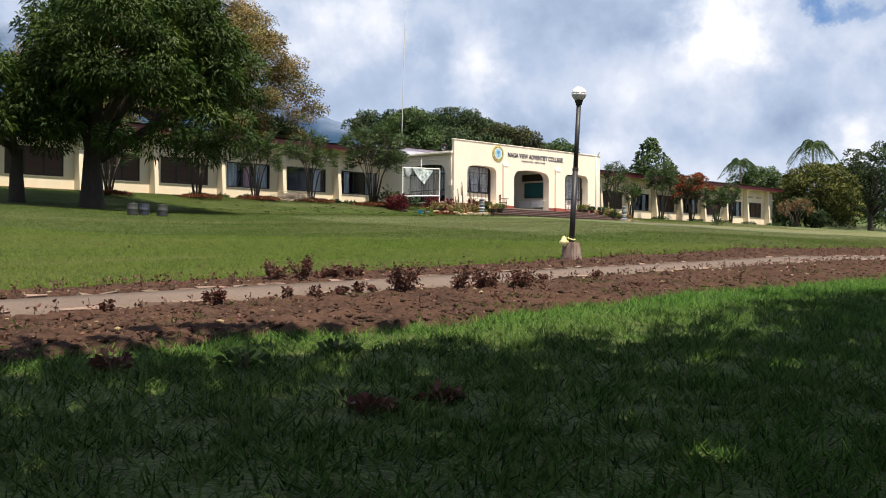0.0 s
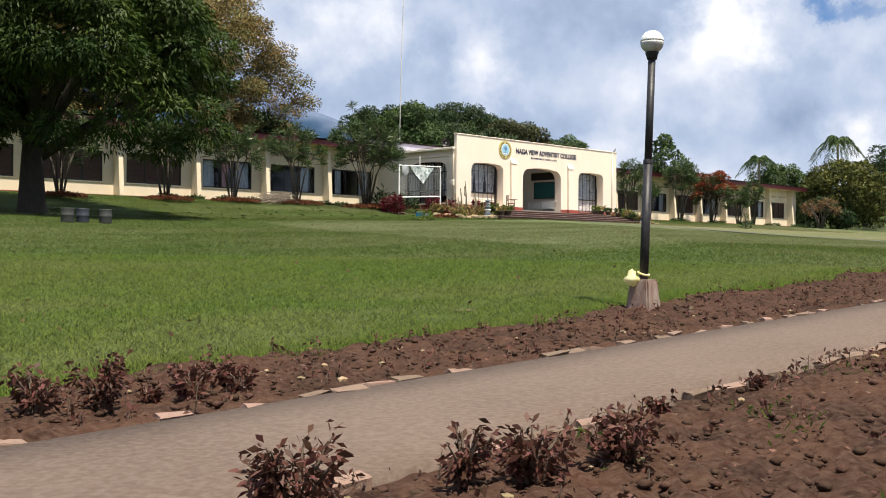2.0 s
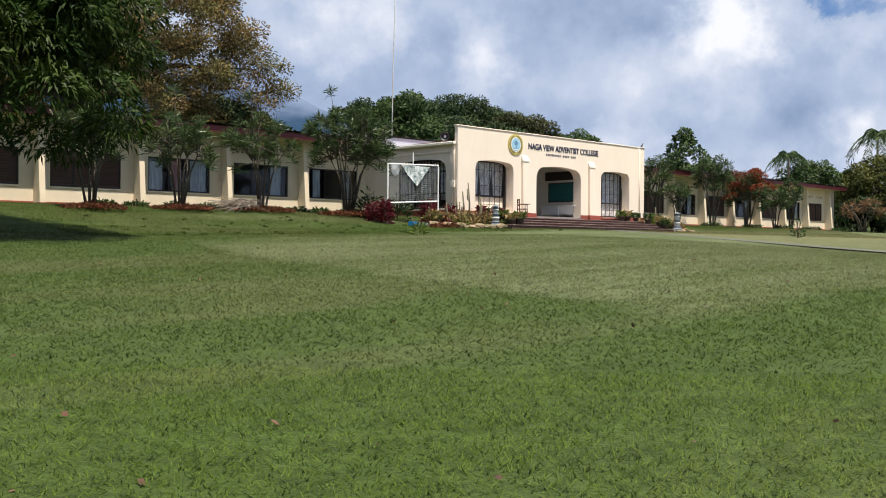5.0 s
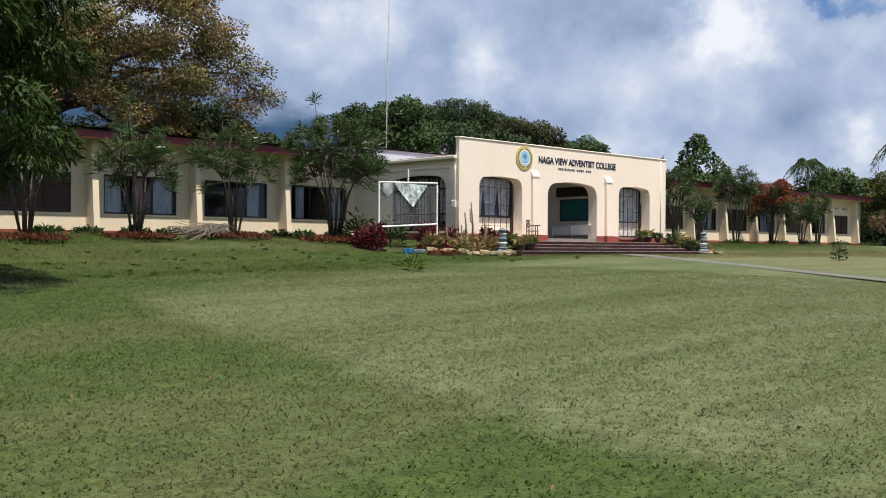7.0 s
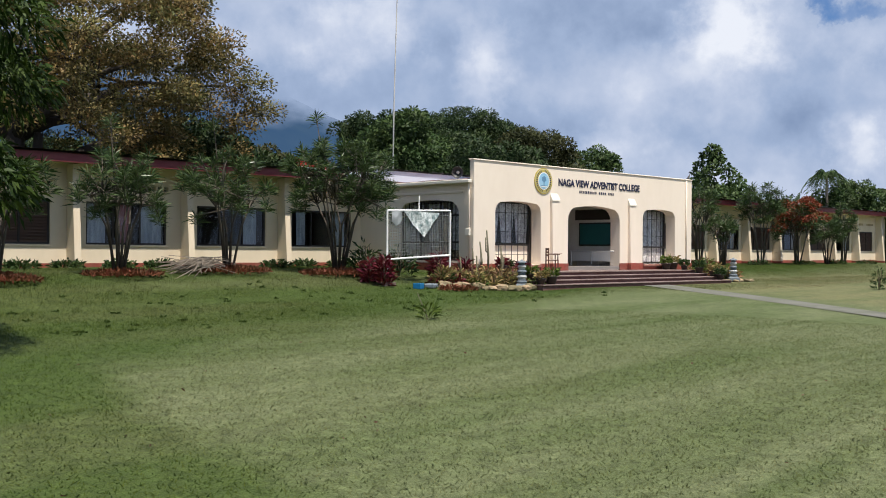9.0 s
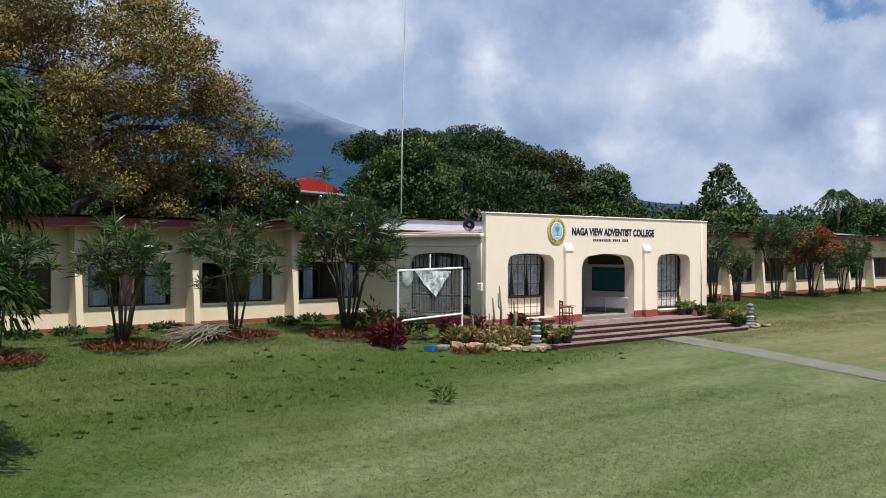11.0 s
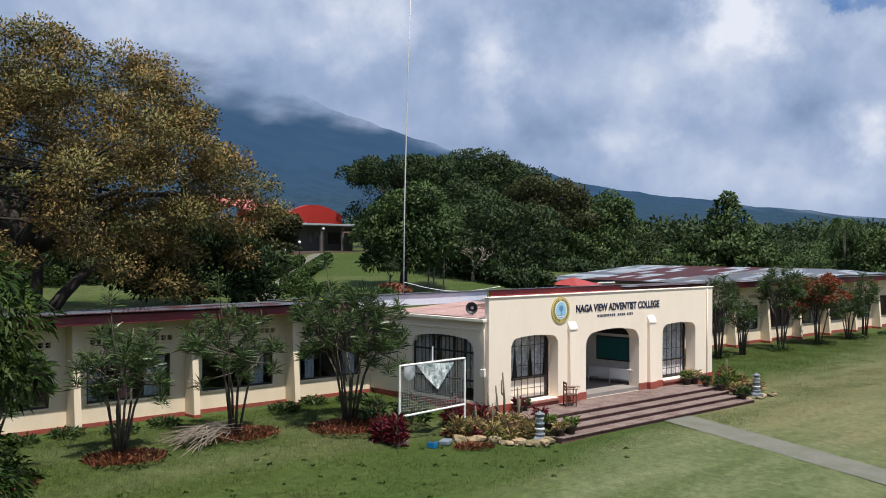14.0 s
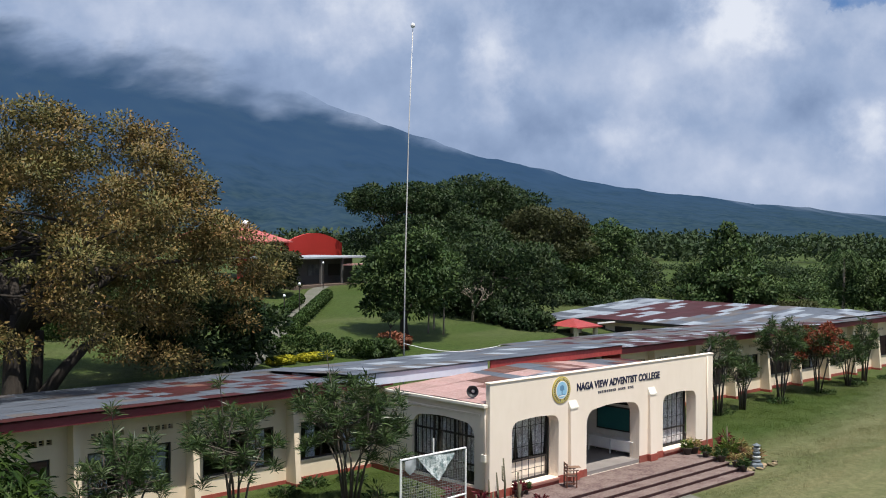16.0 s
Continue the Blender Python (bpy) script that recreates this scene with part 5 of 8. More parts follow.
# ---------------------------------------------------------------- portico fittings
def grille_window(x0, x1, y, z0, z1, zsplit, lace):
    """Arched window behind a steel grille, with lace curtains; below the split a painted panel or more lace."""
    rng = np.random.default_rng(int(x0 * 7))
    win = part("window", block(x0 + 0.07, x1 - 0.07, y + 0.001, y + 0.079, z0, z0 + 0.07), M["dark_frame"], PORTICO, "dark-framed window with steel grille and lace curtains")
    for x in (x0, x1 - 0.07):
        part("jamb", block(x, x + 0.07, y, y + 0.08, z0, z1), M["dark_frame"], win)
    for z in (zsplit, z1 - 0.09):
        part("rail", block(x0 + 0.07, x1 - 0.07, y + 0.001, y + 0.079, z, z + 0.07), M["dark_frame"], win)
    part("pane", block(x0 + 0.07, x1 - 0.07, y + 0.09, y + 0.097, zsplit + 0.05, z1 - 0.05), M["glass"], win)
    n = 7
    for k in range(1, n):
        x = x0 + (x1 - x0) * k / n
        part("grille_bar", block(x - 0.010, x + 0.010, y - 0.03, y - 0.004, z0 + 0.02, z1 - 0.02), M["dark_frame"], win)
    for z in (z0 + 0.45, zsplit + 0.6, z1 - 0.5):
        part("grille_rail", block(x0 + 0.02, x1 - 0.02, y - 0.028, y - 0.006, z - 0.010, z + 0.010), M["dark_frame"], win)
    third = (x1 - x0) / 3
    for k in range(3):
        part("curtain", curtain_bm(x0 + third * k + 0.03, x0 + third * (k + 1) + 0.02, y + 0.13, (zsplit + 0.12) if not lace else z0 + 0.1, z1 - 0.05, rng, 0.34 if not lace else 0.04), M["curtain_white"], win, "white lace curtain", True)
    if not lace:
        part("panel", block(x0 + 0.02, x1 - 0.02, y + 0.1, y + 0.2, z0, zsplit), M["cream"], win, "cream panel under the window")
    return win


grille_window(50.6, 53.5, 49.6, 4.78, 7.55, 5.62, False)
grille_window(61.36, 64.17, 49.6, 4.78, 7.55, 5.6, True)
# dark panels close behind the curtains in place of shaded rooms
part("inner_wall", block(PX0 + 0.3, 54.6, 50.6, 50.7, FLOOR, 8.0), M["painted_dim_room"], PORTICO, "dark panel standing in for the dim room behind the curtains")
part("inner_wall", block(60.35, PX1 - 0.3, 50.6, 50.7, FLOOR, 8.0), M["painted_dim_room"], PORTICO, "dark panel standing in for the dim room behind the curtains")


def side_window():
    x = PX0 + 0.12
    win = part("window", block(x + 0.001, x + 0.079, 49.93, 53.52, 4.95, 5.02), M["dark_frame"], PORTICO, "dark-framed side window with grille")
    for y in (49.86, 51.1, 52.35, 53.52):
        part("mullion", block(x, x + 0.08, y, y + 0.07, 5.02, 7.55), M["dark_frame"], win)
    for z in (5.7, 6.85, 7.46):
        part("rail", block(x + 0.001, x + 0.079, 49.93, 53.52, z, z + 0.07), M["dark_frame"], win)
    for k in range(1, 15):
        y = 49.9 + 3.65 * k / 15
        part("grille_bar", block(x - 0.03, x - 0.006, y - 0.012, y + 0.012, 4.98, 7.5), M["dark_frame"], win)
    part("pane", block(x + 0.085, x + 0.092, 49.9, 53.55, 4.98, 7.52), M["glass"], win)
    rng = np.random.default_rng(3)
    for k in range(3):
        bm = curtain_bm(-1.2 * k - 1.1, -1.2 * k - 0.05, 0, 5.4, 7.4, rng, 0.4)
        bmesh.ops.rotate(bm, verts=bm.verts, cent=(0, 0, 0), matrix=Matrix.Rotation(radians(-90), 3, "Z"))
        bmesh.ops.translate(bm, verts=bm.verts, vec=(x + 0.25, 49.9, 0))
        part("curtain", bm, M["curtain_white"], win, "white lace curtain", True)


side_window()
part("band", block(PX0 - 0.05, PX0 - 0.003, PY + 0.56, 56.3, 7.8, 7.9, 0.01), M["cream"], PORTICO)
part("gutter", block(PX0 - 0.28, PX0 - 0.06, PY + 0.05, 55.2, 8.2, 8.34, 0.02), M["white_trim"], PORTICO, "off-white roof gutter")
part("plinth", block(PX0 - 0.03, PX0 - 0.003, PY + 0.02, 56.3, 3.95, 4.85), M["red_base"], PORTICO)
bm = bmesh.new()
tube(bm, [(PX0 - 0.1, PY + 0.2, 8.2), (PX0 - 0.07, PY + 0.2, 7.7), (PX0 - 0.07, PY + 0.2, 4.3)], 0.045, 10)
part("downpipe", bm, M["cream"], PORTICO, "", True)
bm = bmesh.new()
tube(bm, [(PX1 - 0.55, PY - 0.04, 9.1), (PX1 - 0.55, PY - 0.04, 4.6)], 0.03, 8)
part("downpipe", bm, M["cream"], PORTICO, "", True)
part("meter_box", block(PX0 - 0.14, PX0 - 0.03, PY + 0.12, PY + 0.36, 6.0, 6.32, 0.015), M["white_trim"], PORTICO)
# sign
letters("NAGA VIEW ADVENTIST COLLEGE", 0.45, (54.74, PY - 0.002, 8.49), M["navy"], PORTICO, label="raised navy sign letters", width=6.28)
bm = bmesh.new()
x = 56.25
for k, w in enumerate((0.13, 0.11, 0.13, 0.05, 0.12, 0.12, 0.11, 0.13, 0.12, 0.13, 0.0, 0.14, 0.12, 0.13, 0.12, 0.0, 0.12, 0.05, 0.11, 0.12)):
    if w:
        box(bm, x, x + w * 0.72, PY - 0.012, PY - 0.003, 8.075, 8.19)
    x += w + 0.02 if w else 0.14
part("sign_line", bm, M["navy"], PORTICO, "small dark line under the sign")["kind"] = "stuff"


def emblem():
    """Round wall seal: gold rim, pale ring with dark marks, blue field and a white and navy device."""
    e = None
    layers = ((0.605, 0.575, 0.0, 0.03, "gold"), (0.56, 0.53, 0.03, 0.034, "emblem_pale"), (0.545, 0.51, 0.034, 0.04, "gold_dark"), (0.39, 0.39, 0.04, 0.046, "white_metal"), (0.34, 0.35, 0.046, 0.052, "emblem_blue"))
    for rx, rz, d0, d1, mat in layers:
        bm = bmesh.new()
        a = [bm.verts.new((53.67 + rx * math.cos(t), PY - 0.004 - d0, 8.5 + rz * math.sin(t))) for t in (2 * math.pi * k / 36 for k in range(36))]
        b = [bm.verts.new((53.67 + rx * math.cos(t), PY - 0.004 - d1, 8.5 + rz * math.sin(t))) for t in (2 * math.pi * k / 36 for k in range(36))]
        bm.faces.new(a)
        bm.faces.new(b[::-1])
        for k in range(36):
            bm.faces.new((a[k], a[(k + 1) % 36], b[(k + 1) % 36], b[k]))
        if e is None:
            e = part("emblem", bm, M[mat], PORTICO, "round gold-rimmed school seal")
        else:
            part("emblem_ring", bm, M[mat], e)
    bm = bmesh.new()
    for k in range(30):
        t = 2 * math.pi * (k + 0.5) / 30
        if k in (7, 8, 22, 23):
            continue
        cx, cz = 53.67 + 0.47 * math.cos(t), 8.5 + 0.45 * math.sin(t)
        vs = []
        for dx, dz in ((-0.022, -0.05), (0.022, -0.05), (0.022, 0.05), (-0.022, 0.05)):
            c, s = math.cos(t - math.pi / 2), math.sin(t - math.pi / 2)
            vs.append(bm.verts.new((cx + dx * c - dz * s, PY - 0.0475, cz + dx * s + dz * c)))
        bm.faces.new(vs)
    part("emblem_marks", bm, M["navy"], e)["kind"] = "stuff"
    bm = bmesh.new()
    ring = [(0.13 * math.cos(2 * math.pi * k / 12) * (1 + 0.25 * (k % 2)), 0.08 + 0.12 * math.sin(2 * math.pi * k / 12) * (1 + 0.25 * (k % 2))) for k in range(12)]
    for pts in (ring, [(-0.03, -0.03), (0.03, -0.03), (0.03, -0.2), (-0.03, -0.2)], [(-0.2, -0.2), (0.2, -0.2), (0.16, -0.25), (-0.16, -0.25)]):
        bm.faces.new([bm.verts.new((53.67 + px, PY - 0.0585, 8.5 + pz)) for px, pz in pts])
    part("emblem_device", bm, M["emblem_device"], e)
    bm = bmesh.new()
    box(bm, 53.49, 53.85, PY - 0.062, PY - 0.0565, 8.22, 8.27)
    part("emblem_device", bm, M["white_metal"], e)


M["gold"] = material("gold_paint", (0.52, 0.40, 0.07), 0.5, 0, (0.42, 0.33, 0.07), 5, 0.5, None, 30, 0.2, 0, 10)
M["gold_dark"] = material("yellow_seal_paint", (0.55, 0.45, 0.13), 0.6, 0, None, 5, 0.3, None, 30, 0.2, 0, 10)
M["emblem_pale"] = material("pale_seal_paint", (0.65, 0.62, 0.48), 0.6)
M["emblem_blue"] = material("sky_blue_seal_paint", (0.25, 0.50, 0.70), 0.6, 0, (0.40, 0.60, 0.75), 4, 0.6, None, 30, 0.1, 0, 10)
M["emblem_device"] = material("deep_blue_seal_paint", (0.12, 0.26, 0.42), 0.6)
emblem()

# porch room: boards on the side wall, and a long white table
bd = thing("chalkboard", "green chalkboard in a dark frame on the porch wall", "chalkboard", (60.19, 51.05, 5.72))
part("frame", block(-0.05, -0.003, -1.0, 1.02, -0.05, 1.12, 0.01), M["dark_frame"], bd)
part("writing_surface", block(-0.056, -0.051, -0.93, 0.95, 0.02, 1.05), M["green_board"], bd, "dull green writing surface")
nb = thing("notice_board", "small green notice board on the porch wall", "notice board", (60.19, 49.78, 5.95))
part("frame", block(-0.04, -0.003, -0.17, 0.17, 0, 0.75, 0.008), M["dark_frame"], nb)
part("surface", block(-0.046, -0.041, -0.14, 0.14, 0.04, 0.71), M["green_board"], nb)
part("transom", block(60.12, 60.18, 49.75, 52.3, 6.98, 7.5), M["black_board"], PORTICO, "dark wooden transom")
M["table_white"] = material("white_table_laminate", (0.9, 0.9, 0.9), 0.35, 0, (0.8, 0.8, 0.79), 2, 0.4, None, 20, 0.1, 0, 10)
tb = thing("long_table", "long white table along the porch wall", "table", (59.7, 50.85, FLOOR + 0.17))
part("tabletop", block(-0.32, 0.3, -1.5, 1.2, 0.70, 0.745, 0.01), M["table_white"], tb)
part("front_panel", block(-0.22, -0.20, -1.43, 1.13, 0.22, 0.70), M["table_white"], tb, "white front panel")
for px in (-0.28, 0.24):
    for py in (-1.46, -0.16, 1.12):
        part("leg", block(px, px + 0.045, py, py + 0.045, 0, 0.70), M["white_metal"], tb)


def wooden_chair():
    c = thing("wooden_chair", "dark wooden armchair with writing arm on the terrace", "chair", (53.45, 48.25, FLOOR), 55)
    c.scale = (1.15, 1.15, 1.15)
    part("seat", block(-0.22, 0.22, -0.2, 0.22, 0.40, 0.435, 0.01), M["chair_wood"], c)
    for x in (-0.21, 0.17):
        part("leg", block(x, x + 0.04, -0.19, -0.15, 0, 0.40), M["chair_wood"], c)
        part("leg", block(x, x + 0.04, 0.18, 0.22, 0, 0.88), M["chair_wood"], c)
        part("arm", block(x - 0.02, x + 0.06, -0.24, 0.2, 0.62, 0.65, 0.008), M["chair_wood"], c)
        part("arm_post", block(x, x + 0.035, -0.18, -0.145, 0.436, 0.618), M["chair_wood"], c)
        part("stretcher", block(x + 0.008, x + 0.03, -0.149, 0.179, 0.14, 0.17), M["chair_wood"], c)
    for z in (0.56, 0.68, 0.80):
        part("back_slat", block(-0.169, 0.169, 0.19, 0.21, z, z + 0.07), M["chair_wood"], c)
    part("writing_arm", block(0.1, 0.42, -0.42, 0.02, 0.655, 0.675, 0.01), M["chair_pale"], c, "pale writing arm")


M["chair_wood"] = material("dark_chair_wood", (0.115, 0.045, 0.028), 0.5, 0, (0.07, 0.028, 0.018), 4, 0.6, (0.1, 0.05, 0.03), 20, 0.3, 0.1, 40)
M["chair_pale"] = material("worn_chair_wood", (0.22, 0.13, 0.08), 0.6, 0, (0.15, 0.09, 0.06), 4, 0.6, None, 20, 0.3, 0.1, 40)
wooden_chair()


def horn_speaker():
    s = thing("horn_loudspeaker", "grey horn loudspeaker on the porch roof edge", "loudspeaker", (49.62, 50.3, 8.45))
    s.scale = (0.84, 0.84, 0.84)
    turn = Matrix.Rotation(radians(215), 3, "Z") @ Matrix.Rotation(radians(90), 3, "Y")
    bm = lathe(bmesh.new(), [(0.06, -0.3), (0.075, -0.28), (0.08, -0.12), (0.11, -0.02), (0.2, 0.1), (0.285, 0.17), (0.30, 0.19), (0.28, 0.185), (0.19, 0.09), (0.09, -0.02), (0.05, -0.06)], 24)
    bmesh.ops.rotate(bm, verts=bm.verts, cent=(0, 0, 0), matrix=turn)
    bmesh.ops.translate(bm, verts=bm.verts, vec=(0, 0, 0.3))
    part("horn", bm, M["horn_grey"], s, "", True)
    bm = lathe(bmesh.new(), [(0.05, -0.1), (0.085, 0.02), (0.075, 0.07), (0.02, 0.09)], 16)
    bmesh.ops.rotate(bm, verts=bm.verts, cent=(0, 0, 0), matrix=turn)
    bmesh.ops.translate(bm, verts=bm.verts, vec=(0, 0, 0.3))
    part("throat_cone", bm, M["white_metal"], s, "pale throat cone", True)
    part("bracket", tube(bmesh.new(), [(0.0, 0, -0.15), (0, 0, 0.24)], 0.02, 8), M["dark_frame"], s)


M["horn_grey"] = material("weathered_grey_horn", (0.032, 0.033, 0.036), 0.5, 0, (0.07, 0.07, 0.07), 5, 0.5, None, 20, 0.3, 0.1, 30)
horn_speaker()


# ---------------------------------------------------------------- roofs over the middle
def pick_porch(x, y, rng):
    r = rng.random()
    if x < 51.6:
        return 3
    if x < 53.8:
        return 4 if y < 53 and r < 0.8 else 3
    if x < 57:
        return (2, 0, 4, 3)[int(r * 4)]
    return (1, 4, 0, 3)[int(r * 4)]


rng_roof = np.random.default_rng(8)
sheeted_roof(PORTICO, PX0 - 0.2, PX1 + 0.1, PY + 0.26, 55.0, lambda x, y: 8.37 + 0.045 * (8.25 - abs(x - 57.5)), 0.85, 1.5, rng_roof, pick_porch, label="faded pink and rust patched iron roof")
mid = thing("central_roof", "raised central iron roof with pale blue and red fascias", "roof")
part("blue_fascia", block(47.4, 55.4, 55.0, 55.06, 8.55, 9.06, 0.01), M["blue_fascia"], mid, "pale blue fascia")
part("red_fascia", block(55.6, 66.2, 55.0, 55.06, 8.6, 9.07, 0.01), M["red_fascia"], mid, "bright red fascia")
part("end_wall", block(47.4, 47.5, 55.07, 59.9, 8.3, 8.7), M["blue_fascia"], mid)
part("end_wall", block(66.1, 66.2, 55.07, 59.9, 8.3, 8.7), M["red_fascia"], mid)
sheeted_roof(mid, 47.3, 66.3, 54.95, 61.8, lambda x, y: 9.09 - 0.07 * (y - 55), 0.85, 1.7, rng_roof, lambda x, y, r: 0 if r.random() < 0.66 else (5 if r.random() < 0.6 else 2), label="blue-grey iron roof")


def rear_wing():
    w = thing("rear_wing", "rear cream wing with wide maroon and grey iron roof", "building")
    part("wall", block(88.6, 88.8, 64.0, 78.5, 5.6, 8.3), M["cream_wing"], w)
    part("wall", block(88.8, 107.8, 78.3, 78.5, 5.6, 8.3), M["cream_wing"], w)
    part("wall", block(107.6, 107.8, 63.8, 78.3, 5.6, 8.3), M["cream_wing"], w)
    part("wall", block(88.8, 107.6, 63.8, 64.0, 5.6, 8.3), M["cream_wing"], w)

    def height(x, y):
        # a ridge along the wing, hipped where it meets the front roof
        return min(8.36 + 0.067 * (min(x, 101.8) - 88) - 0.075 * max(0.0, x - 101.8), 8.95 + 0.11 * (y - 56.9))

    def pick(x, y, r):
        k = r.random()
        if y > 74.5:
            return 2 if k < 0.6 else 0
        if y < 66.5 - 0.25 * (x - 96):
            return 0 if k < 0.5 else (2 if k < 0.75 else 5)
        return 1 if k < 0.8 else 2
    sheeted_roof(w, 88.0, 108.0, 56.9, 79.2, height, 2.0, 0.86, rng_roof, pick, label="maroon and grey patched iron roof")
    part("fascia", block(87.93, 87.99, 63.6, 79.2, 8.14, 8.36), M["dark_frame"], w)
    for k in range(5):
        part("window", block(88.55, 88.59, 65 + 2.7 * k, 66.7 + 2.7 * k, 6.6, 7.8), M["dark_frame"], w)
    e = thing("entry_porch", "small cream entry porch with red hipped roof", "porch")
    for x, y in ((82.6, 71.4), (85.0, 71.4), (82.6, 73.6), (85.0, 73.6)):
        part("post", block(x - 0.15, x + 0.15, y - 0.15, y + 0.15, 6.4, 8.08, 0.02), M["cream_wing"], e)
    bm = bmesh.new()
    vs = [bm.verts.new(v) for v in ((82.2, 71.0, 8.08), (85.4, 71.0, 8.08), (85.4, 74.2, 8.08), (82.2, 74.2, 8.08), (83.8, 72.7, 8.66))]
    bm.faces.new(vs[:4][::-1])
    for k in range(4):
        bm.faces.new((vs[k], vs[(k + 1) % 4], vs[4]))
    part("roof", bm, M["red_fascia"], e, "red hipped roof")
    part("eave_board", block(82.2, 85.4, 70.95, 71.0, 7.98, 8.09), M["red_fascia"], e)
    part("wall", block(83.6, 84.8, 72.6, 72.8, 6.4, 8.06), M["cream_wing"], e)
    part("gutter", block(85.6, 87.9, 71.6, 71.68, 8.16, 8.26), M["white_metal"], e, "white gutter")
    a = thing("annex", "low flat-roofed cream annex with pale iron roof", "building")
    part("wall", block(84.6, 87.8, 75.6, 75.8, 6.6, 8.3), M["cream_wing"], a)
    part("wall", block(84.6, 84.8, 75.8, 79, 6.6, 8.3), M["cream_wing"], a)
    # no hole here: a dark panel on the wall stands for a shaded opening
    part("opening", block(85.3, 86.9, 75.55, 75.59, 7.0, 8.1), M["dark_frame"], a)
    sheeted_roof(a, 83.9, 88.0, 74.9, 79.6, lambda x, y: 8.34 + 0.015 * (y - 74.9), 1.0, 2.4, rng_roof, lambda x, y, r: 2 if r.random() < 0.6 else 0, label="pale grey iron roof")


rear_wing()


# flagpole fittings: rope to the roof and a small finial
part("finial", lathe(bmesh.new(), [(0.03, 0), (0.11, 0.05), (0.13, 0.14), (0.1, 0.23), (0.02, 0.28)], 14, (0.62, 0.05, 20.95)), M["white_metal"], fp, "round finial", True)
bm = bmesh.new()
tube(bm, [(56.56 + 5.5 * s, 62.38 - 2.0 * s, 9.24 - 0.38 * math.sin(math.pi * s) - 0.32 * s) for s in [k / 14 for k in range(15)]], 0.016, 5)
cb = tagged(part("sagging_cable", bm, M["white_metal"]), "pale cable sagging from the flagpole to the roof", "cable")


# ---------------------------------------------------------------- notice frame, lanterns, pots and beds before the portico
M["mesh_wire"] = material("galvanised_wire", (0.30, 0.31, 0.31), 0.5, 0, (0.18, 0.17, 0.16), 3, 0.6, None, 20, 0.2, 0, 10)


def notice_frame():
    f = thing("notice_stand", "white steel notice frame with mesh and torn banner", "sign frame", (44.3, 48.75, gz(44.3, 48.75)))
    d = Vector((3.1, -0.25, 0))
    g = gz(44.3, 48.75)
    bm = tube(bmesh.new(), [(0, 0, -0.2), (0, 0, 6.92 - g)], 0.04, 10)
    part("post", bm, M["white_metal"], f)
    bm = tube(bmesh.new(), [d + Vector((0, 0, -0.2)), d + Vector((0, 0, 6.9 - g))], 0.04, 10)
    part("post", bm, M["white_metal"], f)
    for z0, z1 in ((6.88 - g, 6.96 - g), (5.02 - g, 5.19 - g)):
        part("rail", tube(bmesh.new(), [Vector((0, 0, z0)), d + Vector((0, 0, z1))], 0.04, 10), M["white_metal"], f)
    part("spike", tube(bmesh.new(), [d * 0.49 + Vector((0, 0, 6.9 - g)), d * 0.49 + Vector((0, 0, 7.5 - g))], 0.03, 8), M["white_metal"], f)
    part("footing", block(-0.3, 0.3, -0.2, 0.2, -0.1, 0.1, 0.02), M["step_concrete"], f, "concrete footing")
    bm = bmesh.new()
    for k in range(1, 38):
        p = d * (k / 38)
        w = 0.006
        vs = [bm.verts.new(p + Vector(o)) for o in ((-w, 0, 5.16 - g), (w, 0, 5.16 - g), (w, 0, 6.9 - g), (-w, 0, 6.9 - g))]
        bm.faces.new(vs)
    for k in range(1, 17):
        z = 5.12 - g + 1.75 * k / 17
        vs = [bm.verts.new(Vector((0, 0, z + o)) + e) for e, o in ((Vector((0, 0, 0)), -0.006), (d, -0.006), (d, 0.006), (Vector((0, 0, 0)), 0.006))]
        bm.faces.new(vs)
    part("wire_mesh", bm, M["mesh_wire"], f, "grey wire mesh")
    def cloth(pts, mat, label):
        bm = bmesh.new()
        n = Vector((-0.08, -0.99, 0))
        fwd = n * 0.06
        vs = [bm.verts.new(d * a + Vector((0, 0, 6.9 - g - b)) + fwd + n * 0.05 * math.sin(7 * a + 5 * b)) for a, b in pts]
        fc = bm.faces.new(vs)
        bmesh.ops.triangulate(bm, faces=[fc])
        bmesh.ops.subdivide_edges(bm, edges=bm.edges, cuts=3, use_grid_fill=True)
        for v in bm.verts:
            v.co += n * 0.025 * math.sin(v.co.x * 9 + v.co.z * 7)
        part("banner", bm, mat, f, label, True)
    cloth([(0.22, 0.0), (0.5, 0.02), (0.82, 0.06), (0.68, 0.5), (0.56, 1.02), (0.38, 0.52)], M["banner"], "torn white printed banner hanging in a point")
    cloth([(0.04, 0.06), (0.2, 0.02), (0.22, 0.4), (0.13, 0.62), (0.05, 0.42)], M["banner_grey"], "crumpled grey plastic sheet")


M["banner"] = material("torn_printed_banner", (0.80, 0.84, 0.84), 0.7, 0, (0.12, 0.20, 0.20), 6.0, 0.95, (0.04, 0.06, 0.07), 15, 0.6, 0.1, 10)
M["banner_grey"] = material("grey_plastic_sheet", (0.42, 0.44, 0.46), 0.5, 0, (0.3, 0.32, 0.34), 3, 0.6, None, 12, 0.3, 0.4, 10)
notice_frame()


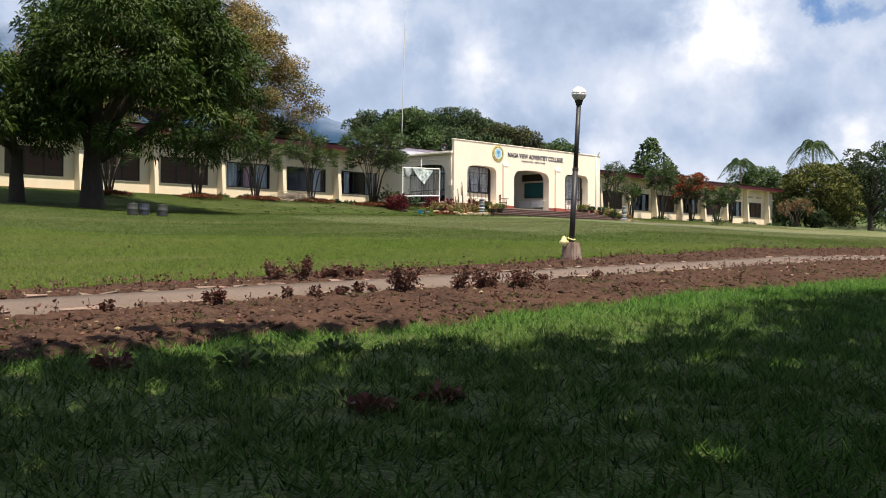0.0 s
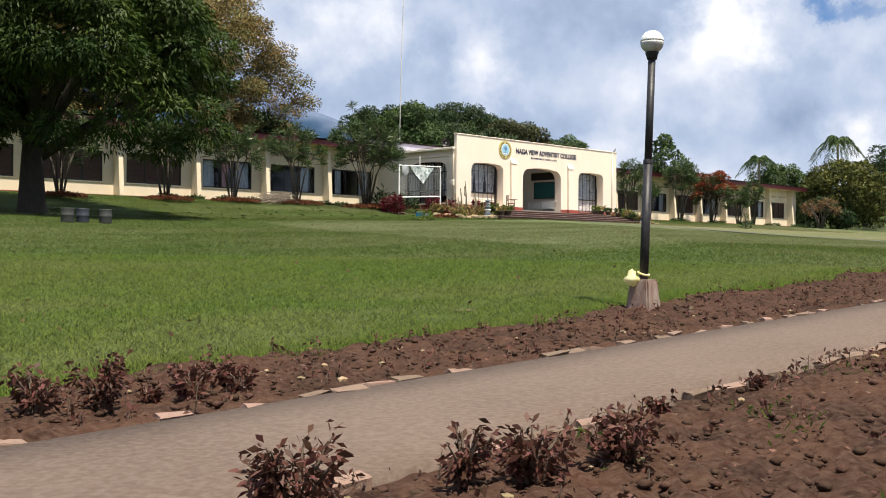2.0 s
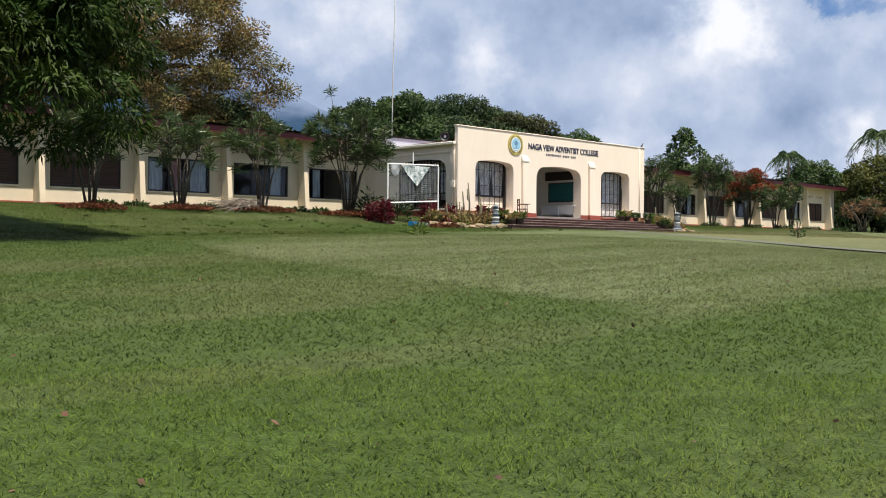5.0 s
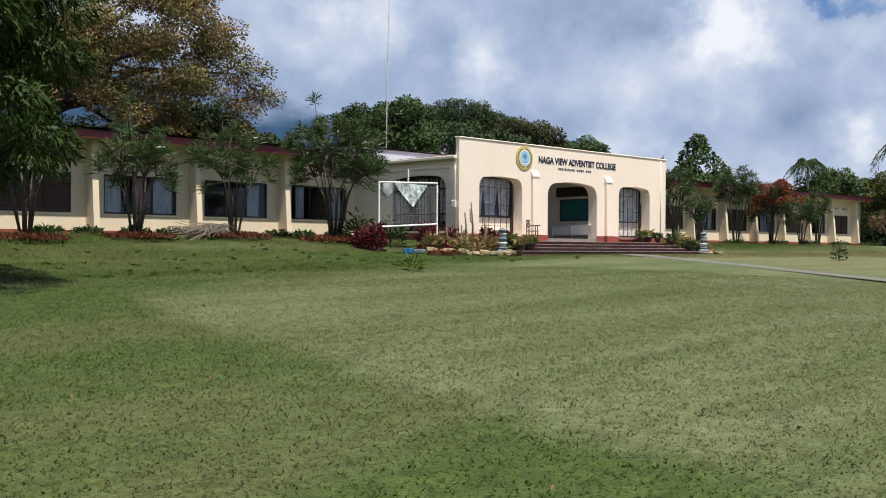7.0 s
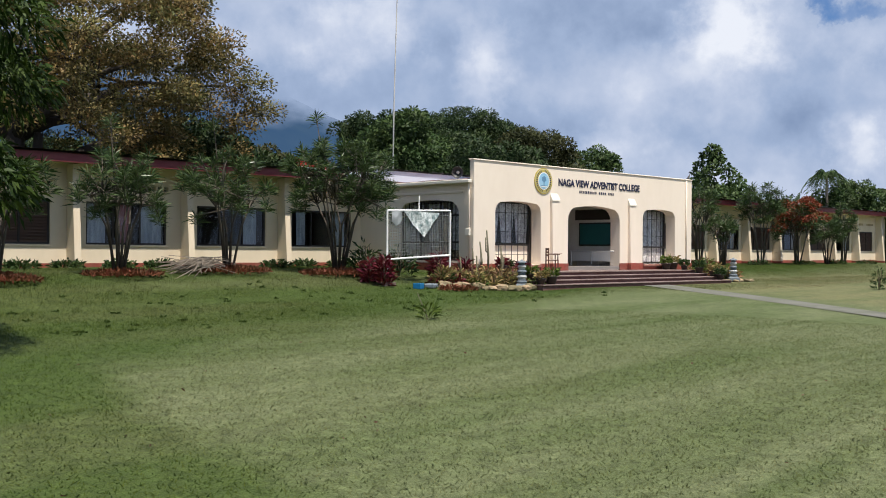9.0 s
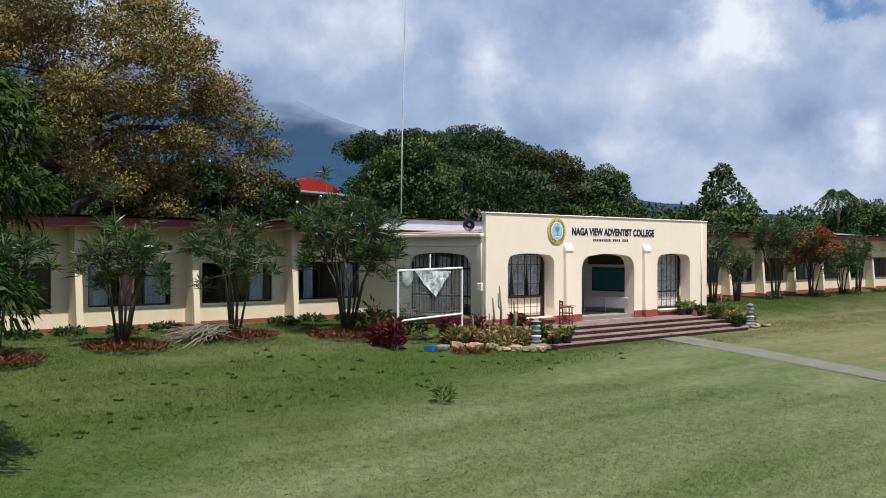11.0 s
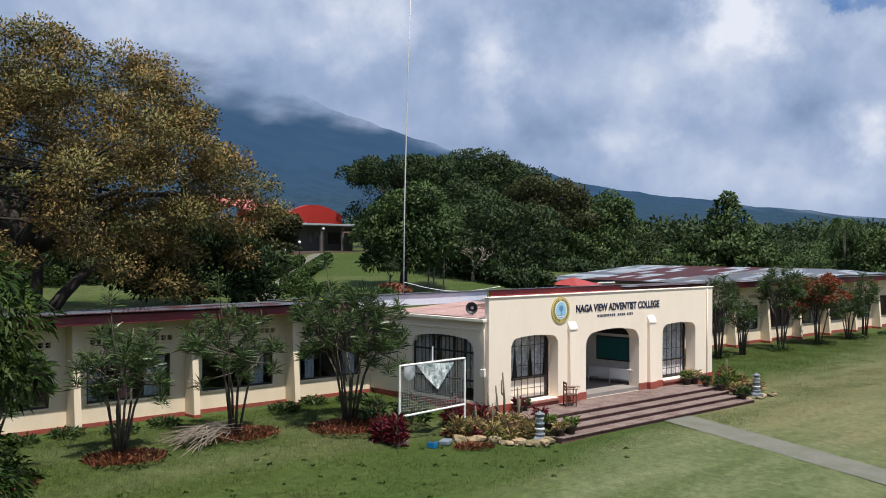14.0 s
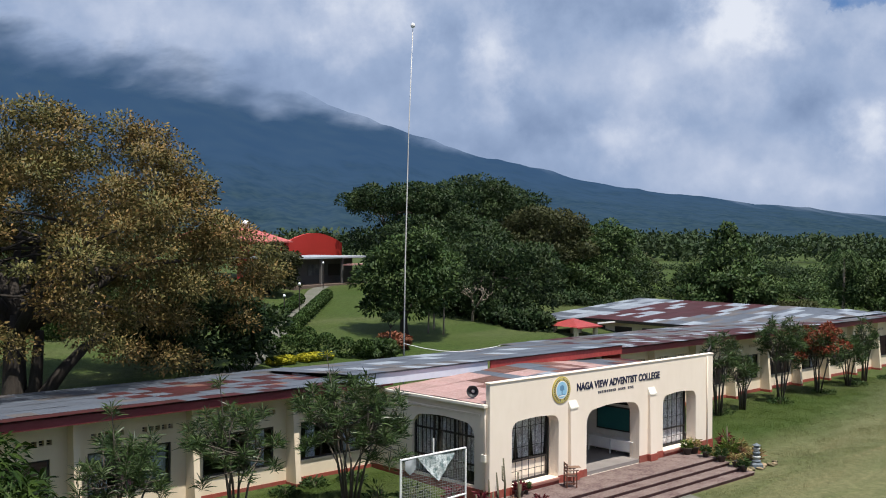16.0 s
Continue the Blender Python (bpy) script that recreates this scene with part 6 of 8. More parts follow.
def lantern(x, y):
    l = thing("garden_lantern", "squat grey and white tiered concrete garden lantern", "garden lantern", (x, y, gz(x, y)), group="lanterns beside the steps")
    part("base", lathe(bmesh.new(), [(0.36, -0.1), (0.36, 0.18), (0.27, 0.26)], 4), M["lantern_grey"], l)
    for k in range(4):
        z = 0.27 + 0.2 * k
        r = 0.21 - 0.014 * k
        part("tier", lathe(bmesh.new(), [(r * 0.8, z), (r, z + 0.02), (r, z + 0.09), (r * 0.75, z + 0.11)], 18), M["lantern_white" if k % 2 else "lantern_grey"], l, "", True)
        part("neck", lathe(bmesh.new(), [(r * 0.72, z + 0.111), (r * 0.72, z + 0.199)], 18), M["lantern_grey" if k % 2 else "lantern_white"], l, "", True)
    part("cap", lathe(bmesh.new(), [(0.21, 1.07), (0.19, 1.1), (0.06, 1.16), (0.03, 1.2)], 18), M["lantern_grey"], l, "", True)


M["lantern_grey"] = material("blue_grey_concrete_paint", (0.14, 0.17, 0.20), 0.8, 0, (0.2, 0.22, 0.23), 4, 0.6, None, 20, 0.3, 0.3, 40)
M["lantern_white"] = material("weathered_white_paint", (0.50, 0.51, 0.50), 0.8, 0, (0.36, 0.36, 0.35), 4, 0.6, None, 20, 0.3, 0.3, 40)
lantern(49.0, 46.1)
lantern(65.0, 46.1)


def tuft(name, label, at, r, h, leaf, seed, count=160, length=0.3, width=0.05, group="", category="plant", blades=True):
    """A leafy plant: leaves that rise from the foot and fan out, or a low bushy mound."""
    rng = np.random.default_rng(seed)
    t = thing(name, label, category, at, group=group)
    a = rng.random(count) * 2 * math.pi
    k = rng.random(count) ** 0.6
    pts = np.stack([r * k * np.cos(a), r * k * np.sin(a), h * rng.random(count) * (1 - 0.5 * k)], -1)
    ways = np.stack([np.cos(a) * 0.7, np.sin(a) * 0.7, 0.9 + 0 * a], -1)
    bm = bmesh.new()
    for j in range(4):
        b = 2 * math.pi * j / 4 + rng.random()
        tube(bm, [(0.02 * math.cos(b), 0.02 * math.sin(b), -0.05), (r * 0.3 * math.cos(b), r * 0.3 * math.sin(b), h * 0.8)], [0.02, 0.01], 5)
    part("stem", bm, M["stem"], t)
    part_mesh("leaves", leaves_mesh("leaves", pts, ways, length, width, rng, 0.5, 0.7), leaf, t)
    return t


def flower_bed(name, label, x0, x1, y0, y1, kinds, count, seed):
    rng = np.random.default_rng(seed)
    for k in range(count):
        x, y = x0 + (x1 - x0) * rng.random(), y0 + (y1 - y0) * rng.random()
        if x < 55 and y < 48.45 - 0.9 * (x - 46.5):
            y = 48.45 - 0.9 * (x - 46.5) + 0.5 * rng.random()
        leaf, lab, r, h, ln, wd = kinds[int(rng.integers(len(kinds)))]
        tuft(name, lab, (x, y, gz(x, y)), r * (0.7 + 0.6 * rng.random()), h * (0.7 + 0.6 * rng.random()), M[leaf], seed * 100 + k, 150, ln, wd, group=label)


M["stem_leaf"] = leaf_material("dry_brown_leaves", (0.21, 0.125, 0.065), (0.13, 0.11, 0.05), 2.5, 0.8, 0.5)
BED = (("variegated", "variegated cream and red garden plant", 0.26, 0.7, 0.3, 0.06), ("strap_leaf", "green bed plant with strap leaves", 0.2, 0.45, 0.3, 0.04), ("variegated", "cream-edged green garden bed plant", 0.22, 0.6, 0.34, 0.05), ("red_leaf", "small crimson-leaved bed plant", 0.2, 0.35, 0.22, 0.07), ("stem_leaf", "dry brownish bed plant", 0.22, 0.75, 0.26, 0.05),
       ("pale_leaf", "bright green leafy bed plant", 0.3, 0.4, 0.22, 0.08), ("rust_leaf", "rusty red low bed plant", 0.3, 0.3, 0.2, 0.07))
flower_bed("bed_plant", "plants in the bed beside the steps", 46.6, 50.2, 46.1, 48.6, BED, 62, 7)
flower_bed("bed_plant", "plants in the bed at the far side of the steps", 64.2, 66.8, 46.4, 48.4, BED, 18, 9)
for k, (x, y, r, h, leaf, lab) in enumerate(((44.05, 48.6, 0.22, 1.3, "red_leaf", "tall red ti plant beside the notice frame"), (43.8, 49.2, 0.2, 0.95, "red_leaf", "tall red ti plant beside the notice frame"), (47.5, 49.2, 0.3, 1.3, "red_leaf", "red ti plant before the side window"),
                                             (46.2, 50.2, 0.6, 1.3, "dark_leaf", "dark green shrub before the side window"), (44.6, 50.4, 0.6, 1.5, "green_leaf", "leafy green shrub before the side window"), (48.5, 48.7, 0.2, 1.0, "red_leaf", "red ti plant beside the portico"),
                                             (66.4, 48.6, 0.25, 1.0, "red_leaf", "red ti plant beside the portico"), (65.6, 47.9, 0.4, 1.0, "pale_leaf", "tall bright green plant beside the portico"))):
    tuft("ti_plant", lab, (x, y, gz(x, y)), r, h, M[leaf], 300 + k, 260, 0.36, 0.075, group="ti plants and shrubs at the portico")


def cactus(x, y, h, seed):
    c = thing("column_cactus", "slender grey-green column cactus in the bed", "cactus", (x, y, gz(x, y)), group="cacti beside the portico")
    rng = np.random.default_rng(seed)
    part("column", tube(bmesh.new(), [(0, 0, -0.1), (0.03, 0, h * 0.5), (rng.normal(0, 0.06), 0.03, h)], [0.042, 0.045, 0.028], 8), M["cactus"], c, "", True)
    ar = 2 * math.pi * rng.random()
    reach = 0.08 + 0.08 * rng.random()
    at = h * (0.3 + 0.3 * rng.random())
    part("arm", tube(bmesh.new(), [(0.02, 0, at), (reach * math.cos(ar), reach * math.sin(ar), at + 0.1), (reach * 1.2 * math.cos(ar), reach * 1.2 * math.sin(ar), at + h * (0.12 + 0.2 * rng.random()))], [0.028, 0.032, 0.022], 8), M["cactus"], c, "", True)


M["cactus"] = material("grey_green_cactus", (0.13, 0.105, 0.07), 0.8, 0, (0.08, 0.10, 0.05), 4, 0.6, None, 25, 0.3, 0.4, 30)
for k, (x, y, h) in enumerate(((49.1, 48.4, 1.7), (49.6, 48.5, 2.15), (50.3, 48.4, 1.5), (48.4, 48.0, 1.2), (48.8, 48.6, 1.4), (47.8, 48.3, 1.1), (49.9, 48.0, 1.2), (66.0, 48.3, 1.4))):
    cactus(x, y, h, 400 + k)


def pot(x, y, z, r, leaf, seed, label):
    p = thing("potted_plant", label, "potted plant", (x, y, z), group="potted plants on the steps")
    part("pot", lathe(bmesh.new(), [(r * 0.65, 0), (r * 0.95, r * 1.1), (r * 1.05, r * 1.15), (r * 1.05, r * 1.3), (r * 0.9, r * 1.3)], 16), M["pot"], p, "dark clay pot", True)
    rng = np.random.default_rng(seed)
    n = 170
    a = rng.random(n) * 2 * math.pi
    k = rng.random(n) ** 0.6
    pts = np.stack([r * k * np.cos(a), r * k * np.sin(a), r * 1.2 + r * 1.3 * rng.random(n)], -1)
    part_mesh("leaves", leaves_mesh("leaves", pts, np.stack([np.cos(a), np.sin(a), 0.9 + 0 * a], -1), 0.2, 0.06, rng, 0.4, 0.6), M[leaf], p)


M["pot"] = material("dark_clay_pot", (0.055, 0.045, 0.042), 0.7, 0, (0.1, 0.06, 0.045), 4, 0.6, None, 20, 0.3, 0.2, 30)
for k, (x, y, z, r, leaf) in enumerate(((49.85, 46.35, 4.21, 0.2, "pale_leaf"), (50.4, 45.75, 4.06, 0.24, "pale_leaf"), (49.75, 45.75, 4.06, 0.2, "variegated"), (50.05, 47.0, 4.36, 0.2, "red_leaf"), (50.6, 48.6, 4.51, 0.2, "red_leaf"), (51.1, 48.75, 4.51, 0.16, "green_leaf"),
                                        (62.75, 48.55, 4.51, 0.24, "pale_leaf"), (63.2, 48.45, 4.51, 0.26, "variegated"), (62.9, 47.6, 4.51, 0.18, "green_leaf"), (63.15, 46.9, 4.36, 0.22, "green_leaf"), (63.3, 46.2, 4.21, 0.22, "variegated"), (63.25, 45.8, 4.06, 0.2, "green_leaf"))):
    pot(x, y, z, r, leaf, 500 + k, "potted plant with %s leaves in a dark pot" % {"pale_leaf": "bright green", "variegated": "variegated", "red_leaf": "dark red", "green_leaf": "green"}[leaf])


ground_cover_later = []


def rock(x, y, r, seed):
    rng = np.random.default_rng(seed)
    bm = bmesh.new()
    bmesh.ops.create_icosphere(bm, subdivisions=2, radius=r)
    off = Vector(rng.normal(0, 9, 3))
    for v in bm.verts:
        v.co *= 1 + 0.55 * noise.noise(v.co / r * 0.9 + off) + 0.2 * noise.noise(v.co / r * 2.3 + off)
        v.co.x *= 1.25
        v.co.z *= 0.72
    ob = part("edging_rock", bm, M["rock"])
    ob.matrix_basis = pose(x, y, gz(x, y) + r * 0.35, 0, 0, rng.random() * 360)
    tagged(ob, "rough tan edging rock at the flower bed", "rock", "rocks edging the flower bed")


for k in range(24):
    s = k / 23
    rock(46.55 + 2.6 * s + 0.08 * math.sin(k * 5.1), 48.1 - 2.45 * s + 0.25 * math.sin(7 * s) - 0.15 * math.sin(math.pi * s) + 0.1 * math.sin(k * 3.7), 0.17 + 0.08 * math.sin(k * 2.3) + 0.04 * math.sin(k * 7.7), 600 + k)
for k, (x, y, r) in enumerate(((46.2, 47.2, 0.4), (46.6, 46.8, 0.35))):
    ground_cover_later.append((x, y, r, 760 + k))
for k in range(8):
    rock(64.0 + 0.38 * k, 45.9 + 0.12 * math.sin(k * 2), 0.14, 640 + k)
bx = thing("blue_crate", "small bright blue plastic crate on the grass", "crate", (45.15, 47.9, gz(45.15, 47.9)), 20)
bx.scale = (0.8, 0.8, 0.8)
part("side", block(-0.2, 0.2, -0.2, 0.2, 0, 0.28, 0.015), M["blue_plastic"] if "blue_plastic" in M else M.setdefault("blue_plastic", material("blue_plastic", (0.01, 0.16, 0.36), 0.4)), bx)
# dark sheet on the closed block imitates the shaded hollow of the crate
part("painted_inside", block(-0.16, 0.16, -0.16, 0.16, 0.281, 0.285), M["dark_frame"], bx)
gs = thing("grey_stone_slab", "grey stone slab lying on the grass", "stone", (45.9, 48.0, gz(45.9, 48.0)), 30)
part("slab", block(-0.3, 0.3, -0.2, 0.2, -0.02, 0.16, 0.04), M["lantern_grey"], gs)


def ground_cover(x, y, r, leaf, seed, label):
    rng = np.random.default_rng(seed)
    n = int(1500 * r * r)
    a, k = rng.random(n) * 2 * math.pi, rng.random(n) ** 0.5
    px, py = r * k * np.cos(a) * 1.25, r * k * np.sin(a)
    pts = np.stack([px, py, 0.02 + 0.22 * rng.random(n) * (1.1 - k)], -1)
    ob = part_mesh("ground_cover", leaves_mesh("ground_cover", pts, np.stack([np.cos(a) * 0.5, np.sin(a) * 0.5, 1 + 0 * a], -1), 0.17, 0.06, rng, 0.3), M[leaf])
    ob.matrix_basis = pose(x, y, gz(x, y))
    tagged(ob, label, "ground cover", "ground cover under the shrub trees")


for k, (x, y, r) in enumerate(((24.9, 50.1, 0.9), (30.6, 50.7, 1.0), (34.9, 51.3, 1.05), (39.6, 51.9, 1.1), (43.7, 50.9, 1.3))):
    ground_cover(x, y, r, "rust_leaf", 700 + k, "rusty red ground cover round the shrub tree")
for x, y, r, k in ground_cover_later:
    ground_cover(x, y, r, "rust_leaf", k, "low reddish ground cover before the rock edging")
for k in range(9):
    x = 33 + 1.75 * k
    if k in (4, 5):
        continue
    tuft("low_shrub", "low green shrub along the wing wall", (x, 55.0 + 0.3 * math.sin(k * 2), gz(x, 55)), 0.55, 0.35, M["green_leaf"], 720 + k, 300, 0.2, 0.07, group="low shrubs along the wing")


def brush_pile():
    rng = np.random.default_rng(77)
    ob = bmesh.new()
    for k in range(70):
        a = rng.normal(0.5, 0.35)
        p = Vector((rng.normal(0, 0.35), rng.normal(0, 0.3), 0.05 + 0.35 * rng.random()))
        d = Vector((math.cos(a), math.sin(a) * 0.9, 0.12 * rng.normal())) * (0.8 + 0.9 * rng.random())
        tube(ob, [p - d, p + Vector((0, 0, 0.18)), p + d * 0.8], [0.012, 0.02, 0.01], 4)
    o = part("brush_pile", ob, M["bark_pale"])
    o.matrix_basis = pose(38.2, 51.9, gz(38.2, 51.9))
    tagged(o, "heap of dry cut branches on the grass", "brush pile", kind="stuff")


brush_pile()
sp = thing("sapling", "small green sprig with dry stick on the lawn", "plant", (39.15, 41.0, gz(39.15, 41.0)))
rngs = np.random.default_rng(5)
part("stick", tube(bmesh.new(), [(0, 0, -0.05), (-0.35, 0.1, 0.75)], [0.018, 0.01], 5), M["bark_pale"], sp, "dry leaning stick")
nn = 90
aa = rngs.random(nn) * 2 * math.pi
part_mesh("leaves", leaves_mesh("leaves", np.stack([0.15 * np.cos(aa), 0.15 * np.sin(aa), 0.35 * rngs.random(nn)], -1), np.stack([np.cos(aa), np.sin(aa), 1 + 0 * aa], -1), 0.3, 0.05, rngs, 0.4), M["pale_leaf"], sp)
# drums under the mango tree
for k, (dx, dy, c) in enumerate(((0, 0, "drum_grey"), (-0.75, 0.1, "drum_blue"), (-1.35, -0.1, "drum_grey"))):
    d = thing("drum", "grey metal drum under the mango tree" if c == "drum_grey" else "blue-grey plastic drum under the mango tree", "drum", (20.65 + dx, 37.1 + dy, gz(20.65, 37.1)), group="drums under the mango tree")
    M.setdefault("drum_blue", material("dull_blue_drum", (0.035, 0.042, 0.06), 0.6))
    M.setdefault("drum_grey", material("dull_grey_drum", (0.05, 0.052, 0.05), 0.6))
    part("body", lathe(bmesh.new(), [(0.2, -0.05), (0.21, 0.02), (0.205, 0.2), (0.215, 0.22), (0.205, 0.24), (0.205, 0.42), (0.215, 0.45), (0.19, 0.45)], 18), M[c], d, "", True)


# ---------------------------------------------------------------- garden behind the building
def ball_bush(x, y, r, leaf, seed, name="clipped_bush", label="round clipped green bush beside the path", squash=0.92, n=1250):
    rng = np.random.default_rng(seed)
    d = rng.normal(0, 1, (n, 3))
    d /= np.linalg.norm(d, axis=1, keepdims=True)
    d[:, 2] = np.abs(d[:, 2]) * np.where(rng.random(n) < 0.75, 1, -1)
    pts = d * r * (0.84 + 0.08 * rng.random(n))[:, None] * np.array([1, 1, squash]) + np.array([0, 0, r * squash * 0.85])
    ob = part_mesh(name, leaves_mesh(name, pts, d + rng.normal(0, 0.9, (n, 3)), 0.11, 0.11, rng, 0.1, 1.0, 0.7), M[leaf])
    ob.matrix_basis = pose(x, y, gz(x, y))
    return tagged(ob, label, "clipped bush", "clipped bushes along the garden path")


for k, (x, y, r) in enumerate(((56.1, 74.5, 0.56), (56.9, 73.8, 0.58), (59.7, 77.4, 0.6), (59.7, 75.6, 0.6), (58.4, 73.9, 0.56), (59.8, 73.6, 0.58), (60.3, 72.2, 0.58), (61.3, 71.6, 0.56), (52.3, 71.6, 0.6), (56.6, 76.9, 0.58), (53.9, 74.4, 0.56), (55.0, 77.4, 0.56))):
    ball_bush(x, y, r * 1.22, "clipped_leaf", 800 + k, squash=1.0)
for k, (x, y, r) in enumerate(((45.7, 82.4, 0.8), (48.4, 83.0, 0.7), (49.9, 83.8, 0.85), (52.7, 84.7, 0.8))):
    ball_bush(x, y, r, "clipped_leaf", 870 + k, label="clipped round bush on the rear lawn")
for k in range(14):
    s = k / 13
    ball_bush(61.6 + 11.7 * s, 79.8 + 11.5 * s, 0.55, "clipped_leaf", 830 + k, label="clipped bush in the hedge row along the path")
    if k > 1:
        ball_bush(60.2 + 9.4 * s, 81.4 + 8.8 * s, 0.5, "clipped_leaf", 850 + k, label="clipped bush in the hedge row along the path")
for k, x in enumerate((54.7, 55.3, 55.8, 57.0, 57.6, 58.2, 58.7)):
    ball_bush(x, 72.0 + 0.03 * k, 0.5, "yellow_leaf", 880 + k, label="low clipped yellow bush in the garden", squash=0.5)
gp = [(50.5, 70.5), (54.5, 73.5), (57.5, 76.5), (60.2, 79.6), (65.4, 84.9), (70.4, 90.4), (75.3, 95.7), (78, 98)]
bm = bmesh.new()
prev = None
for x, y in gp:
    cur = [bm.verts.new((x - 0.42, y + 0.42, gz(x, y + 0.42) + 0.05)), bm.verts.new((x + 0.42, y - 0.42, gz(x, y - 0.42) + 0.05))]
    if prev:
        bm.faces.new((prev[0], prev[1], cur[1], cur[0]))
    prev = cur
structure(part("pavement", bm, M["asphalt_path"]), "pale garden path between clipped hedges", "path")
for x, y in ((61.7, 81.0), (66.4, 85.7), (77.0, 96.7)):
    l = thing("garden_lamp", "slim dark garden lamp with white globe", "garden lamp", (x, y, gz(x, y)), group="lamps in the rear garden")
    part("pole", tube(bmesh.new(), [(0, 0, -0.1), (0, 0, 2.3)], 0.045, 8), M["dark_frame"], l)
    part("globe", lathe(bmesh.new(), [(0.04, 2.3), (0.10, 2.35), (0.115, 2.42), (0.08, 2.5), (0.02, 2.53)], 14), M["globe_top"], l, "white globe", True)


def red_hall():
    h = thing("red_hall", "large red hall with arched gable and red roof", "building", (84.5, 110, gz(84, 110)), 18)
    zb = 15.5 - gz(84, 110)
    pts = [(-3.2, 0)] + [(-3.2 + 10.4 * k / 10, zb - 1.7 + 1.7 * math.sin(math.pi * (0.12 + 0.76 * k / 10))) for k in range(11)] + [(7.2, 0)]
    part("gable_wall", pierced_wall(pts, [], 0, 0.3), M["hall_red"], h, "bright red gable wall")
    part("side_wall", block(-10, -3.21, 0.5, 0.8, 0, zb - 0.8), M["hall_red"], h)
    bm = bmesh.new()
    a = [bm.verts.new((-10.2, y, z)) for y, z in ((-0.6, zb - 0.9), (5, zb + 0.5), (10.6, zb - 0.9))]
    b = [bm.verts.new((-2.8, y, z)) for y, z in ((-0.6, zb - 0.9), (5, zb + 0.5), (10.6, zb - 0.9))]
    for k in range(2):
        bm.faces.new((a[k], a[k + 1], b[k + 1], b[k]))
    ex = bmesh.ops.extrude_face_region(bm, geom=list(bm.faces))
    bmesh.ops.translate(bm, verts=[g for g in ex["geom"] if isinstance(g, bmesh.types.BMVert)], vec=(0, 0, -0.12))
    part("roof", bm, M["hall_roof"], h, "faded red roof")
    for x in (-8.8, -3.6):
        part("vent_cap", lathe(bmesh.new(), [(0.3, 0), (0.3, 0.35), (0.5, 0.4), (0.45, 0.7), (0.1, 0.9)], 12, (x, 5, zb + 0.4)), M["white_metal"], h, "white roof ventilator", True)
    e = thing("hall_porch", "low porch building with grey roof before the hall", "building", (78.0, 99.6, gz(78, 99.6)), 18)
    z = 13.3 - gz(78, 99.6)
    part("wall", block(-4.5, 8, 0.8, 1.0, 0, z - 0.35), M["hall_wall"], e, "pale wall with murals")
    # the wall is unbroken; a dark panel gives the shade of the doorway
    part("doorway", block(-3.4, -1.7, 0.72, 0.795, 0, z - 0.9), M["dark_frame"], e, "dark panel in place of a shaded open doorway")
    part("window", block(3.6, 5.6, 0.74, 0.795, 0.8, z - 0.9), M["dark_frame"], e)
    part("window", block(0.2, 2.6, 0.74, 0.795, 0.9, z - 0.9), M["mural"], e, "dark mural panel")
    part("roof", block(-5, 9, -1.4, 6, z - 0.3, z - 0.12, 0.02), M["hall_greyroof"], e, "grey flat roof")
    part("awning", block(3.0, 7.4, -2.2, -1.41, z - 1.0, z - 0.85, 0.01), M["roof_awn"], e, "small red and white awning")
    for x in (-4.6, -0.4, 3.2, 8.4):
        part("post", block(x, x + 0.2, -1.2, -1.0, 0, z - 0.31), M["hall_wall"], e)
    part("floor_slab", block(-5.2, 9, -1.6, 6, -0.5, 0.12), M["walk"], e)


M["hall_red"] = material("bright_red_wall", (0.40, 0.030, 0.024), 0.6, 0, (0.32, 0.026, 0.02), 0.4, 0.5, None, 3, 0.2, 0, 10)
M["hall_roof"] = material("faded_red_roof", (0.40, 0.09, 0.08), 0.6, 0, (0.30, 0.06, 0.05), 0.4, 0.6, (0.5, 0.2, 0.18), 2, 0.3, 0, 10)
M["hall_wall"] = material("pale_hall_wall", (0.13, 0.12, 0.115), 0.8, 0, (0.14, 0.135, 0.135), 0.6, 0.6, None, 3, 0.3, 0, 10)
M["mural"] = material("dark_mural", (0.08, 0.09, 0.10), 0.7, 0, (0.25, 0.24, 0.25), 1.4, 0.8, None, 5, 0.3, 0, 10)
M["hall_greyroof"] = material("grey_metal_roof", (0.30, 0.33, 0.37), 0.6, 0, (0.4, 0.42, 0.45), 0.5, 0.6, None, 4, 0.2, 0, 10)
M["roof_awn"] = material("red_white_awning", (0.35, 0.12, 0.11), 0.7, 0, (0.5, 0.45, 0.44), 0.7, 0.8, None, 4, 0.2, 0, 10)
red_hall()


def bare_tree(x, y, h, seed):
    rng = np.random.default_rng(seed)
    t = thing("bare_tree", "pale leafless frangipani-like tree in the garden", "tree", (x, y, gz(x, y)))
    bm = bmesh.new()

    def grow(p, d, ln, r, depth):
        q = p + d * ln
        tube(bm, [p, p.lerp(q, 0.5) + Vector((rng.normal(0, 0.06), rng.normal(0, 0.06), 0)), q], [r, r * 0.85, r * 0.7], 6)
        if depth:
            for k in range(2 + (depth > 2)):
                nd = (d + Vector((rng.normal(0, 0.65), rng.normal(0, 0.65), rng.normal(0.1, 0.25)))).normalized()
                grow(q, nd, ln * 0.72, r * 0.68, depth - 1)

    grow(Vector((0, 0, -0.2)), Vector((0.15, 0, 1)).normalized(), h * 0.32, 0.16, 4)
    part("trunk", bm, M["bark_pale"], t, "", True)


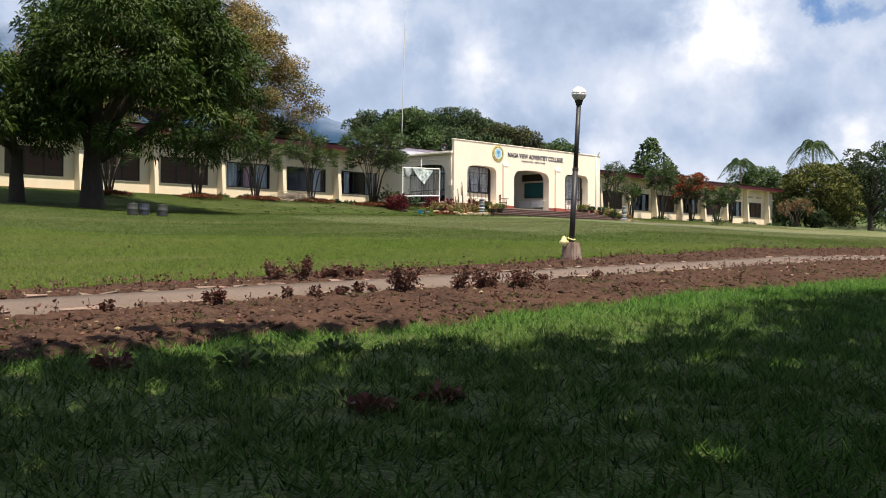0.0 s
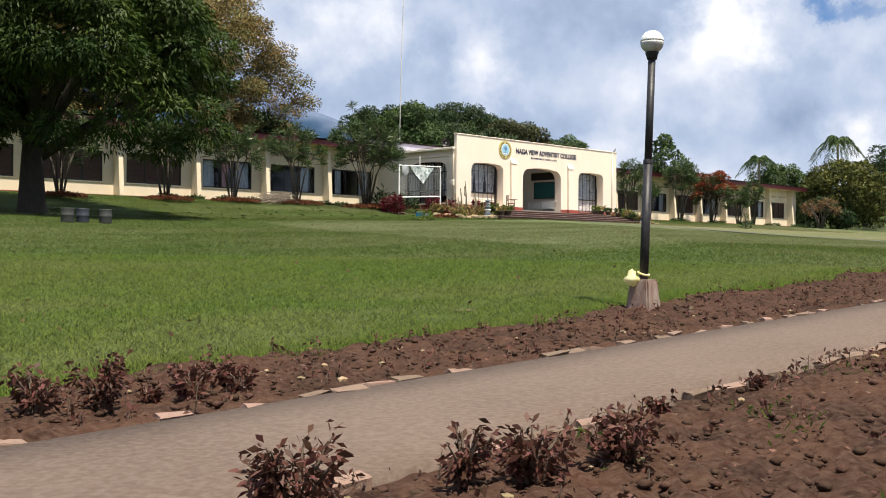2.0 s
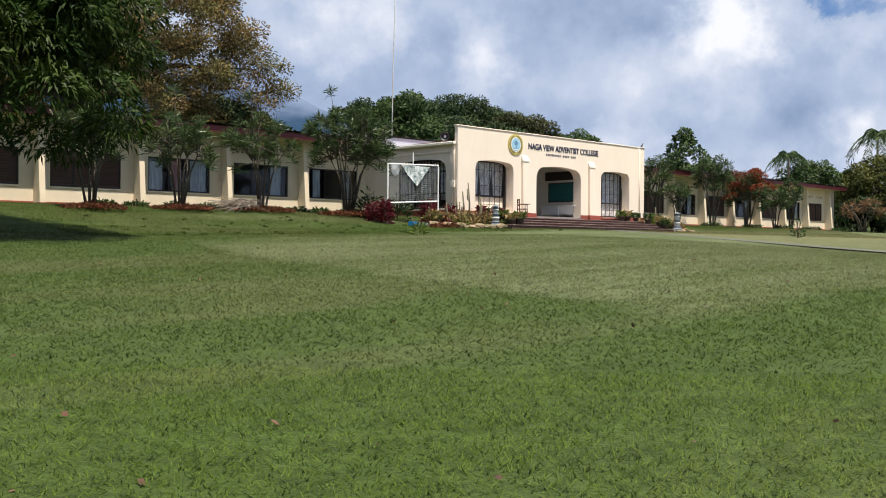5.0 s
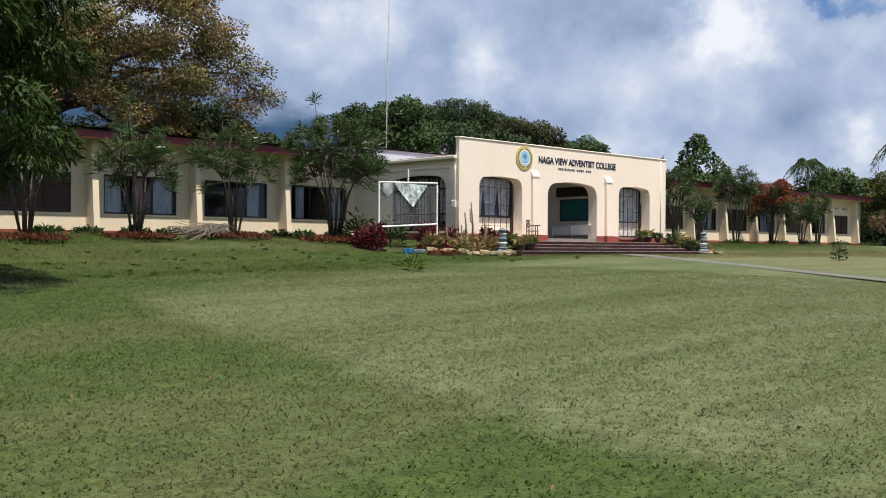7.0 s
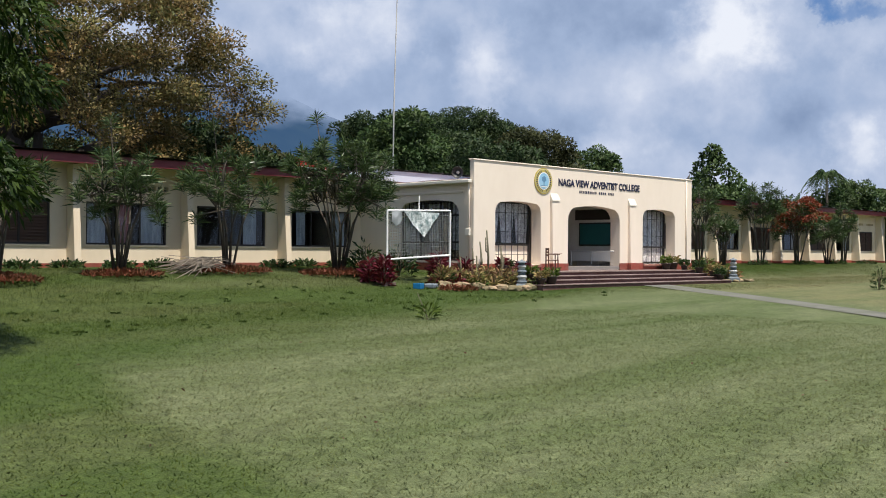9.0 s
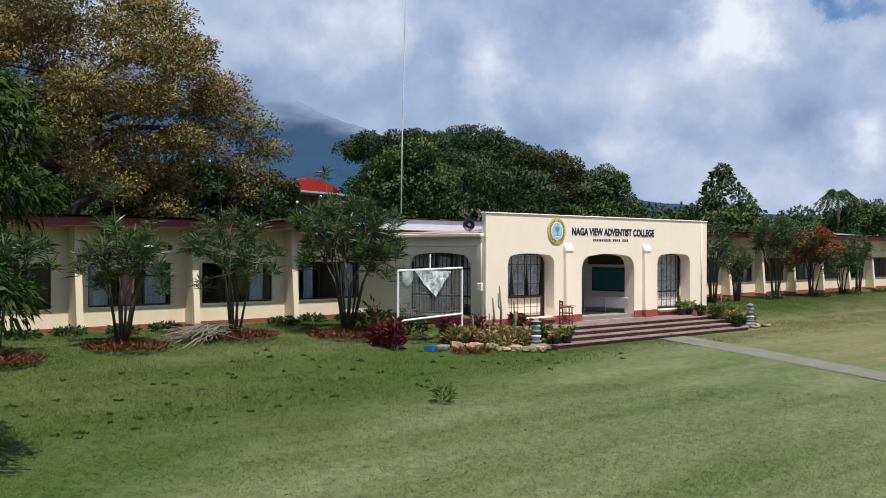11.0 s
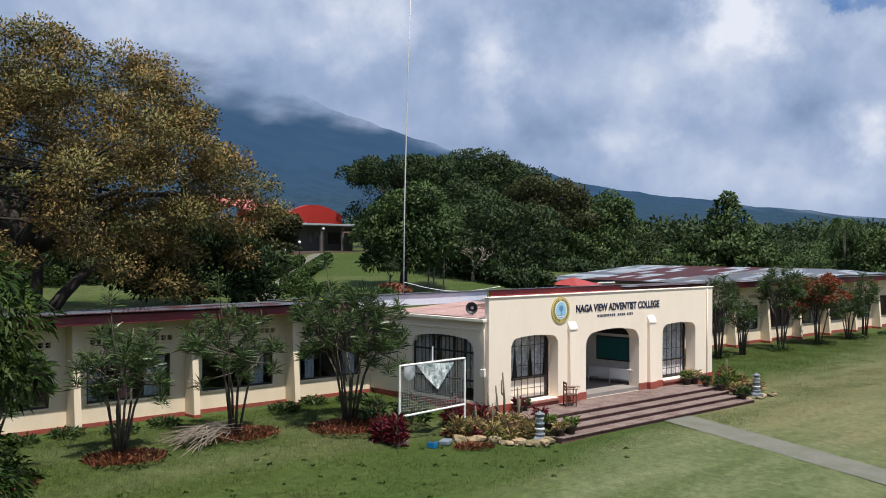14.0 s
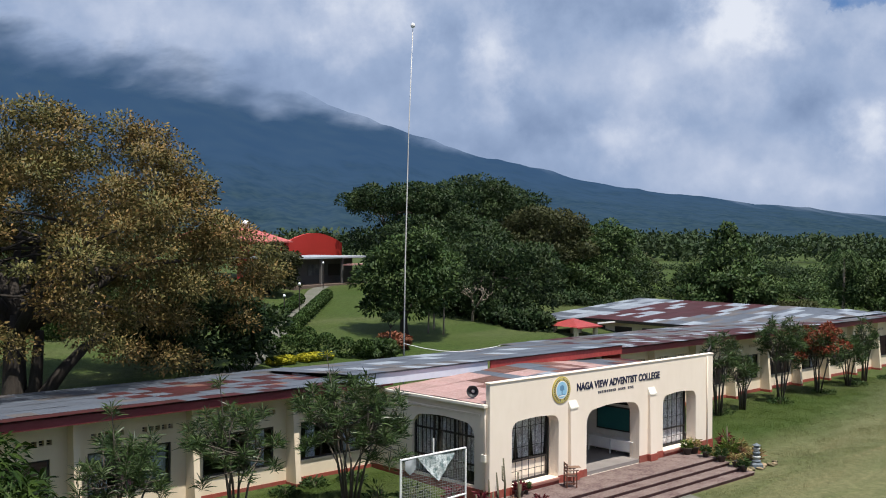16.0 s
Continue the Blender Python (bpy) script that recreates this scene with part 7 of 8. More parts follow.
bare_tree(79.0, 79.3, 3.9, 91)
for k, (x, y) in enumerate(((71.5, 76.5), (73.0, 77.5), (72.2, 75.6))):
    t = thing("young_tree", "thin pale-stemmed young tree in the garden", "tree", (x, y, gz(x, y)), group="young trees in the garden")
    part("trunk", tube(bmesh.new(), [(0, 0, -0.1), (0.15, 0.1, 2.5), (0.5 - 0.3 * k, 0.1, 5.2)], [0.08, 0.06, 0.03], 6), M["bark_pale"], t)
    rg = np.random.default_rng(900 + k)
    cp, cw = crown_points(rg, [((0.4 + rg.normal(0, 0.5), rg.normal(0, 0.5), 4.2 + rg.random() * 2), 0.7) for _ in range(5)], 120, 0.7)
    part_mesh("crown", leaves_mesh("crown", cp, cw, 0.28, 0.12, rg), M["green_leaf"], t)


def palm(x, y, h, seed, spread=2.6):
    rng = np.random.default_rng(seed)
    t = thing("coconut_palm", "coconut palm with feathery arching fronds", "palm", (x, y, gz(x, y)), group="coconut palms")
    part("trunk", tube(bmesh.new(), [(0, 0, -0.3), (0.2, 0, h * 0.5), (0.3, 0.1, h)], [0.22, 0.15, 0.12], 8), M["bark_pale"], t)
    pts, ways = [], []
    for k in range(24):
        a = 2 * math.pi * k * 0.382 + rng.normal(0, 0.15)
        lift = rng.random()
        reach = spread * (1.05 - 0.6 * lift ** 2)
        for s in np.linspace(0.1, 1, 40):
            c = np.array([0.3 + reach * s * math.cos(a), 0.1 + reach * s * math.sin(a), h + (0.2 + 2.9 * lift) * s - (3.0 + 0.8 * lift) * s ** 2.2])
            side = np.array([-math.sin(a), math.cos(a), -0.5])
            for sg in (1, -1):
                pts.append(c)
                ways.append(side * np.array([sg, sg, 1]) + np.array([math.cos(a), math.sin(a), 0]) * 0.5)
    part_mesh("fronds", leaves_mesh("fronds", np.array(pts), np.array(ways), 0.6, 0.06, rng, 0.5, 0.25), M["green_leaf"], t)


palm(118.7, 56.6, 10.3, 64, 3.0)
palm(121.9, 68.1, 6.8, 61, 2.9)
palm(150.0, 74.0, 5.5, 63)


# ---------------------------------------------------------------- far woods and mountain
def far_woods():
    rng = np.random.default_rng(31)
    cl = []
    for k in range(640):
        s = rng.random()
        u = -0.55 + 1.15 * rng.random()
        depth = 185 + 330 * rng.random() ** 1.4
        if -0.24 < u < -0.07 and depth < 190:
            continue
        p = FWD * depth + SIDE * (depth * u) + Vector((18, 19, 0))
        r = 1.5 + 1.5 * rng.random()
        base = gz(p.x, p.y)
        top = 1.8 + 3.0 * rng.random() ** 1.5
        cl.append(((p.x, p.y, base + top - r * 0.5), r))
        for j in range(4):
            cl.append(((p.x + rng.normal(0, 2.4), p.y + rng.normal(0, 2.4), base + top * (0.3 + 0.6 * rng.random())), r * (0.7 + 0.5 * rng.random())))
    pts, ways = crown_points(rng, cl, 40, 2.2)
    ob = part_mesh("far_woods", leaves_mesh("far_woods", pts, ways, 0.9, 0.5, rng, 0.3, 1.0, 0.6), M["far_wood"])
    tagged(ob, "dense dark green woods below the mountain", "woods", kind="stuff")


far_woods()


def mountain_material():
    m = bpy.data.materials.new("mountain_with_painted_haze")
    m.use_nodes = True
    nt = m.node_tree
    N, L = nt.nodes.new, nt.links.new
    p = nt.nodes["Principled BSDF"]
    p.inputs["Roughness"].default_value = 1.0
    p.inputs["Specular IOR Level"].default_value = 0.0
    co = N("ShaderNodeTexCoord").outputs["Object"]
    n = N("ShaderNodeTexNoise")
    n.inputs["Scale"].default_value, n.inputs["Detail"].default_value = 0.012, 8
    L(co, n.inputs["Vector"])
    ramp = N("ShaderNodeValToRGB")
    e = ramp.color_ramp.elements
    e[0].position, e[0].color = 0.38, (0.005, 0.009, 0.008, 1)
    e[1].position, e[1].color = 0.68, (0.009, 0.014, 0.011, 1)
    L(n.outputs["Fac"], ramp.inputs[0])
    L(ramp.outputs[0], p.inputs["Base Color"])
    # the blue haze of distance is painted on as a faint glow of the slope
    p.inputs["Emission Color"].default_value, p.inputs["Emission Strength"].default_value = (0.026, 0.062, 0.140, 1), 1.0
    # the haze glow is painted greener on the nearer foothills below
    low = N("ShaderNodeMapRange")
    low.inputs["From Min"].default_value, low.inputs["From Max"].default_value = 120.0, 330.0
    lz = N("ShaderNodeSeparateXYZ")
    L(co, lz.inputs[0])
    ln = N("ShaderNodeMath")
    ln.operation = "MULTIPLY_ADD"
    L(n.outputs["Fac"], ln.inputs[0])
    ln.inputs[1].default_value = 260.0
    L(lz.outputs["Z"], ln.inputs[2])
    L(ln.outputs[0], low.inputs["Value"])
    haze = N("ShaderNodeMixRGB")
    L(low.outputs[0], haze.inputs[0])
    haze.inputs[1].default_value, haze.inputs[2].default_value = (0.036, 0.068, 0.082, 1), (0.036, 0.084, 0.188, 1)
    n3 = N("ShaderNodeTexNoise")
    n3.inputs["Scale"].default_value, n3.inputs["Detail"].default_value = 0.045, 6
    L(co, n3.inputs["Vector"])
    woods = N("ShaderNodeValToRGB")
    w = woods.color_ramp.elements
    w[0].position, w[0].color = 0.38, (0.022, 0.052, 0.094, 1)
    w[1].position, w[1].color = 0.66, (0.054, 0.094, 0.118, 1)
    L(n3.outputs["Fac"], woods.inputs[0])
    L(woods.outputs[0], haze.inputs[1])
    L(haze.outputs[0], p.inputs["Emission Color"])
    # the summit goes up into the cloud
    sep = N("ShaderNodeSeparateXYZ")
    L(co, sep.inputs[0])
    n2 = N("ShaderNodeTexNoise")
    n2.inputs["Scale"].default_value, n2.inputs["Detail"].default_value = 0.0042, 7
    a = N("ShaderNodeMath")
    a.operation = "MULTIPLY_ADD"
    L(n2.outputs["Fac"], a.inputs[0])
    a.inputs[1].default_value = -420
    # the cloud base stands higher towards the summit
    dot = N("ShaderNodeVectorMath")
    dot.operation = "DOT_PRODUCT"
    L(co, dot.inputs[0])
    dot.inputs[1].default_value = SIDE
    flat = N("ShaderNodeCombineXYZ")
    L(dot.outputs["Value"], flat.inputs[0])
    L(sep.outputs["Z"], flat.inputs[2])
    L(flat.outputs[0], n2.inputs["Vector"])
    rise = N("ShaderNodeMath")
    rise.operation = "MULTIPLY_ADD"
    L(dot.outputs["Value"], rise.inputs[0])
    rise.inputs[1].default_value = 0.15
    L(sep.outputs["Z"], rise.inputs[2])
    L(rise.outputs[0], a.inputs[2])
    r = N("ShaderNodeMapRange")
    r.interpolation_type = "SMOOTHSTEP"
    r.inputs["From Min"].default_value, r.inputs["From Max"].default_value = 65.0, 245.0
    L(a.outputs[0], r.inputs["Value"])
    t = N("ShaderNodeBsdfTransparent")
    x = N("ShaderNodeMixShader")
    L(r.outputs[0], x.inputs[0])
    L(p.outputs[0], x.inputs[1])
    L(t.outputs[0], x.inputs[2])
    L(x.outputs[0], nt.nodes["Material Output"].inputs["Surface"])
    return m


def mountain():
    us = np.linspace(-0.75, 0.8, 150)
    ridge = np.interp(us, [-0.75, -0.45, -0.3, -0.2, -0.124, -0.047, 0.009, 0.064, 0.12, 0.203, 0.286, 0.435, 0.6, 0.8], [0.30, 0.275, 0.225, 0.17, 0.13, 0.103, 0.0845, 0.0715, 0.059, 0.046, 0.037, 0.0225, 0.012, 0.004])
    verts = []
    rows = 26
    for u, e in zip(us, ridge):
        for k in range(rows):
            s = k / (rows - 1)
            depth = 1500 + 1900 * s
            top = 3400 * e + 15
            z = 2 + (top - 2) * (s ** 1.35)
            p = FWD * depth + SIDE * (depth * u)
            q = Vector((p.x * 0.0042, p.y * 0.0042, 0.3))
            z += noise.fractal(q, 1.0, 2.0, 5) * 34 * min(1, s * 3) * (1 - 0.75 * s) * min(1, e * 14)
            z += noise.noise(Vector((u * 60, s * 3, 1))) * 9 * min(1, e * 14)
            verts.append((p.x, p.y, z))
    q = [(i * rows + k, (i + 1) * rows + k, (i + 1) * rows + k + 1, i * rows + k + 1) for i in range(len(us) - 1) for k in range(rows - 1)]
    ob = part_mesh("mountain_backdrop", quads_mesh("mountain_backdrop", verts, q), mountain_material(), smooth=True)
    structure(ob, "hazy blue forested mountain with its summit in cloud", "mountain")


mountain()


# ---------------------------------------------------------------- bed by the walkway
def plum_bush(x, y, r, h, seed, label="plum-coloured leafy bush in the soil bed"):
    rng = np.random.default_rng(seed)
    t = thing("plum_bush", label, "bush", (x, y, gz(x, y) + 0.03), group="plum bushes along the walkway")
    bm = bmesh.new()
    pts, ways = [], []
    for k in range(int(4 + 50 * r)):
        a = rng.random() * 2 * math.pi
        rr = r * (0.3 + 0.7 * rng.random())
        tip = Vector((rr * math.cos(a), rr * math.sin(a), h * (0.55 + 0.45 * rng.random())))
        tube(bm, [(0.02 * math.cos(a), 0.02 * math.sin(a), -0.04), tip * 0.5 + Vector((0, 0, 0.03)), tip], [0.008, 0.006, 0.003], 5)
        for j in range(int(14 + 210 * r)):
            s = 0.25 + 0.75 * rng.random()
            pts.append(np.array(tip) * s + rng.normal(0, r * 0.13, 3))
            ways.append(np.array([math.cos(a), math.sin(a), 0.5]) + rng.normal(0, 0.5, 3))
    part("stem", bm, M["stem"], t)
    part_mesh("leaves", leaves_mesh("leaves", np.array(pts), np.array(ways), 0.046, 0.020, rng, 0.4), M["plum_leaf"], t)


for k, (x, y, r, h) in enumerate(((6.83, 7.5, 0.21, 0.31), (7.58, 7.46, 0.1, 0.24), (7.84, 7.34, 0.16, 0.22), (8.4, 7.28, 0.22, 0.2), (4.6, 7.45, 0.12, 0.15), (7.02, 10.02, 0.15, 0.22), (7.32, 9.88, 0.16, 0.3), (7.78, 9.75, 0.1, 0.17), (8.13, 9.8, 0.09, 0.14), (7.57, 9.85, 0.06, 0.12),
                                   (5.45, 7.6, 0.04, 0.11), (5.8, 7.62, 0.045, 0.12), (6.1, 7.6, 0.05, 0.11), (6.35, 7.64, 0.05, 0.14), (6.58, 7.68, 0.045, 0.07), (8.04, 10.22, 0.12, 0.14), (8.24, 10.05, 0.12, 0.17), (3.6, 7.4, 0.04, 0.1), (9.3, 7.75, 0.05, 0.1), (10.4, 7.8, 0.05, 0.1))):
    plum_bush(x, y, r, h, 1000 + k, "plum-coloured leafy bush in the soil bed" if h > 0.18 else "small plum-coloured seedling bush by the walkway")


def seedlings():
    rng = np.random.default_rng(55)
    pts, ways, st = [], [], bmesh.new()
    def sprig(x, y, h):
        base = np.array([x, y, gz(x, y) + 0.03])
        tube(st, [base, base + np.array([0.01, 0, h])], [0.004, 0.002], 4)
        for j in range(12):
            pts.append(base + np.array([rng.normal(0, 0.022), rng.normal(0, 0.022), h * (0.3 + 0.7 * rng.random())]))
            ways.append(rng.normal(0, 1, 3) + np.array([0, 0, 0.6]))
    for k in range(150):
        x = -3 + 0.24 * k + rng.normal(0, 0.05)
        sprig(x, walk_near(x) - 0.14 + rng.normal(0, 0.03), 0.06 + 0.08 * rng.random())
        for row in (0.1, 0.36, 0.64, 0.86):
            if rng.random() < 0.6:
                xx = x + rng.normal(0, 0.06)
                sprig(xx, walk_far(xx) + (lawn_edge(xx) - walk_far(xx)) * row + rng.normal(0, 0.05), 0.08 + 0.08 * rng.random())
    for k in range(130):
        x = 1 + 22 * rng.random()
        sprig(x, soil_edge(x) + (walk_near(x) - soil_edge(x)) * rng.random(), 0.03 + 0.07 * rng.random())
    ob = part_mesh("seedlings", leaves_mesh("seedlings", np.array(pts), np.array(ways), 0.040, 0.018, rng, 0.3), M["plum_leaf"])
    tagged(ob, "rows of small plum-coloured seedlings in the soil", "seedlings", kind="stuff")
    part("stems", st, M["stem"], ob)["kind"] = "stuff"


seedlings()


def clods():
    """Crumbled earth, dry leaves and pebbles on the beds."""
    rng = np.random.default_rng(56)
    verts, tris = [], []
    ico = bmesh.new()
    bmesh.ops.create_icosphere(ico, subdivisions=1, radius=1)
    base = np.array([v.co[:] for v in ico.verts])
    faces = np.array([[v.index for v in f.verts] for f in ico.faces])
    ico.free()
    n = 15000
    for k in range(n):
        x = 0.5 + 26 * rng.random() ** 1.6
        if rng.random() < 0.62:
            y = soil_edge(x) + (walk_near(x) - soil_edge(x)) * (0.03 + 0.92 * rng.random())
        else:
            y = walk_far(x) + (lawn_edge(x) - walk_far(x)) * (0.1 + 0.85 * rng.random())
        r = 0.005 + 0.026 * rng.random() ** 3
        v = base * r * (0.65 + 0.7 * rng.random((len(base), 1))) * np.array([1.2, 1, 0.7]) + np.array([x, y, gz(x, y) + 0.04 + r * 0.3])
        tris.append(faces + len(base) * k)
        verts.append(v)
    ob = part_mesh("soil_clods", quads_mesh("soil_clods", np.concatenate(verts), np.concatenate(tris)), M["clod"])
    tagged(ob, "crumbled red-brown clods of earth", "soil", kind="stuff")
    m = 2600
    x = 0.5 + 24 * rng.random(m) ** 1.4
    side = rng.random(m) < 0.7
    y = np.array([soil_edge(a) + (walk_near(a) - soil_edge(a)) * rng.random() if s else walk_far(a) + (lawn_edge(a) - walk_far(a)) * rng.random() for a, s in zip(x, side)])
    pts = np.stack([x, y, ground_z(x, y) + 0.055], -1)
    ob = part_mesh("leaf_litter", leaves_mesh("leaf_litter", pts, np.stack([rng.normal(0, 1, m), rng.normal(0, 1, m), 0.15 + 0 * x], -1), 0.034, 0.014, rng, 0.1), M["litter"])
    tagged(ob, "dry brown leaves and stalks on the soil", "leaf litter", kind="stuff")


M["litter"] = leaf_material("dry_leaf_litter", (0.13, 0.07, 0.045), (0.24, 0.17, 0.11), 4, 0.7, 0.5)
clods()


def kerb_stones():
    rng = np.random.default_rng(57)
    k = thing("kerb", "broken row of pale kerb stones along the walkway", "kerb", kind="structure")
    meshes = []
    for j in range(5):
        bm = block(-0.5, 0.5, -0.035, 0.035, -0.05, 0.035, 0.012)
        for v in bm.verts:
            v.co += Vector((rng.normal(0, 0.015), rng.normal(0, 0.008), rng.normal(0, 0.006)))
        me = bpy.data.meshes.new("stone")
        bm.to_mesh(me)
        bm.free()
        me.materials.append(M["kerb"])
        meshes.append(me)
    x = -2.0
    n = 0
    while x < 40:
        ln = 0.22 + 0.3 * rng.random()
        if rng.random() < 0.64:
            ob = new("stone", meshes[n % 5])
            ob.parent = k
            xm = x + ln / 2
            ob.matrix_basis = pose(xm, walk_near(xm) - 0.045 + rng.normal(0, 0.012), gz(xm, walk_near(xm)) + 0.04 + rng.normal(0, 0.006), rng.normal(0, 3), rng.normal(0, 1.5), 3.2 + rng.normal(0, 2.5)) @ Matrix.Diagonal((ln * 0.94, 1, 1, 1))
            n += 1
        x += ln
    x = 3.0
    while x < 34:
        ln = 0.17 + 0.12 * rng.random()
        if rng.random() < 0.55:
            ob = new("stone", meshes[n % 5])
            ob.parent = k
            xm = x + ln / 2
            ob.matrix_basis = pose(xm, walk_far(xm) + 0.05 + rng.normal(0, 0.02), gz(xm, walk_far(xm)) + 0.022 + rng.normal(0, 0.005), rng.normal(0, 3), rng.normal(0, 1.5), 3.6 + rng.normal(0, 4)) @ Matrix.Diagonal((ln * 0.9, 1.2, 1, 1))
            n += 1
        x += ln


kerb_stones()


def bag_on_lamp():
    rng = np.random.default_rng(58)
    b = thing("plastic_bag", "pale yellow plastic bag tied round the lamp pole", "plastic bag", (14.355, 11.315, 1.70))
    bm = bmesh.new()
    bmesh.ops.create_icosphere(bm, subdivisions=3, radius=1)
    for v in bm.verts:
        n = noise.noise(v.co * 2.2) * 0.28 + noise.noise(v.co * 5) * 0.12
        v.co *= 1 + n
        v.co = Vector((v.co.x * 0.075, v.co.y * 0.085, v.co.z * 0.095))
        if v.co.z > 0.02:
            v.co.x, v.co.y = v.co.x * 0.6, v.co.y * 0.6
    bmesh.ops.translate(bm, verts=bm.verts, vec=(-0.14, 0.06, 0.0))
    part("bag", bm, M["bag"], b, "", True)
    part("knot", tube(bmesh.new(), [(0.062 * math.cos(a) + 0.012, 0.062 * math.sin(a) + 0.01, 0.05 + 0.02 * math.sin(a)) for a in (2 * math.pi * k / 14 for k in range(15))], 0.011, 8), M["bag"], b)


bag_on_lamp()


# ---------------------------------------------------------------- grass blades
def blades(name, label, pts, h, w, lean, seed, mat="blade"):
    rng = np.random.default_rng(seed)
    n = len(pts)
    a = rng.random(n) * 2 * math.pi
    t = np.stack([np.cos(a), np.sin(a), np.zeros(n)], -1)
    t[(t[:, 0] - t[:, 1]) < 0] *= -1   # every blade's face looks down the slope
    b = rng.random(n) * 2 * math.pi
    k = (h * (0.5 + rng.random(n)))[:, None]
    tip = np.stack([np.cos(b), np.sin(b), np.zeros(n)], -1) * k * lean * rng.random(n)[:, None] + np.array([0, 0, 1]) * k
    v = np.empty((n, 3, 3))
    v[:, 0], v[:, 1], v[:, 2] = pts - t * w * 0.5, pts + t * w * 0.5, pts + tip
    face = np.cross(v[:, 1] - v[:, 0], v[:, 2] - v[:, 0])
    turned = face @ np.array([-0.6, -0.6, 0.5]) < 0
    v[turned, 0], v[turned, 1] = v[turned, 1].copy(), v[turned, 0].copy()
    me = quads_mesh(name, v.reshape(-1, 3), np.arange(3 * n).reshape(n, 3))
    up = rng.normal(0, 0.3, (n, 3)) + np.array([-0.3, -0.3, 1.0])
    soft_normals(me, np.repeat(up, 3, axis=0))
    ob = part_mesh(name, me, M[mat])
    return tagged(ob, label, "grass", kind="stuff")


def clumped(rng, x, y, scale, keep):
    """Thins points into tufts."""
    f = np.sin(x * scale + 1.7 * np.sin(y * scale * 0.7)) * np.sin(y * scale * 1.13 + 1.3 * np.sin(x * scale * 0.6))
    return rng.random(len(x)) < keep + (1 - keep) * (0.5 + 0.5 * f)


rng = np.random.default_rng(70)
n = 230000
s, l = 3.0 + 13.0 * rng.random(n) ** 0.8, rng.random(n) * 2 - 1
x = FWD.x * s + SIDE.x * l * (0.5 * s + 0.6)
y = FWD.y * s + SIDE.y * l * (0.5 * s + 0.6)
edge = 5.48 + 0.032 * x + 0.14 * np.sin(x * 0.8 + 0.4) + 0.09 * np.sin(x * 2.1) + 0.05 * np.sin(x * 5.3)
ok = (y < edge + 0.12 * rng.random(n)) & clumped(rng, x, y, 7.0, 0.15)
x, y = x[ok], y[ok]
blades("long_grass", "uncut dark green grass under the shade", np.stack([x, y, ground_z(x, y)], -1), 0.055, 0.012, 2.2, 71, "shade_blade")
def lawn_blades(name, label, count, s0, s1, side, h, w, lean, seed, mat="blade"):
    """Blades on the open lawn, between two distances along its diagonal."""
    rng = np.random.default_rng(seed)
    s = s0 + (s1 - s0) * rng.random(count) ** 0.9
    l = rng.uniform(-1, 1, count) * (side[0] + (side[1] - side[0]) * (s - s0) / (s1 - s0))
    x, y = FWD.x * s + SIDE.x * l, FWD.y * s + SIDE.y * l
    edge = 9.95 + 0.112 * x + 0.12 * np.sin(x * 0.9) + 0.1 * np.sin(x * 2.3 + 1)
    bare = np.hypot((x - 12.83) / 0.28, (y - 12.6) / 0.2) < 0.2 + 0.8 * rng.random(count)
    ok = (y > edge - 0.1 * rng.random(count)) & (y < 52) & clumped(rng, x, y, 3.1, 0.55) & ~bare & ~((np.abs(x - 57.2 + (45.6 - y) * 0.19) < 1.05) & (y < 46))
    x, y = x[ok], y[ok]
    z = ground_z(x, y) + 0.035 * np.sin(x * 0.31 + 1) * np.sin(y * 0.27) * (y > 12) * (y < 44)
    blades(name, label, np.stack([x, y, z], -1), h, w, lean, seed + 1, mat)


lawn_blades("lawn_grass", "short mown lawn grass in the sun", 470000, 9.0, 27.0, (5.5, 12.5), 0.034, 0.011, 2.6, 720, "near_blade")
lawn_blades("lawn_grass", "mown lawn grass further up the slope", 330000, 27.0, 60.0, (12.0, 27.0), 0.032, 0.024, 2.6, 725)
rng = np.random.default_rng(73)
n = 300000
x, y = 27 + 70 * rng.random(n), 42.5 + 13.0 * rng.random(n) ** 0.7
ok = clumped(rng, x, y, 1.4, 0.25) & ~((x > 49.0) & (y > 45.2) & (x < 66)) & ~((np.abs(x - 57.2 + (45.6 - y) * 0.19) < 1.05) & (y < 46))
x, y = x[ok], y[ok]
blades("rough_grass", "rougher grass along the foot of the building", np.stack([x, y, ground_z(x, y)], -1), 0.06, 0.022, 1.8, 74)


rng = np.random.default_rng(75)
n = 60000
x = 2 + 34 * rng.random(n) ** 1.3
y = 9.95 + 0.112 * x + 0.12 * np.sin(x * 0.9) + 0.1 * np.sin(x * 2.3 + 1) + rng.normal(0.12, 0.16, n)
ok = clumped(rng, x, y, 4.0, 0.2)
x, y = x[ok], y[ok]
blades("edge_grass", "longer dark green grass along the lawn edge", np.stack([x, y, ground_z(x, y)], -1), 0.06, 0.010, 2.0, 76, "near_blade")


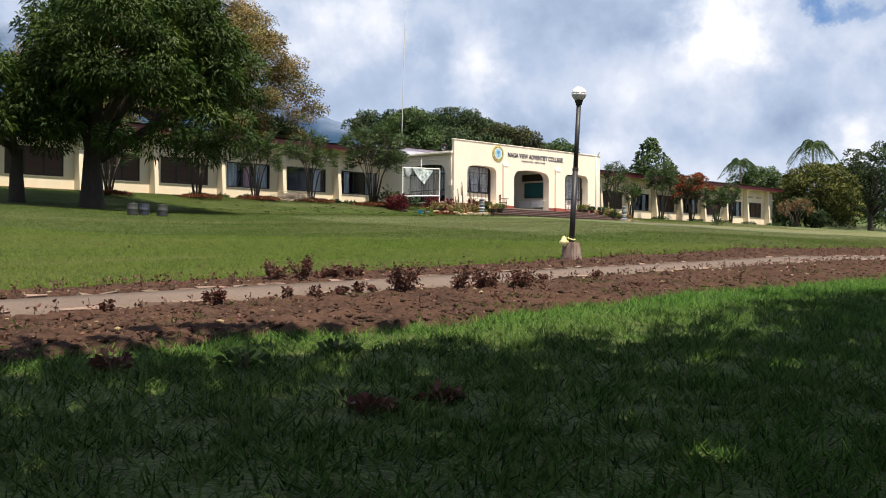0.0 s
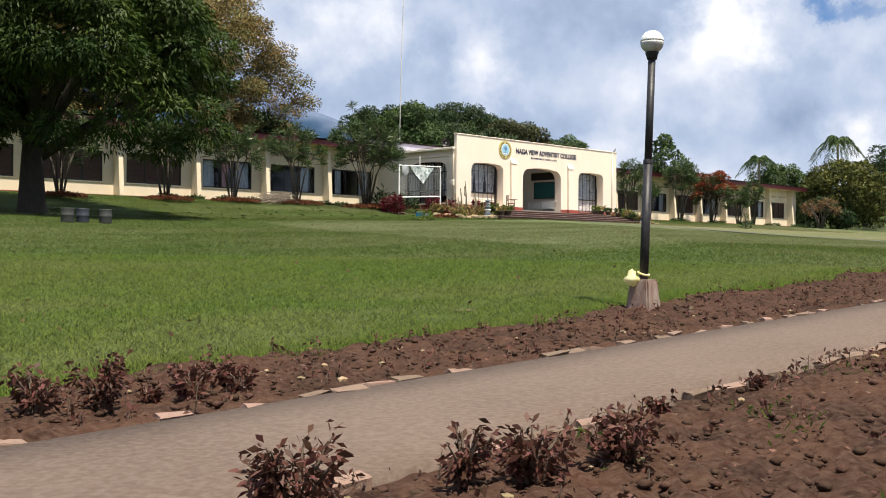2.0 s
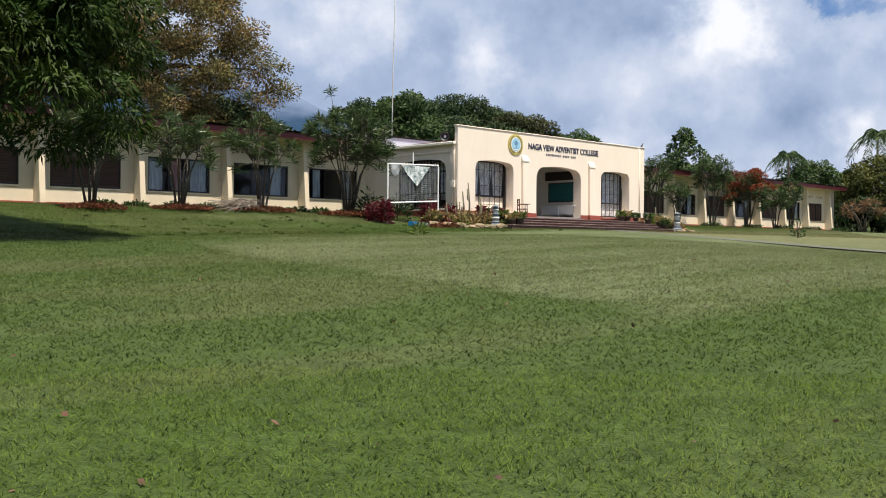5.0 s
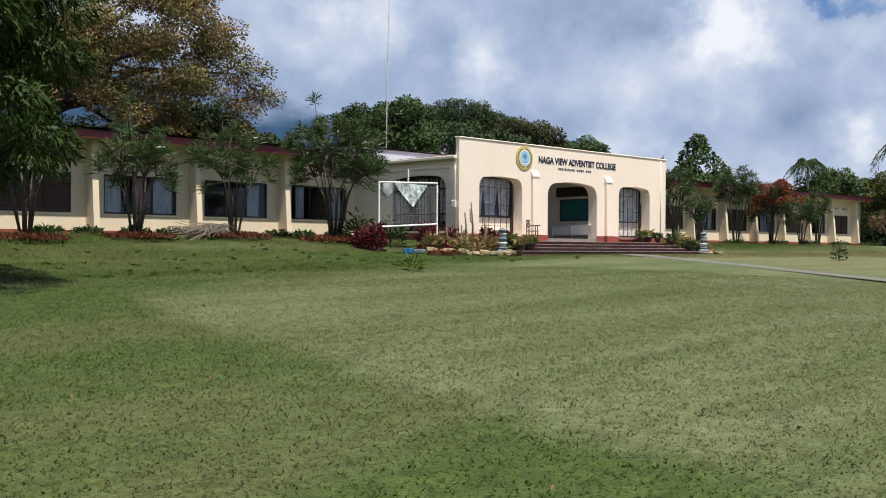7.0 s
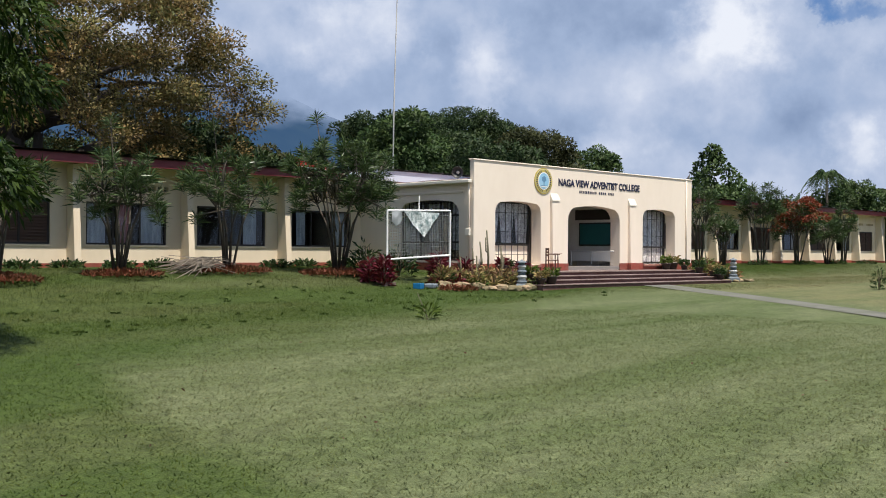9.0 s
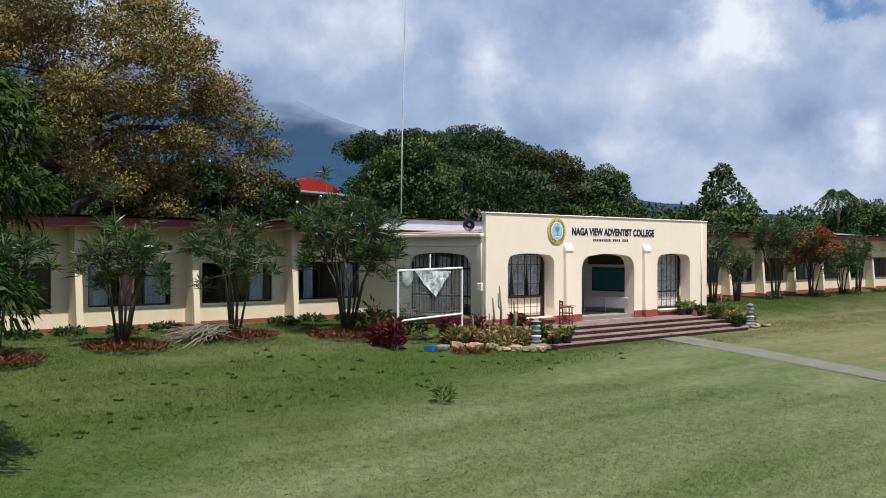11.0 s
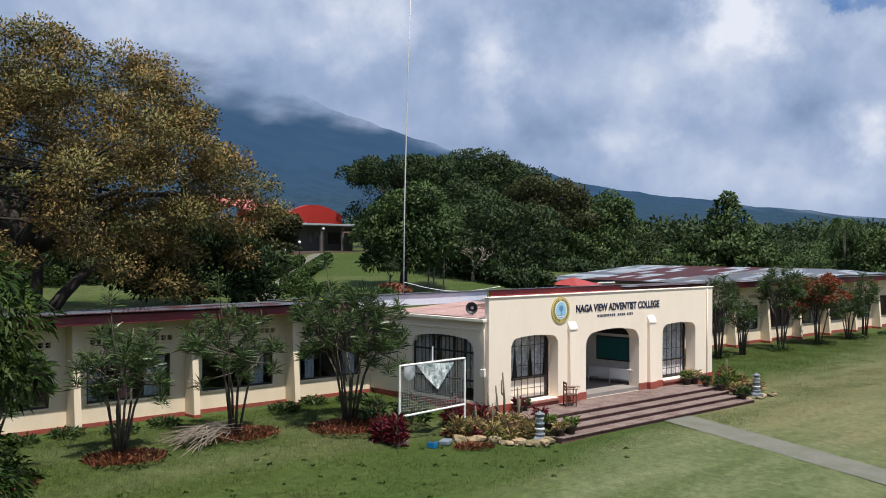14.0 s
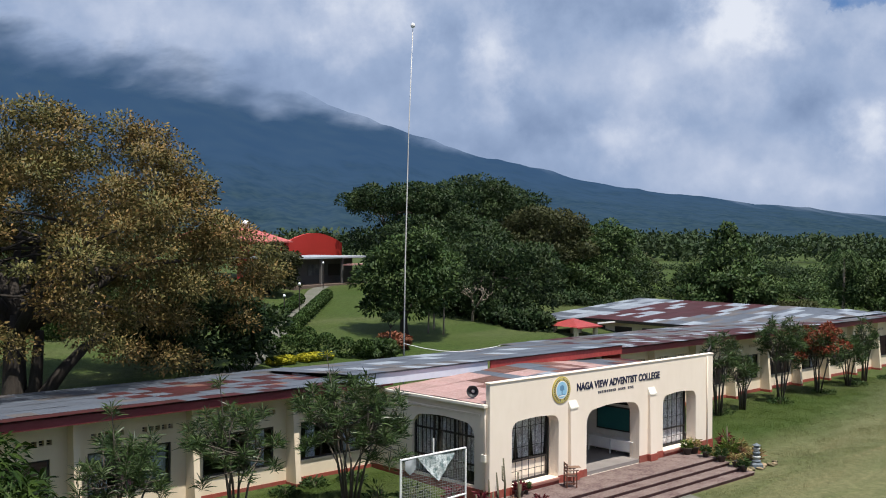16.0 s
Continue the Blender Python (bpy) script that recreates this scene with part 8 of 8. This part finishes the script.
# ---------------------------------------------------------------- scraps on the grass
def lawn_weeds():
    """Low broad-leaved weeds in darker tufts over the rougher grass before the wing."""
    rng = np.random.default_rng(96)
    pts, ways = [], []
    for k in range(110):
        x, y = 27 + 24 * rng.random(), 42.5 + 9 * rng.random() ** 0.7
        if x > 46.3 and y > 45.5:
            continue
        r = 0.03 + 0.07 * rng.random() ** 2
        m = int(14 + 260 * r)
        a, q = rng.random(m) * 2 * math.pi, rng.random(m) ** 0.6
        px, py = x + r * q * np.cos(a) * 1.4, y + r * q * np.sin(a)
        pts.append(np.stack([px, py, ground_z(px, py) + 0.01], -1))
        ways.append(np.stack([np.cos(a) * 0.7, np.sin(a) * 0.7, 0.7 + 0 * a], -1))
    ob = part_mesh("lawn_weeds", leaves_mesh("lawn_weeds", np.concatenate(pts), np.concatenate(ways), 0.085, 0.035, rng, 0.2), M["weed_leaf"])
    tagged(ob, "dark green broad-leaved weeds in the grass before the wing", "weeds", kind="stuff")


M["weed_leaf"] = leaf_material("lawn_weed_leaves", (0.050, 0.088, 0.020), (0.072, 0.104, 0.028), 2.0, 0.7, 0.4, 0.6, 0.35)
lawn_weeds()


def litter_on_lawn():
    """Fallen leaves and paper scraps strewn thinly over the lawn."""
    rng = np.random.default_rng(91)
    m = 260
    s = 14 + 38 * rng.random(m)
    l = rng.uniform(-1, 1, m) * (0.5 * s - 3)
    x, y = FWD.x * s + SIDE.x * l, FWD.y * s + SIDE.y * l
    ok = (y > 10.3 + 0.115 * x) & (y < 52)
    x, y = x[ok], y[ok]
    pts = np.stack([x, y, ground_z(x, y) + 0.035], -1)
    ob = part_mesh("fallen_leaves", leaves_mesh("fallen_leaves", pts, np.stack([rng.normal(0, 1, len(x)), rng.normal(0, 1, len(x)), 0.15 + 0 * x], -1), 0.075, 0.036, rng, 0.1), M["litter"])
    tagged(ob, "dry fallen leaves strewn on the lawn", "leaf litter", kind="stuff")


litter_on_lawn()
# bare earth patch in the lawn
bm = bmesh.new()
rg = np.random.default_rng(92)
c = bm.verts.new((0, 0, 0.012))
rim = [bm.verts.new((0.27 * math.cos(t) * k, 0.17 * math.sin(t) * k, 0.006)) for t, k in ((2 * math.pi * j / 18, 0.8 + 0.4 * rg.random()) for j in range(18))]
for j in range(18):
    bm.faces.new((c, rim[j], rim[(j + 1) % 18]))
M["dry_patch"] = material("dry_straw_patch", (0.105, 0.075, 0.04), 0.95, 0, (0.06, 0.06, 0.02), 9, 0.7, (0.16, 0.12, 0.07), 60, 0.5, 0.6, 60)
ob = part("bare_patch", bm, M["dry_patch"])
ob.matrix_basis = pose(12.83, 12.6, gz(12.83, 12.6) - 0.001)
tagged(ob, "bare dry straw patch in the lawn", "bare patch")
for k, (x, y, r, h, leaf, lab) in enumerate(((2.5, 5.1, 0.07, 0.09, "plum_leaf", "low brown-leaved weed in the shaded grass"), (3.12, 4.8, 0.12, 0.1, "green_leaf", "broad-leaved weed in the shaded grass"), (3.87, 4.84, 0.12, 0.07, "green_leaf", "dark low weed in the shaded grass"),
                                             (2.98, 3.52, 0.1, 0.04, "plum_leaf", "dark low weed in the shaded grass"), (3.4, 3.5, 0.08, 0.04, "plum_leaf", "dark low weed in the shaded grass"))):
    tuft("weed", lab, (x, y, gz(x, y)), r, h, M[leaf], 940 + k, 70, 0.075, 0.035, group="weeds in the near grass")
tuft("young_shrub", "thin young shrub on the lawn", (69.1, 40.5, gz(69.1, 40.5)), 0.35, 1.2, M["green_leaf"], 950, 160, 0.2, 0.06)


def bed_weeds():
    """Thin yellow-green weeds and grass sprigs in the dug soil."""
    rng = np.random.default_rng(93)
    m = 5200
    x = 1 + 20 * rng.random(m)
    y = np.array([soil_edge(a) + (walk_near(a) - soil_edge(a)) * rng.random() ** 1.5 for a in x])
    f = np.sin(x * 2.7 + 1.4 * np.sin(y * 2.1)) * np.sin(y * 3.9 + 2 * np.sin(x * 1.1))
    ok = f > 0.42
    x, y = x[ok], y[ok]
    pts = np.stack([x, y, ground_z(x, y) + 0.045], -1)
    ob = part_mesh("weed_sprigs", leaves_mesh("weed_sprigs", pts, np.stack([rng.normal(0, 0.6, len(x)), rng.normal(0, 0.6, len(x)), 0.8 + 0 * x], -1), 0.055, 0.012, rng, 0.3), M["blade"])
    tagged(ob, "thin yellow-green weeds in the dug soil", "weeds", kind="stuff")


bed_weeds()


def pebbles():
    rng = np.random.default_rng(94)
    meshes = []
    for j in range(4):
        bm = bmesh.new()
        bmesh.ops.create_icosphere(bm, subdivisions=1, radius=0.022)
        for v in bm.verts:
            v.co *= 0.75 + 0.5 * rng.random()
            v.co.z *= 0.6
        me = bpy.data.meshes.new("pebble")
        bm.to_mesh(me)
        bm.free()
        me.materials.append(M["rock"])
        meshes.append(me)
    for k in range(70):
        x = 2 + 14 * rng.random()
        side = rng.random() < 0.65
        y = soil_edge(x) + (walk_near(x) - soil_edge(x)) * (0.15 + 0.8 * rng.random()) if side else walk_far(x) + (lawn_edge(x) - walk_far(x)) * (0.1 + 0.6 * rng.random())
        ob = new("pebble", meshes[k % 4])
        ob.matrix_basis = pose(x, y, gz(x, y) + 0.06, 0, 0, 360 * rng.random()) @ Matrix.Scale(0.5 + 1.0 * rng.random(), 4)
        tagged(ob, "small pale pebble lying on the soil", "pebble", "pebbles on the soil beds")


pebbles()


for k, x in enumerate((69.6, 73.2, 79.8, 86.0, 91.6, 96.4, 101.5)):
    y = 53.6 + 0.2 * math.sin(k * 1.9)
    tuft("low_shrub", "low green tuft at the foot of a shrub tree", (x + 0.5, y - 0.5, gz(x, y)), 0.7, 0.3, M["green_leaf"], 970 + k, 260, 0.26, 0.05, group="low tufts along the right wing")

br = thing("corner_bracket", "small dark metal bracket on the parapet corner", "bracket", (66.0, 49.35, 9.2))
bm = bmesh.new()
tube(bm, [(-0.22, 0, 0.02), (-0.05, 0, 0.1), (0.12, 0, 0.34)], [0.05, 0.06, 0.02], 6)
part("arm", bm, M["dark_frame"], br)
part("foot", block(-0.14, 0.03, -0.05, 0.05, 0.004, 0.06, 0.01), M["dark_frame"], br)

strap_tree("dry_shrub", "dry brown shrub at the end of the wing", (106.9, 52.9, gz(106.9, 52.9)), 3.2, 1.9, 30, 99, M["stem_leaf"])
